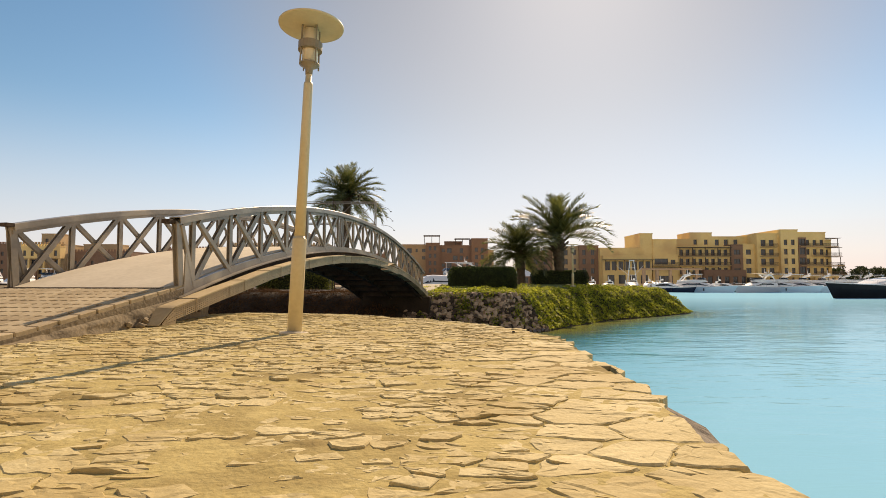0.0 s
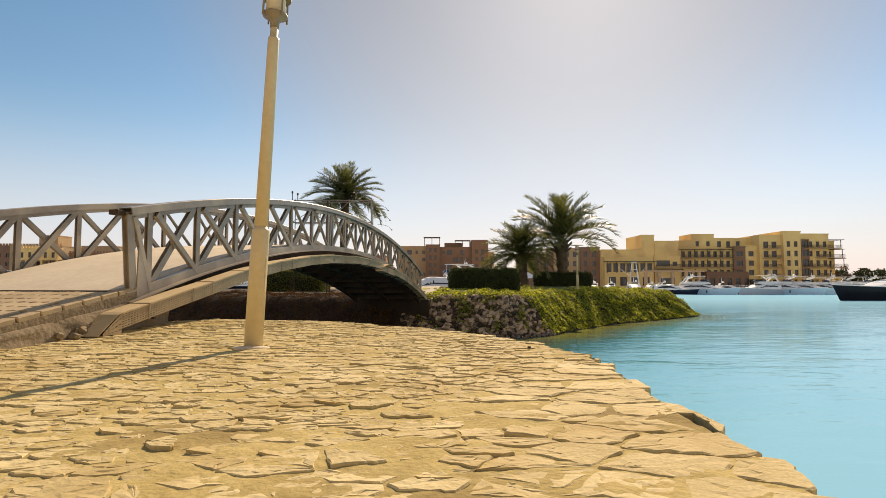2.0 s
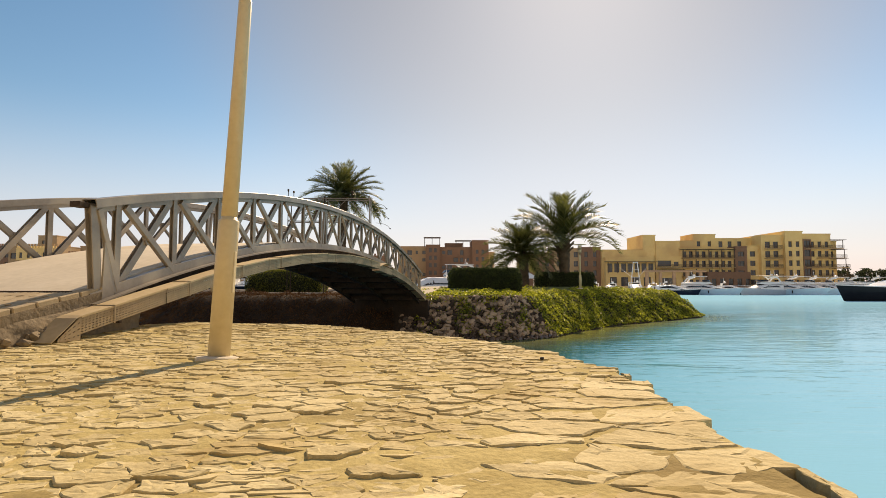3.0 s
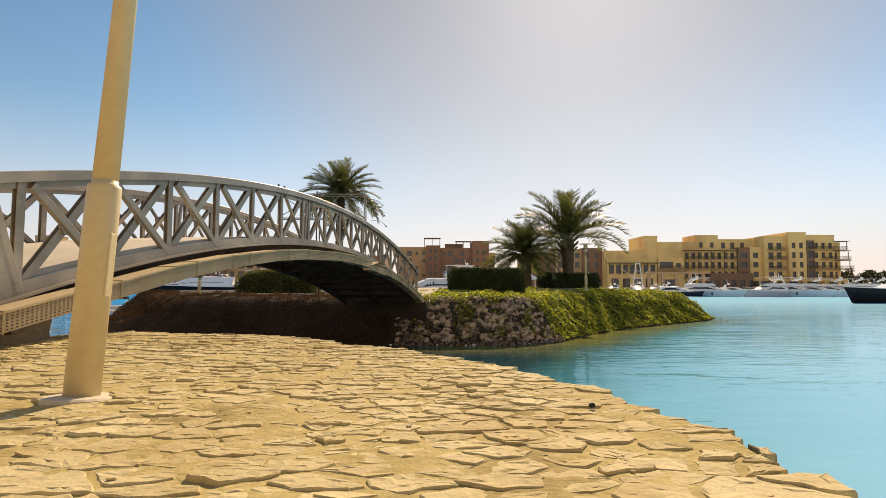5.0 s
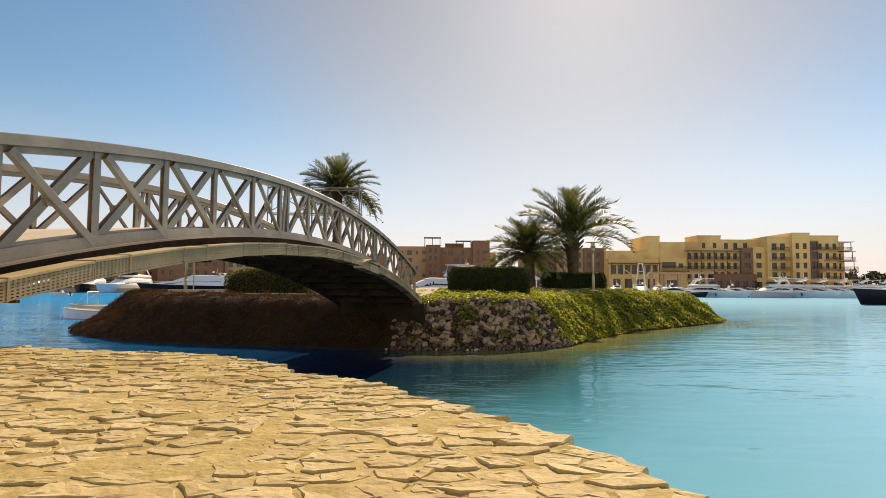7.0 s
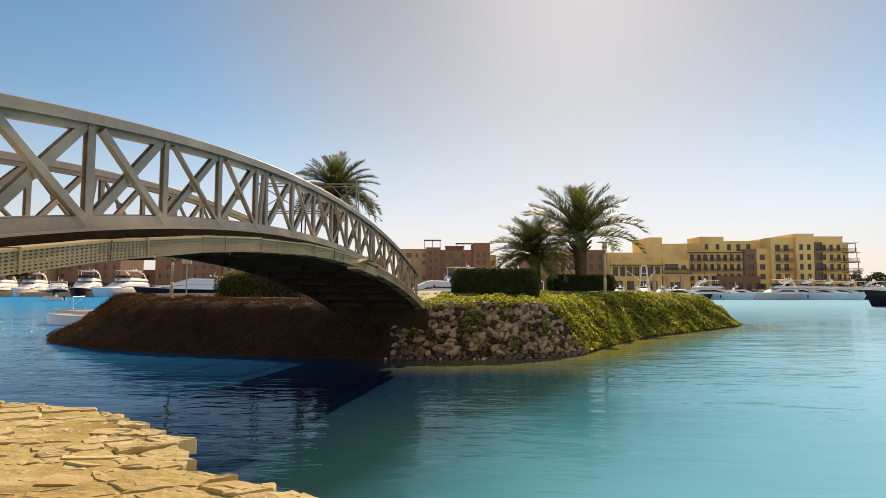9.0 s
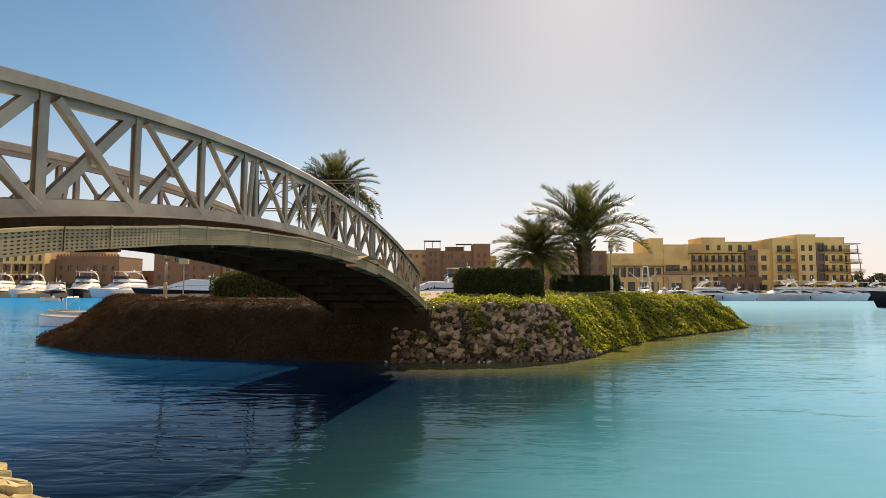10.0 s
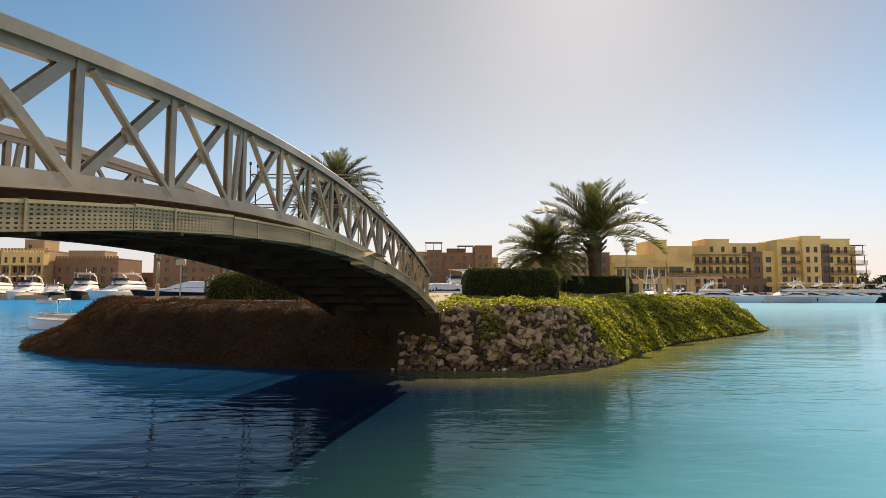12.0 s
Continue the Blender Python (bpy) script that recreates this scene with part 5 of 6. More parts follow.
M_NAVY = mat("navy_gelcoat", (0.008, 0.012, 0.03), (0.015, 0.02, 0.045), 0.4, 0.15, bump=0.0, spec=0.5)
M_BLACK = mat("black_gelcoat", (0.006, 0.006, 0.008), (0.014, 0.014, 0.018), 0.4, 0.3, bump=0.0, spec=0.25)
M_GREYHULL = mat("grey_gelcoat", (0.50, 0.53, 0.56), (0.58, 0.61, 0.64), 0.4, 0.2, bump=0.0, spec=0.5)
# the water's blue reflection, painted into pale hulls
M_PALEBLUE = mat("water_blue_gelcoat", (0.55, 0.73, 0.82), (0.62, 0.79, 0.87), 0.4, 0.2, bump=0.0, spec=0.5)
M_TINT = mat("tinted_screen", (0.010, 0.012, 0.016), (0.02, 0.024, 0.03), 0.4, 0.08, bump=0.0, spec=0.6)
M_CHROME = mat("stainless_tube", (0.6, 0.6, 0.6), (0.72, 0.72, 0.72), 1.0, 0.25, metal=1.0, bump=0.0)
M_CANVAS = mat("cream_canvas", (0.55, 0.47, 0.34), (0.66, 0.58, 0.44), 0.8, 0.9, bump=0.1)
M_RUBBER = mat("black_rubber", (0.015, 0.015, 0.016), (0.03, 0.03, 0.03), 2.0, 0.7, bump=0.0)
M_TREE = mat("far_shrub_leaf", (0.030, 0.045, 0.016), (0.09, 0.11, 0.04), 0.3, 0.6, bump=0.0, island=0.5, translucent=0.2)

g = Geo()
g.box((120, 1230, 0.35), (2600, 2140, 1.8))
g.box((45, 158.5, 0.3), (60, 4, 1.6))
tagged(part("shore_ground", g, M_QUAY), "flat sandy ground of the far shore", "ground", kind="structure")
g = Geo()
g.box((115, 156, 0.25), (190, 12, 1.7))
tagged(part("promenade", g, M_QUAY), "stone promenade along the marina", "promenade", kind="structure")
g = Geo()
g.box((-150, 166, 0.25), (260, 16, 1.7))
tagged(part("promenade", g, M_QUAY), "stone promenade along the marina", "promenade", kind="structure")

# ground behind the walk, and an unseen wall added to bounce sunlight into shade
g = Geo()
g.box((-10, -60, 0.9), (260, 104, 1.9))
tagged(part("ground", g, M_QUAY), "sandy ground behind the quay", "ground", kind="structure")
g = Geo()
g.box((-5, -22, 5.0), (120, 0.5, 7))
tagged(part("bounce_wall", g, M_QUAY), "plain sand-coloured wall added out of view to bounce sunlight", "wall", kind="structure")


def block(parent, name, x0, x1, y, depth, z0, z1, material, openings=(), parapet=0.35, crenel=0.0):
    """A building volume whose front wall has real openings. openings: (x, z, w, h), x from x0."""
    g = Geo()
    W, H = x1 - x0, z1 - z0
    xs = sorted({0.0, W, *[v for o in openings for v in (o[0] - o[2] / 2, o[0] + o[2] / 2)]})
    zs = sorted({0.0, H, *[v for o in openings for v in (o[1], o[1] + o[3])]})
    nz = len(zs)
    for x in xs:
        for z in zs:
            g.v.append((x0 + x, y, z0 + z))
    for i in range(len(xs) - 1):
        for j in range(nz - 1):
            cx, cz = (xs[i] + xs[i + 1]) / 2, (zs[j] + zs[j + 1]) / 2
            if any(abs(cx - o[0]) < o[2] / 2 and o[1] < cz < o[1] + o[3] for o in openings):
                continue
            a = i * nz + j
            g.f.append((a, a + nz, a + nz + 1, a + 1))
    # sides, back and roof
    yb = y + depth
    c = [(x0, y, z0), (x1, y, z0), (x1, yb, z0), (x0, yb, z0), (x0, y, z1), (x1, y, z1), (x1, yb, z1), (x0, yb, z1)]
    g.add(c, [(1, 2, 6, 5), (2, 3, 7, 6), (3, 0, 4, 7), (4, 5, 6, 7)])
    # reveals
    for ox, oz, w, h in openings:
        a, b, l, u = x0 + ox - w / 2, x0 + ox + w / 2, z0 + oz, z0 + oz + h
        d = 0.35
        g.add([(a, y, l), (b, y, l), (b, y, u), (a, y, u), (a, y + d, l), (b, y + d, l), (b, y + d, u), (a, y + d, u)],
              [(0, 1, 5, 4), (1, 2, 6, 5), (2, 3, 7, 6), (3, 0, 4, 7)])
    wall = part(name, g, material, parent)
    if parapet:
        p = Geo()
        p.box(((x0 + x1) / 2, y + 0.10, z1 + parapet / 2), (W + 0.24, 0.40, parapet))
        p.box((x0 + 0.1, (y + yb) / 2 + 0.3, z1 + parapet / 2), (0.36, depth - 0.4, parapet))
        p.box((x1 - 0.1, (y + yb) / 2 + 0.3, z1 + parapet / 2), (0.36, depth - 0.4, parapet))
        part("parapet", p, material, wall)
    if crenel:
        k = int(W / 1.1)
        me = Geo().box((0, 0, crenel / 2), (W / k * 0.62, 0.4, crenel)).mesh("merlon", material)
        for i in range(k):
            part("merlon", me, None, wall).location = (x0 + (i + 0.5) * W / k, y + 0.15, z1 + parapet)
    for ox, oz, w, h in openings:
        window(wall, x0 + ox, y + 0.28, z0 + oz, w, h)
    return wall


def window(wall, x, y, z, w, h):
    g = Geo()
    t = 0.09
    for c, s in (((x, y, z + t / 2), (w, 0.1, t)), ((x, y, z + h - t / 2), (w, 0.1, t)), ((x - w / 2 + t / 2, y, z + h / 2), (t, 0.1, h)), ((x + w / 2 - t / 2, y, z + h / 2), (t, 0.1, h)), ((x, y, z + h / 2), (t, 0.08, h))):
        g.box(c, s)
    fr = part("window", g, M_FRAME, wall)
    g = Geo().box((x, y + 0.04, z + h / 2), (w - 0.04, 0.02, h - 0.04))
    part("pane", g, M_GLASS, fr)


def balcony(parent, x0, x1, y, z, out=1.3, posts=True, roof=False):
    g = Geo()
    g.box(((x0 + x1) / 2, y - out / 2, z - 0.09), (x1 - x0, out, 0.18))
    b = part("balcony", g, M_TAN, parent)
    g = Geo()
    g.box(((x0 + x1) / 2, y - out + 0.05, z + 1.0), (x1 - x0, 0.08, 0.08))
    g.box(((x0 + x1) / 2, y - out + 0.05, z + 0.12), (x1 - x0, 0.05, 0.06))
    k = max(2, int((x1 - x0) / 0.30))
    for i in range(k + 1):
        g.box((x0 + (x1 - x0) * i / k, y - out + 0.05, z + 0.55), (0.09, 0.05, 0.9))
    part("balustrade", g, M_WOODRAIL, b, "dark timber balustrade")


def rows(n, w, x_first, step, z_first, storey, count, win_w=1.3, win_h=1.9):
    return [(x_first + i * step, z_first + j * storey, win_w, win_h) for j in range(count) for i in range(n)]


def uneven(n, x_first, step, z_first, storey, count, seed):
    """Openings of mixed widths and heights, some bays left blank."""
    r = random.Random(seed)
    out = []
    for i in range(n):
        kind = r.random()
        w = 1.0 if kind < 0.35 else 1.5 if kind < 0.7 else 2.1
        for j in range(count):
            if r.random() < 0.2:
                continue
            out.append((x_first + i * step, z_first + j * storey + (0.0 if kind > 0.5 else 0.35), w, 2.1 if kind > 0.5 else 1.5))
    return out


hotel = thing("hotel", (0, 0, 0), "ochre plaster waterfront hotel with balconies and stepped roofline", "building", "marina buildings")
G0, ST = 1.25, 3.2
YF = 192.0
block(hotel, "wall", 29, 40, YF + 4, 14, G0, 13.2, M_TERRA, rows(3, 0, 1.8, 3.4, 0.9, ST, 3, 1.4))
block(hotel, "wall", 40, 49, YF + 3, 14, G0, 14.6, M_TAN, rows(3, 0, 1.6, 2.9, 0.9, ST, 4, 1.5))
block(hotel, "wall", 49, 55.7, YF + 2, 14, G0, 14.9, M_TERRA, rows(2, 0, 1.7, 3.0, 0.9, ST, 4, 1.2))
block(hotel, "wall", 55.7, 69.8, YF, 16, G0, 13.9, M_OCHRE, [(3.6, 4.0, 1.7, 2.8), (6.0, 4.0, 1.7, 2.8), (8.4, 4.0, 1.7, 2.8), (11.6, 4.2, 1.2, 1.6)])
block(hotel, "wall", 69.8, 74.1, YF + 0.5, 16, G0, 19.0, M_OCHRE, [(2.1, 7.5, 1.0, 1.6)])
block(hotel, "wall", 74.1, 82.3, YF + 0.2, 16, G0, 16.9, M_OCHRE, rows(3, 0, 1.6, 2.4, 4.1, ST, 2, 1.2))
block(hotel, "wall", 82.3, 100.7, YF, 16, G0, 14.4, M_OCHRE, rows(8, 0, 1.5, 2.2, 0.7, ST, 4, 1.3, 2.1))
for j in (1, 2, 3):
    balcony(hotel, 82.6, 100.4, YF, G0 + 0.6 + ST * j - 0.1, 1.5)
    for i in range(5):
        g = Geo().box((82.8 + i * 4.35, YF - 1.35, G0 + 0.6 + ST * j + 1.3), (0.22, 0.22, 2.6))
        part("balcony_post", g, M_WOODRAIL, hotel)
g = Geo().box((91.5, YF - 0.75, 14.3), (18.4, 1.9, 0.16))
part("canopy", g, M_WOODRAIL, hotel)
block(hotel, "wall", 88.6, 96.5, YF + 4, 10, 14.6, 19.6, M_OCHRE, [(2, 1.0, 1.2, 1.8), (5.8, 1.0, 1.2, 1.8)])
block(hotel, "wall", 82.3, 88.6, YF + 3, 10, 14.6, 17.2, M_OCHRE)
block(hotel, "wall", 96.5, 109.0, YF + 4, 10, 14.6, 18.2, M_OCHRE, [(1.8, 0.7, 1.4, 2.1), (5.0, 0.7, 1.4, 2.1), (8.4, 0.7, 1.4, 2.1)])
block(hotel, "wall", 100.7, 104.8, YF - 0.8, 16, G0, 15.0, M_TERRA, rows(1, 0, 2.05, 1, 1.0, ST, 4, 2.2, 1.7))
block(hotel, "wall", 104.8, 109.0, YF - 0.5, 16, G0, 15.3, M_OCHRE, rows(1, 0, 2.1, 1, 1.0, ST, 4, 1.8, 1.8))
block(hotel, "wall", 109.0, 116.3, YF - 2, 18, G0, 18.8, M_OCHRE, rows(2, 0, 2.2, 2.8, 0.7, ST, 5, 1.7, 2.1))
for j in (1, 2, 3, 4):
    balcony(hotel, 110.0, 115.6, YF - 2, G0 + ST * j + 0.4, 1.3)
block(hotel, "wall", 116.3, 122.2, YF - 3.5, 18, G0, 20.0, M_OCHRE, rows(2, 0, 1.7, 2.5, 0.9, ST, 5, 1.2, 1.9))
block(hotel, "wall", 122.2, 132.3, YF - 2.6, 18, G0, 19.2, M_OCHRE, rows(4, 0, 1.5, 2.4, 0.9, ST, 5, 1.2, 1.9))
for j in (1, 2, 3, 4):
    balcony(hotel, 123.0 + (j % 2) * 4.4, 138.5 - (j - 1) * 0.9, YF - 2.6, G0 + ST * j + 0.5, 1.5)
block(hotel, "wall", 132.3, 136.0, YF, 15, G0, 16.9, M_OCHRE, rows(1, 0, 1.8, 1, 0.7, ST, 4, 1.6, 2.1))
for j in (1, 2, 3, 4):
    g = Geo().box((134.8, YF - 1.4, G0 + ST * j + 3.4), (7.0 - j * 0.4, 3.2, 0.14))
    part("canopy", g, M_WOODRAIL, hotel)
    g = Geo().box((138.0 - j * 0.4, YF - 2.7, G0 + ST * j + 1.9), (0.16, 0.16, 3.0))
    part("balcony_post", g, M_WOODRAIL, hotel)
# glazed dining hall under a dark canopy
block(hotel, "wall", 56.0, 72.6, YF - 2.4, 2.3, G0, 11.2, M_OCHRE, [(1.5 + 2.3 * i, 5.2, 1.7, 3.0) for i in range(7)] + [(2.6 + 3.8 * i, 0.6, 2.4, 3.0) for i in range(4)], 0.3)
g = Geo().box((64.3, YF - 3.3, 9.95), (17.4, 2.0, 0.18))
part("canopy", g, M_WOODRAIL, hotel)
for i in range(6):
    g = Geo().box((56.4 + i * 3.15, YF - 4.1, 8.0), (0.18, 0.18, 3.8))
    part("canopy_post", g, M_WOODRAIL, hotel)
# sheltered terrace beside it
block(hotel, "wall", 73.4, 82.2, YF - 1.2, 1.3, G0, 11.6, M_OCHRE, [(3.0, 7.2, 4.6, 2.0), (7.0, 7.3, 1.6, 1.5), (4.4, 0.7, 5.0, 2.6)], 0.3)
balcony(hotel, 73.6, 82.0, YF - 1.2, G0 + 6.8, 1.2)
g = Geo().box((78.0, YF - 2.4, 7.3), (8.8, 2.2, 0.14))
part("canopy", g, M_WOODRAIL, hotel)
# terracotta base below the galleries, and a projecting strip painting a recess's shade
block(hotel, "wall", 90.6, 104.6, YF - 2.2, 2.1, G0, 6.4, M_TERRA, [(2.0 + 2.9 * i, 0.5, 1.6, 2.6) for i in range(5)], 0.25)
block(hotel, "wall", 122.3, 124.9, YF - 3.7, 1.0, G0, 17.6, M_TERRA, rows(1, 0, 1.3, 1, 0.9, ST, 5, 2.1, 2.2), 0.0)
# garden arches along the foot of the eastern wing
for i in range(8):
    g = Geo().box((109.6 + i * 3.4, YF - 5.4, 2.6), (0.7, 0.8, 2.8))
    part("arch_pier", g, M_OCHRE, hotel)
g = Geo().box((121.5, YF - 5.4, 4.3), (25.2, 0.9, 0.7))
part("arch_lintel", g, M_OCHRE, hotel)
# pergola before the hotel
perg = thing("pergola", (63.3, 172, 1.15), "stone-coloured pergola along the promenade", "pergola")
for i in range(5):
    g = Geo().box((i * 4.1, 0, 2.5), (0.8, 0.8, 5.0))
    part("column", g, M_PERGOLA, perg)
for y in (-0.5, 0.5):
    g = Geo().box((8.4, y, 5.2), (19, 0.35, 0.45))
    part("crossbar", g, M_PERGOLA, perg)
for i in range(17):
    g = Geo().box((i * 1.1 - 0.4, 0, 5.5), (0.2, 2.6, 0.2))
    part("slat", g, M_PERGOLA, perg)

inn = thing("apartment_house", (0, 0, 0), "terracotta and tan apartment house with roof pergolas", "building", "marina buildings")
YM = 250.0
block(inn, "wall", -18.0, -1.0, YM + 2, 14, G0, 19.0, M_TAN, uneven(5, 2.0, 3.2, 1.0, 3.3, 5, 8))
block(inn, "wall", -5.5, 0.8, YM, 14, G0, 19.6, M_TERRA, rows(2, 0, 2.0, 2.2, 2.0, 3.3, 5, 1.2))
block(inn, "wall", 0.8, 15.0, YM + 1.5, 14, G0, 18.6, M_TERRA, uneven(5, 1.6, 2.7, 1.0, 3.3, 5, 9))
block(inn, "wall", 3.0, 11.0, YM + 5, 8, 18.6, 20.6, M_TERRA)
block(inn, "wall", 15.0, 22.3, YM, 14, G0, 21.6, M_TERRA, rows(2, 0, 2.2, 2.6, 1.4, 3.3, 5, 1.3))
block(inn, "wall", 22.3, 25.0, YM + 1, 12, G0, 16.5, M_TAN, rows(1, 0, 1.3, 1, 1.2, 3.3, 4, 1.1))
for x0, x1, z in ((-6.5, 1.0, 23.2), (7.5, 14.5, 21.8)):
    g = Geo().box(((x0 + x1) / 2, YM + 3, z), (x1 - x0, 5, 0.25))
    part("roof_pergola", g, M_WOODRAIL, inn)
    for x in (x0 + 0.4, (x0 + x1) / 2, x1 - 0.4):
        g = Geo().box((x, YM + 1, (z + 19) / 2), (0.25, 0.25, z - 19))
        part("pergola_post", g, M_WOODRAIL, inn)

west = thing("waterfront_house", (0, 0, 0), "sand-coloured crenellated waterfront house with arcades", "building", "marina buildings")
YW = 208.0
block(west, "wall", -176, -157, YW + 2, 16, G0, 16.4, M_TERRA, uneven(6, 1.8, 3.0, 1.0, ST, 4, 1), 0.3, 0.7)
block(west, "wall", -157, -138, YW, 16, G0, 16.2, M_TAN, uneven(6, 1.8, 3.0, 0.9, ST, 4, 2), 0.3, 0.7)
block(west, "wall", -150, -143, YW + 5, 8, 16.2, 20.4, M_TAN, [(2, 1, 1.2, 1.6)])
# ochre loggia on tall piers
block(west, "wall", -152, -137.5, YW - 3.0, 2.9, 11.0, 15.2, M_OCHRE, [(1.6, 0.9, 1.1, 2.0), (4.4, 0.9, 1.1, 2.0), (7.2, 0.9, 1.1, 2.0), (10.0, 0.9, 1.1, 2.0), (12.8, 0.9, 1.1, 2.0)], 0.3, 0.7)
for i in range(6):
    g = Geo().box((-151.6 + i * 2.74, YW - 2.7, 6.1), (0.6, 0.6, 9.7))
    part("arcade_pier", g, M_OCHRE if i % 2 else M_TERRA, west)
g = Geo().box((-144.7, YW - 2.7, 7.2), (14.4, 0.5, 0.5))
part("arcade_beam", g, M_OCHRE, west)
block(west, "wall", -137.5, -115, YW + 3, 16, G0, 13.6, M_TERRA, uneven(7, 1.8, 3.1, 0.9, ST, 3, 3), 0.3, 0.7)
block(west, "wall", -136, -123, YW + 8, 8, 13.6, 16.6, M_TAN)
east = thing("arcaded_house", (0, 0, 0), "dark terracotta crenellated house with arched windows", "building", "marina buildings")
block(east, "wall", -101.5, -78, YW + 1, 16, G0, 14.6, M_TERRA, uneven(7, 1.9, 3.1, 0.9, ST, 4, 4), 0.3, 0.7)
block(east, "wall", -78, -44, YW + 3, 16, G0, 16.2, M_TAN, uneven(10, 2.0, 3.2, 0.9, ST, 4, 5), 0.3, 0.7)
block(east, "wall", -44, -20, YW + 6, 16, G0, 13.0, M_TERRA, uneven(7, 2.0, 3.2, 0.9, ST, 3, 6), 0.3, 0.7)
block(east, "wall", -120, -100, YW + 22, 8, G0, 9.0, M_TERRA, uneven(6, 2.0, 3.2, 0.9, ST, 2, 7))


# ---------------- motor yachts ----------------
def yacht(place, heading, L, hull, label, fly=True, tower=False, bimini=False, name="motor_yacht", house=1.0):
    """A motor yacht, bow towards local +x, waterline at z = 0."""
    ob = thing(name, place, label, "yacht", "moored yachts")
    ob.matrix_world = pose(*place, 0, 0, heading)
    B = L * 0.27
    fb = 0.068 * L + 0.38
    g = Geo()
    st = 14
    sec = []
    for i in range(st + 1):
        f = i / st
        w = B / 2 * (1 - max(0, (f - 0.45) / 0.55) ** 2.2) * (0.93 + 0.07 * min(1, f * 4))
        sheer = fb * (0.86 + 0.34 * f * f)
        x = -L / 2 + L * f
        rake = 0.10 * L * f ** 6
        sec.append([(x - rake * 0.8, 0, -0.5), (x - rake * 0.5, w * 0.62, -0.35), (x - rake * 0.35, w * 0.80, 0.10), (x, w * 0.94, sheer * 0.62), (x + rake * 0.25, w, sheer)])
    for row in sec:
        for s2 in (1, -1):
            g.v += [(p[0], p[1] * s2, p[2]) for p in row]
    for i in range(st):
        for s2 in (0, 1):
            for j in range(4):
                a = i * 10 + s2 * 5 + j
                q = (a, a + 10, a + 11, a + 1)
                g.f.append(q if s2 == 1 else q[::-1])
        a = i * 10
    g.f.append(tuple(j for j in (0, 1, 2, 3, 4, 9, 8, 7, 6)))
    part("hull", g, hull, ob, smooth=False)
    g = Geo()
    for row in sec:
        p = row[4]
        g.v += [(p[0], p[1] * 0.97, p[2] - 0.06), (p[0], -p[1] * 0.97, p[2] - 0.06)]
    for i in range(st):
        a = 2 * i
        g.f.append((a, a + 1, a + 3, a + 2))
    part("foredeck", g, M_GEL, ob)
    g = Geo()
    for s2 in (1, -1):
        g.sweep([(r_[4][0], r_[4][1] * s2, r_[4][2]) for r_ in sec], [(-0.05, -0.06), (0.05, -0.06), (0.05, 0.06), (-0.05, 0.06)])
    part("rub_rail", g, M_GEL, ob)

    def cabin(x0, x1, w0, w1, z0, z1, front, back, taper=0.86):
        g = Geo()
        pts = []
        for f in (0, 1):
            z = z0 + (z1 - z0) * f
            k = taper if f else 1.0
            a, b = x0 + back * f, x1 - front * f
            pts += [(a, -w0 * k, z), (b - (x1 - x0) * 0.16, -w1 * 1.0 * k, z), (b, -w1 * 0.45 * k, z), (b, w1 * 0.45 * k, z), (b - (x1 - x0) * 0.16, w1 * k, z), (a, w0 * k, z)]
        n = 6
        fc = [(j, (j + 1) % n, (j + 1) % n + n, j + n) for j in range(n)] + [tuple(range(n, 2 * n)), tuple(range(n - 1, -1, -1))]
        return g.add(pts, fc)

    def shell(x0, x1, w0, w1, z0, height, k=14):
        """A smooth moulded cabin from its aft end x0 to its nose x1; height(f) along it."""
        g = Geo()
        prof = ((1.0, 0.0), (0.985, 0.45), (0.90, 0.80), (0.74, 0.96), (0.40, 1.0))
        for i in range(k + 1):
            f = i / k
            w = (w0 + (w1 - w0) * f) * math.sqrt(max(0.02, 1 - max(0.0, (f - 0.55) / 0.45) ** 2.2))
            h = max(0.03, height(f))
            for a, c in prof:
                g.v.append((x0 + (x1 - x0) * f, -w * a, z0 + h * c))
            for a, c in prof[::-1]:
                g.v.append((x0 + (x1 - x0) * f, w * a, z0 + h * c))
        m = 2 * len(prof)
        for i in range(k):
            for j in range(m - 1):
                q = i * m + j
                g.f.append((q, q + 1, q + m + 1, q + m))
        g.f += [tuple(range(m)), tuple(k * m + j for j in range(m - 1, -1, -1))]
        return g

    def glazing(x0, x1, w0, w1, z0, height, fa, fb2, lo, hi, k=14):
        """Dark glass let into a shell, between two stations and two heights."""
        g = Geo()
        for i in range(k + 1):
            f = fa + (fb2 - fa) * i / k
            w = (w0 + (w1 - w0) * f) * math.sqrt(max(0.02, 1 - max(0.0, (f - 0.55) / 0.45) ** 2.2))
            h = max(0.03, height(f))
            x = x0 + (x1 - x0) * f
            swell = math.sin(math.pi * min(1.0, 0.12 + i / k))
            top = lo + (hi - lo) * max(0.15, swell)
            for y, z in ((w * 0.985 + 0.03, lo), (w * (0.99 - 0.11 * (top - 0.4) / 0.4) + 0.03, top)):
                g.v += [(x, -y, z0 + h * z), (x, y, z0 + h * z)]
        for i in range(k):
            q = i * 4
            g.f += [(q, q + 2, q + 6, q + 4), (q + 1, q + 5, q + 7, q + 3)]
        return g

    d0 = fb * 0.9
    h1 = 1.45 * house
    rise = lambda f: 0.62 * house * (1 - f ** 3)
    part("coach_roof", shell(-L * 0.05, L * 0.42, B * 0.38, B * 0.24, d0 - 0.05, rise), M_GEL, ob, smooth=True)
    part("side_glass", glazing(-L * 0.05, L * 0.42, B * 0.38, B * 0.24, d0 - 0.05, rise, 0.25, 0.72, 0.42, 0.74), M_TINT, ob)
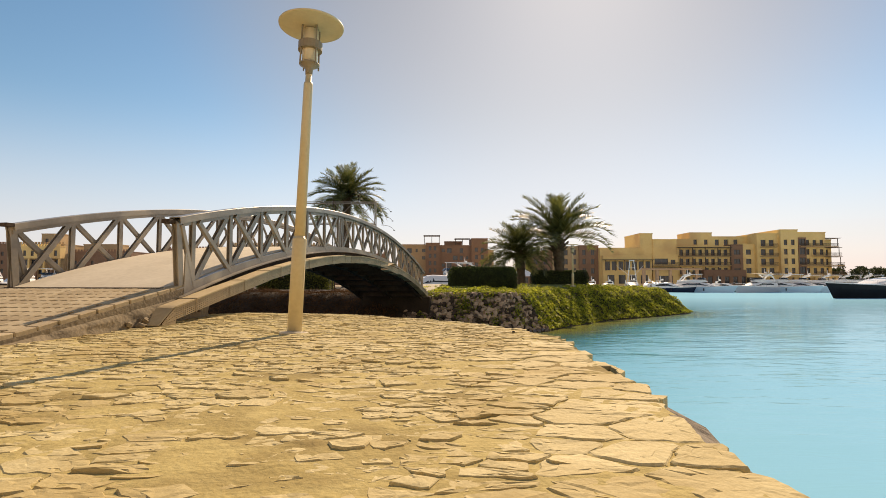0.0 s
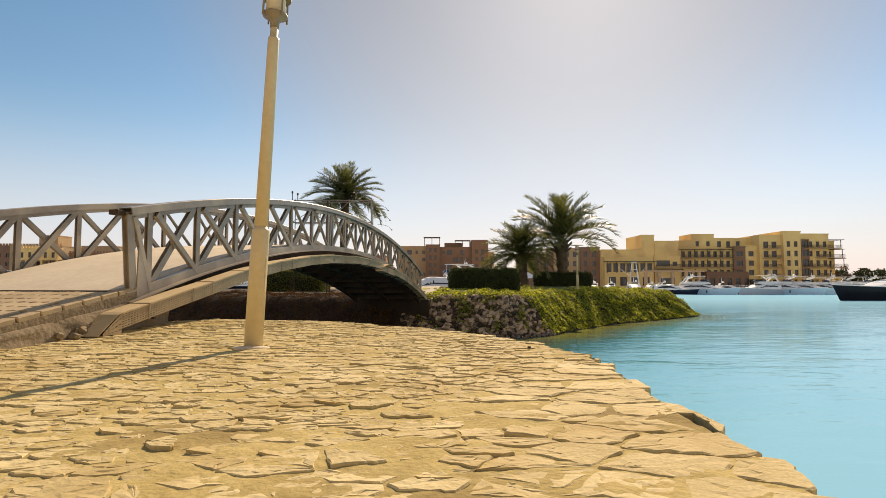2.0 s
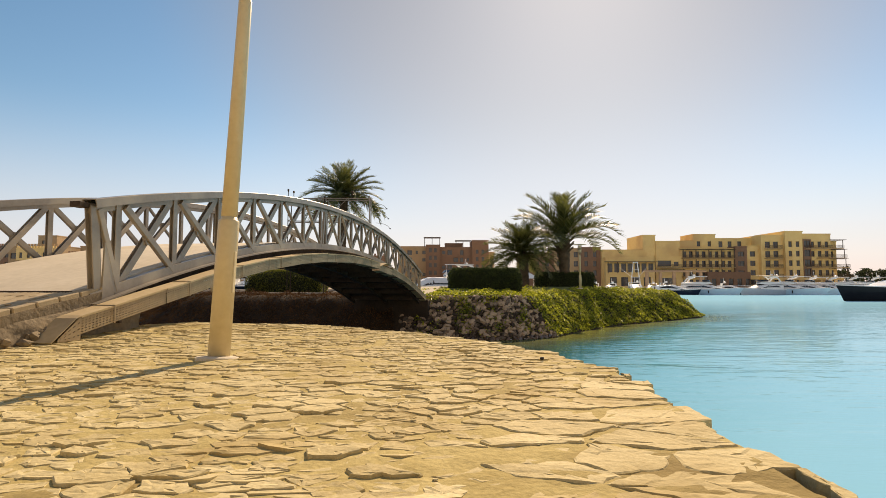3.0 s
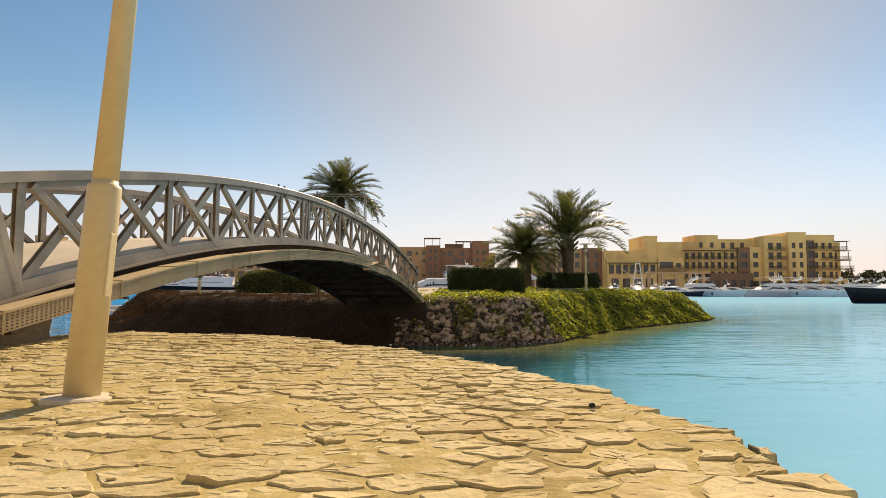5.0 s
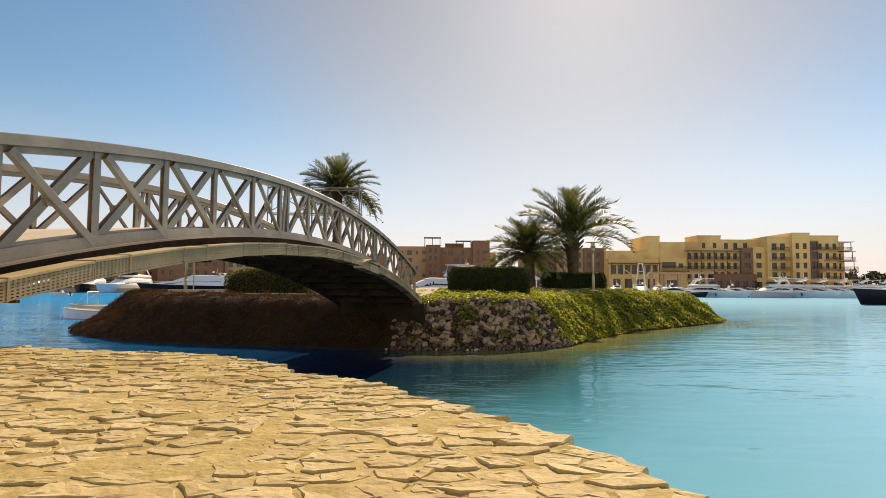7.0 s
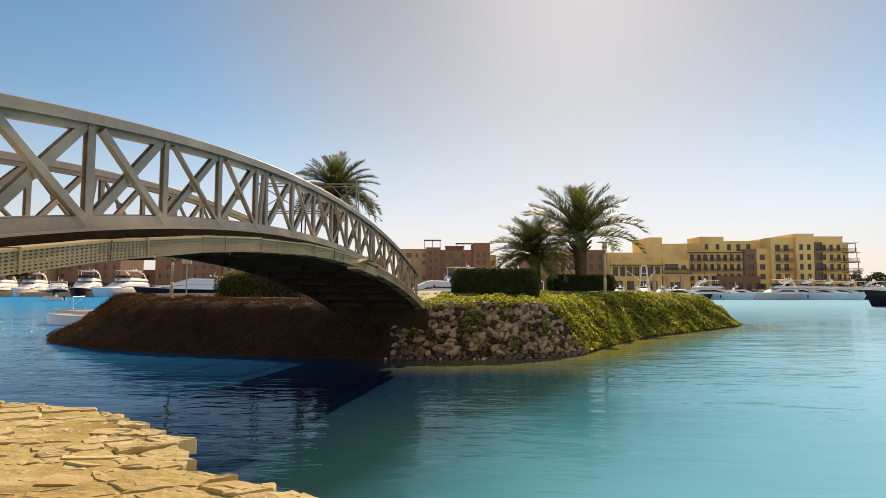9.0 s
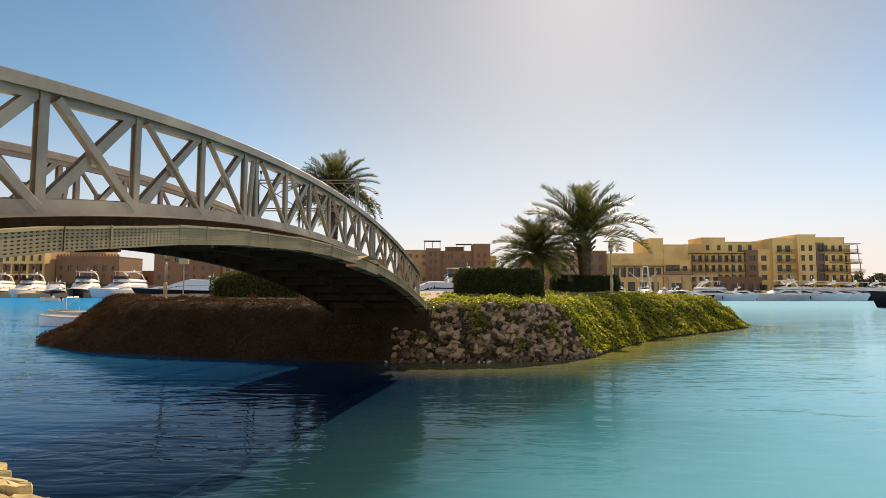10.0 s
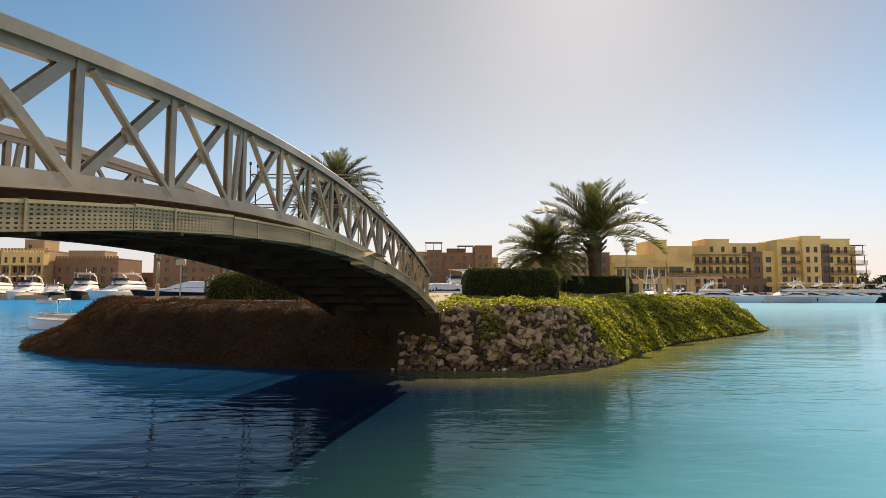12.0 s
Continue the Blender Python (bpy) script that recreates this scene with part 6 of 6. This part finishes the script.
    arch = lambda f: h1 * (1.0 - 0.10 * (1 - f)) * min(1.0, max(0.0, (1.0 - f) / 0.42)) ** 0.65
    hull_w = (-L * 0.38, L * 0.24, B * 0.42, B * 0.40, d0 - 0.05)
    part("deck_house", shell(*hull_w, arch, 18), M_GEL, ob, smooth=True)
    part("saloon_glass", glazing(*hull_w, arch, 0.14, 0.90, 0.40, 0.80), M_TINT, ob, "dark tinted glass")
    g = Geo()
    # raked windscreen
    for f in (0.66, 0.94):
        x, z = hull_w[0] + (hull_w[1] - hull_w[0]) * f, hull_w[4] + arch(f) + 0.03
        w = B * 0.41 * math.sqrt(1 - ((f - 0.55) / 0.45) ** 2.2) * 0.62
        g.v += [(x, -w, z), (x, w, z)]
    g.f.append((0, 1, 3, 2))
    part("windscreen", g, M_TINT, ob)
    ztop = d0 + h1
    F = max(0.9, L / 15.0)
    if fly:
        part("flybridge", shell(-L * 0.37, L * 0.08, B * 0.37, B * 0.32, ztop - 0.16, lambda f: (0.45 + 0.22 * f) * F * min(1.0, (1.02 - f) / 0.12)), M_GEL, ob, smooth=True)
        part("flybridge_screen", cabin(-L * 0.06, L * 0.06, B * 0.31, B * 0.27, ztop + 0.5 * F, ztop + 0.85 * F, L * 0.03, 0.1, 0.95), M_TINT, ob)
        g = Geo()
        for s2 in (1, -1):
            g.sweep([(-L * 0.33, s2 * B * 0.36, ztop + 0.2 * F), (-L * 0.28, s2 * B * 0.33, ztop + 1.2 * F), (-L * 0.20, s2 * B * 0.28, ztop + 1.55 * F)], [(-0.07, -0.16), (0.07, -0.16), (0.07, 0.16), (-0.07, 0.16)])
        g.box((-L * 0.21, 0, ztop + 1.58 * F), (L * 0.07, B * 0.58, 0.12))
        part("radar_arch", g, M_GEL, ob)
        if bimini:
            g = Geo()
            g.sweep([(-L * 0.34, 0, ztop + 1.72 * F), (-L * 0.2, 0, ztop + 1.88 * F), (0.02 * L, 0, ztop + 1.75 * F)], [(-B * 0.33, -0.03), (B * 0.33, -0.03), (B * 0.30, 0.04), (-B * 0.30, 0.04)])
            part("bimini", g, M_CANVAS, ob, "cream canvas sunshade")
        else:
            g = Geo().box((-L * 0.14, 0, ztop + 1.70 * F), (L * 0.26, B * 0.60, 0.12))
            part("hard_top", g, M_GEL, ob, bevel=0.03)
            for s2 in (1, -1):
                g = Geo()
                g.tube([(-L * 0.03, s2 * B * 0.27, ztop + 0.5 * F), (-L * 0.03, s2 * B * 0.27, ztop + 1.66 * F)], 0.04, 6)
                part("top_stanchion", g, M_GEL, ob)
        zr = ztop + 1.76 * F
    else:
        g = Geo()
        for s2 in (1, -1):
            g.sweep([(-L * 0.34, s2 * B * 0.40, d0), (-L * 0.27, s2 * B * 0.36, ztop + 0.3)], [(-0.06, -0.14), (0.06, -0.14), (0.06, 0.14), (-0.06, 0.14)])
        g.box((-L * 0.265, 0, ztop + 0.34), (L * 0.05, B * 0.74, 0.10))
        part("radar_arch", g, M_GEL, ob)
        zr = ztop + 0.38
    g = Geo().tube([(-L * 0.22, 0, zr), (-L * 0.23, 0, zr + 1.3)], [0.07, 0.03], 6)
    part("mast", g, M_GEL, ob)
    g = Geo().lathe([(0.05, 0), (0.26, 0.05), (0.30, 0.22), (0.2, 0.40), (0.04, 0.46)], 10, (-L * 0.20, B * 0.15, zr))
    part("radome", g, M_GEL, ob, smooth=True)
    g = Geo()
    for s2 in (1, -1):
        line = [(r_[4][0] + 0.0, r_[4][1] * s2 * 0.94, r_[4][2] + 0.62) for r_ in sec[6:]]
        g.tube(line, 0.022, 5)
        for r_ in sec[6::2]:
            g.tube([(r_[4][0], r_[4][1] * s2 * 0.95, r_[4][2]), (r_[4][0], r_[4][1] * s2 * 0.94, r_[4][2] + 0.62)], 0.018, 5)
    part("bow_rail", g, M_CHROME, ob)
    for i in range(3):
        x = -L * 0.25 + i * L * 0.15
        g = Geo().lathe([(0.03, -0.35), (0.13, -0.28), (0.13, 0.28), (0.03, 0.35)], 8, (x, -B * 0.5 - 0.10, fb * 0.5))
        part("fender", g, M_RUBBER, ob, smooth=True)
    if tower:
        g = Geo()
        for a in (-1, 1):
            for b in (-1, 1):
                g.tube([(-L * 0.05 + a * L * 0.09, b * B * 0.30, d0 + h1 * 0.6), (-L * 0.06 + a * L * 0.035, b * B * 0.12, ztop + 5.2)], 0.045, 5)
        for z, k in ((ztop + 1.6, 0.75), (ztop + 3.4, 0.45), (ztop + 5.2, 0.15)):
            for a in (-1, 1):
                g.beam((-L * 0.05 - L * 0.05 - 0.03 * L * k, a * B * (0.12 + 0.16 * k), z), (-L * 0.05 + L * 0.03 + 0.05 * L * k, a * B * (0.12 + 0.16 * k), z), 0.06, 0.06)
                g.beam((-L * 0.05 + a * L * (0.035 + 0.05 * k), -B * (0.12 + 0.16 * k), z), (-L * 0.05 + a * L * (0.035 + 0.05 * k), B * (0.12 + 0.16 * k), z), 0.06, 0.06)
        g.box((-L * 0.055, 0, ztop + 5.25), (1.3, 1.2, 0.08))
        g.tube([(-L * 0.1, B * 0.2, ztop + 1.6), (-L * 0.55, B * 0.9, ztop + 4.2)], 0.03, 5)
        g.tube([(-L * 0.1, -B * 0.2, ztop + 1.6), (-L * 0.55, -B * 0.9, ztop + 4.2)], 0.03, 5)
        part("tuna_tower", g, M_GEL, ob, "white tubular lookout tower")
    return ob


def at(px, D):
    """East of the walk's end by a bearing and a range."""
    return -1.02 + (px + 0.0094) * D


WHITE = "white motor yacht moored by the promenade"
yacht((at(0.292, 128), 138, 0), 250, 9.0, M_GEL, "small white motor boat moored by the promenade", fly=False)
yacht((at(0.322, 128), 139, 0), 230, 9.0, M_GEL, "small white motor boat moored by the promenade", fly=False)
yacht((at(0.372, 128), 138, 0), 255, 14.0, M_GEL, "white sport fishing boat with a lookout tower", fly=False, tower=True)
yacht((at(0.402, 130), 141, 0), 235, 8.5, M_GEL, "small white motor boat moored by the promenade", fly=False)
yacht((at(0.447, 128), 138, 0), 318, 11.5, M_NAVY, "navy-hulled cruiser moored by the promenade", fly=False)
yacht((at(0.508, 127), 137, 0), 322, 15.0, M_PALEBLUE, "white flybridge yacht, the water's blue reflection painted on its hull")
yacht((at(0.558, 128), 138, 0), 325, 9.5, M_BLACK, "small black-hulled boat moored by the promenade", fly=False)
yacht((at(0.612, 126), 136, 0), 205, 15.5, M_GREYHULL, "sleek grey-hulled yacht with a cream sunshade", bimini=True)
yacht((at(0.668, 128), 138, 0), 315, 15.5, M_PALEBLUE, "white flybridge yacht, the water's blue reflection painted on its hull")
yacht((at(0.706, 128), 138, 0), 315, 15.0, M_PALEBLUE, "white flybridge yacht, the water's blue reflection painted on its hull")
yacht((at(0.742, 129), 139, 0), 318, 14.0, M_NAVY, "navy-hulled flybridge yacht moored by the promenade")
yacht((at(0.782, 128), 138, 0), 318, 14.0, M_PALEBLUE, "white flybridge yacht, the water's blue reflection painted on its hull")
yacht((at(0.822, 128), 138, 0), 318, 14.0, M_GEL, WHITE)
yacht((at(0.865, 128), 138, 0), 318, 14.0, M_GEL, WHITE)
yacht((73.5, 91.5, 0), 196, 25.0, M_BLACK, "large black-hulled yacht with a white deck lying at anchor", house=1.1, fly=False)
yacht((at(-0.022, 112), 122, 0), 203, 19.0, M_GEL, "low white yacht with dark windows behind the islet", fly=False, house=1.9)
yacht((at(0.020, 122), 132, 0), 228, 24.0, M_GEL, "tall white flybridge yacht behind the islet", house=1.8)
# western berths
yacht((at(-0.800, 158), 168, 0), 285, 22.0, M_BLACK, "dark-hulled yacht moored by the promenade", house=1.6)
yacht((at(-0.740, 156), 166, 0), 288, 22.0, M_GEL, WHITE, house=1.6)
yacht((at(-0.690, 156), 166, 0), 300, 20.0, M_NAVY, "sleek navy-hulled yacht moored by the promenade", fly=False, house=1.6)
yacht((at(-0.640, 155), 165, 0), 292, 25.0, M_BLACK, "black and white flybridge yacht moored by the promenade", house=1.75)
yacht((at(-0.575, 155), 165, 0), 268, 25.0, M_PALEBLUE, "white flybridge yacht with fenders along its side", house=1.75)
yacht((at(-0.452, 150), 160, 0), 186, 28.0, M_BLACK, "long black-hulled yacht with a white cabin", fly=False, house=2.1)
yacht((at(-0.36, 152), 162, 0), 186, 22.0, M_BLACK, "black-hulled yacht with a white cabin", house=1.6)
yacht((at(-0.860, 156), 166, 0), 285, 20.0, M_GEL, WHITE, house=1.6)
yacht((at(-0.920, 156), 166, 0), 290, 20.0, M_GEL, WHITE, house=1.6)


# ---------------- small boats ----------------
def skiff(place, heading, L, label, rail=True, hull=None, fitted=True):
    ob = thing("skiff", place, label, "boat", "small boats")
    ob.matrix_world = pose(*place, 0, 0, heading)
    g = Geo()
    st = 10
    B = L * 0.36
    for i in range(st + 1):
        f = i / st
        w = B / 2 * (1 - max(0, (f - 0.5) / 0.5) ** 2.4)
        z = 0.55 + 0.22 * f * f
        x = -L / 2 + L * f
        g.v += [(x * 0.97, 0, -0.25), (x * 0.98, w * 0.8, -0.05), (x, w, z), (x, w * 0.86, z), (x, w * 0.78, 0.18), (x, 0, 0.16)]
        g.v += [(x * 0.98, -w * 0.8, -0.05), (x, -w, z), (x, -w * 0.86, z), (x, -w * 0.78, 0.18)]
    ring = [0, 1, 2, 3, 4, 5, 9, 8, 7, 6]
    for i in range(st):
        for a, b in zip(ring, ring[1:] + ring[:1]):
            g.f.append((i * 10 + a, i * 10 + b, i * 10 + 10 + b, i * 10 + 10 + a))
    g.f.append(tuple(ring))
    part("hull", g, hull or M_GEL, ob)
    g = Geo()
    for s2 in (1, -1):
        g.sweep([(-L / 2 + L * i / st, s2 * B / 2 * (1 - max(0, (i / st - 0.5) / 0.5) ** 2.4), 0.56 + 0.22 * (i / st) ** 2) for i in range(st + 1)], [(-0.05, -0.035), (0.05, -0.035), (0.05, 0.035), (-0.05, 0.035)])
    part("gunwale", g, M_CANVAS, ob)
    if fitted:
        g = Geo().box((0.1 * L, 0, 0.50), (L * 0.5, B * 0.66, 0.36))
        part("cover", g, M_GREYHULL, ob, "grey boat cover", bevel=0.05)
    else:
        for x in (-0.22, 0.12):
            g = Geo().box((x * L, 0, 0.40), (0.28, B * 0.76, 0.05))
            part("thwart", g, M_CANVAS, ob, bevel=0.01)
    g = Geo().box((-L * 0.50, 0, 0.62), (0.32, 0.30, 0.42))
    g.box((-L * 0.52, 0, 0.05), (0.16, 0.14, 0.9))
    part("outboard_motor", g, M_RUBBER, ob, "black outboard motor", bevel=0.04)
    if fitted:
        g = Geo().lathe([(0.05, 0), (0.22, 0.05), (0.26, 0.25), (0.18, 0.42), (0.03, 0.48)], 10, (-L * 0.12, 0.1, 0.66))
        part("mooring_buoy", g, M_GEL, ob, smooth=True)
    if rail:
        g = Geo()
        for s2 in (1, -1):
            g.tube([(L * 0.18, s2 * B * 0.32, 0.6), (L * 0.20, s2 * B * 0.30, 1.75)], 0.03, 6)
            g.tube([(L * 0.40, s2 * B * 0.18, 0.65), (L * 0.20, s2 * B * 0.30, 1.75)], 0.025, 6)
        g.tube([(L * 0.20, -B * 0.30, 1.75), (L * 0.20, B * 0.30, 1.75)], 0.03, 6)
        part("boarding_rail", g, M_CHROME, ob)
    return ob


skiff((-26.2, 48.0, 0), 176, 4.9, "small white open boat with a dark rim and outboard motor", rail=False, fitted=False)
skiff((-27.0, 51.0, 0.18), 178, 6.2, "grey-sided work boat with a cover, rail and buoy", hull=M_GREYHULL)
skiff((-75.5, 118.0, 0), 178, 4.2, "little pale dinghy with an outboard motor on open water", rail=False)


# ---------------- shrubs on the far shore ----------------
def shrub_mass(x0, x1, y, z0, h, seed, label):
    r = random.Random(seed)
    pts, nrm = [], []
    for i in range(int((x1 - x0) * 150)):
        x = r.uniform(x0, x1)
        top = h * (0.55 + 0.45 * noise.noise(Vector((x * 0.16, seed, 0))) + 0.22 * noise.noise(Vector((x * 0.6, seed, 3))))
        z = z0 + max(0.3, top) * math.sqrt(r.random())
        pts.append((x, y + r.uniform(-2, 2), z))
        nrm.append((0, -0.5, 0.6))
    ob = part("shrubs", leaf_cloud(pts, nrm, 0.75, r, 0.8, 0.7), M_TREE)
    return tagged(ob, label, "shrubs", kind="stuff")


shrub_mass(139, 240, 215, 1.2, 12.0, 3, "dark green trees along the far shore")
shrub_mass(104, 128, 176, 1.1, 2.2, 7, "low clipped greenery before the hotel")
shrub_mass(-130, -108, 196, 1.1, 5.0, 9, "palms and shrubs before the waterfront houses")

# white pavilion roof behind the hedge
pav = thing("pavilion", (17.5, 118, 1.15), "small white tent-roofed pavilion", "pavilion")
g = Geo().add([(-2.6, -2.6, 2.6), (2.6, -2.6, 2.6), (2.6, 2.6, 2.6), (-2.6, 2.6, 2.6), (0, 0, 4.4)], [(0, 1, 4), (1, 2, 4), (2, 3, 4), (3, 0, 4), (3, 2, 1, 0)])
part("roof", g, M_GEL, pav, "white canvas roof")
for a in (-2.4, 2.4):
    for b in (-2.4, 2.4):
        g = Geo().box((a, b, 1.3), (0.12, 0.12, 2.7))
        part("post", g, M_GEL, pav)
g = Geo().box((17.5, 119, 0.3), (14, 12, 1.7))
tagged(part("jetty", g, M_QUAY), "stone jetty behind the islet", "jetty", kind="structure")


# small dark cap lying on the edge stones
cap = thing("bottle_cap", (0.287, 6.296, 2.09), "small dark brown round cap lying on the edge stones", "cap")
part("shell", Geo().lathe([(0.013, 0.0), (0.016, 0.002), (0.016, 0.018), (0.013, 0.018), (0.012, 0.006), (0.004, 0.005)], 14), M_RUBBER, cap)
# ---------------- pieces of the setting ----------------
lay_flags()
stone_chips()
lay_pavers()
rubble()
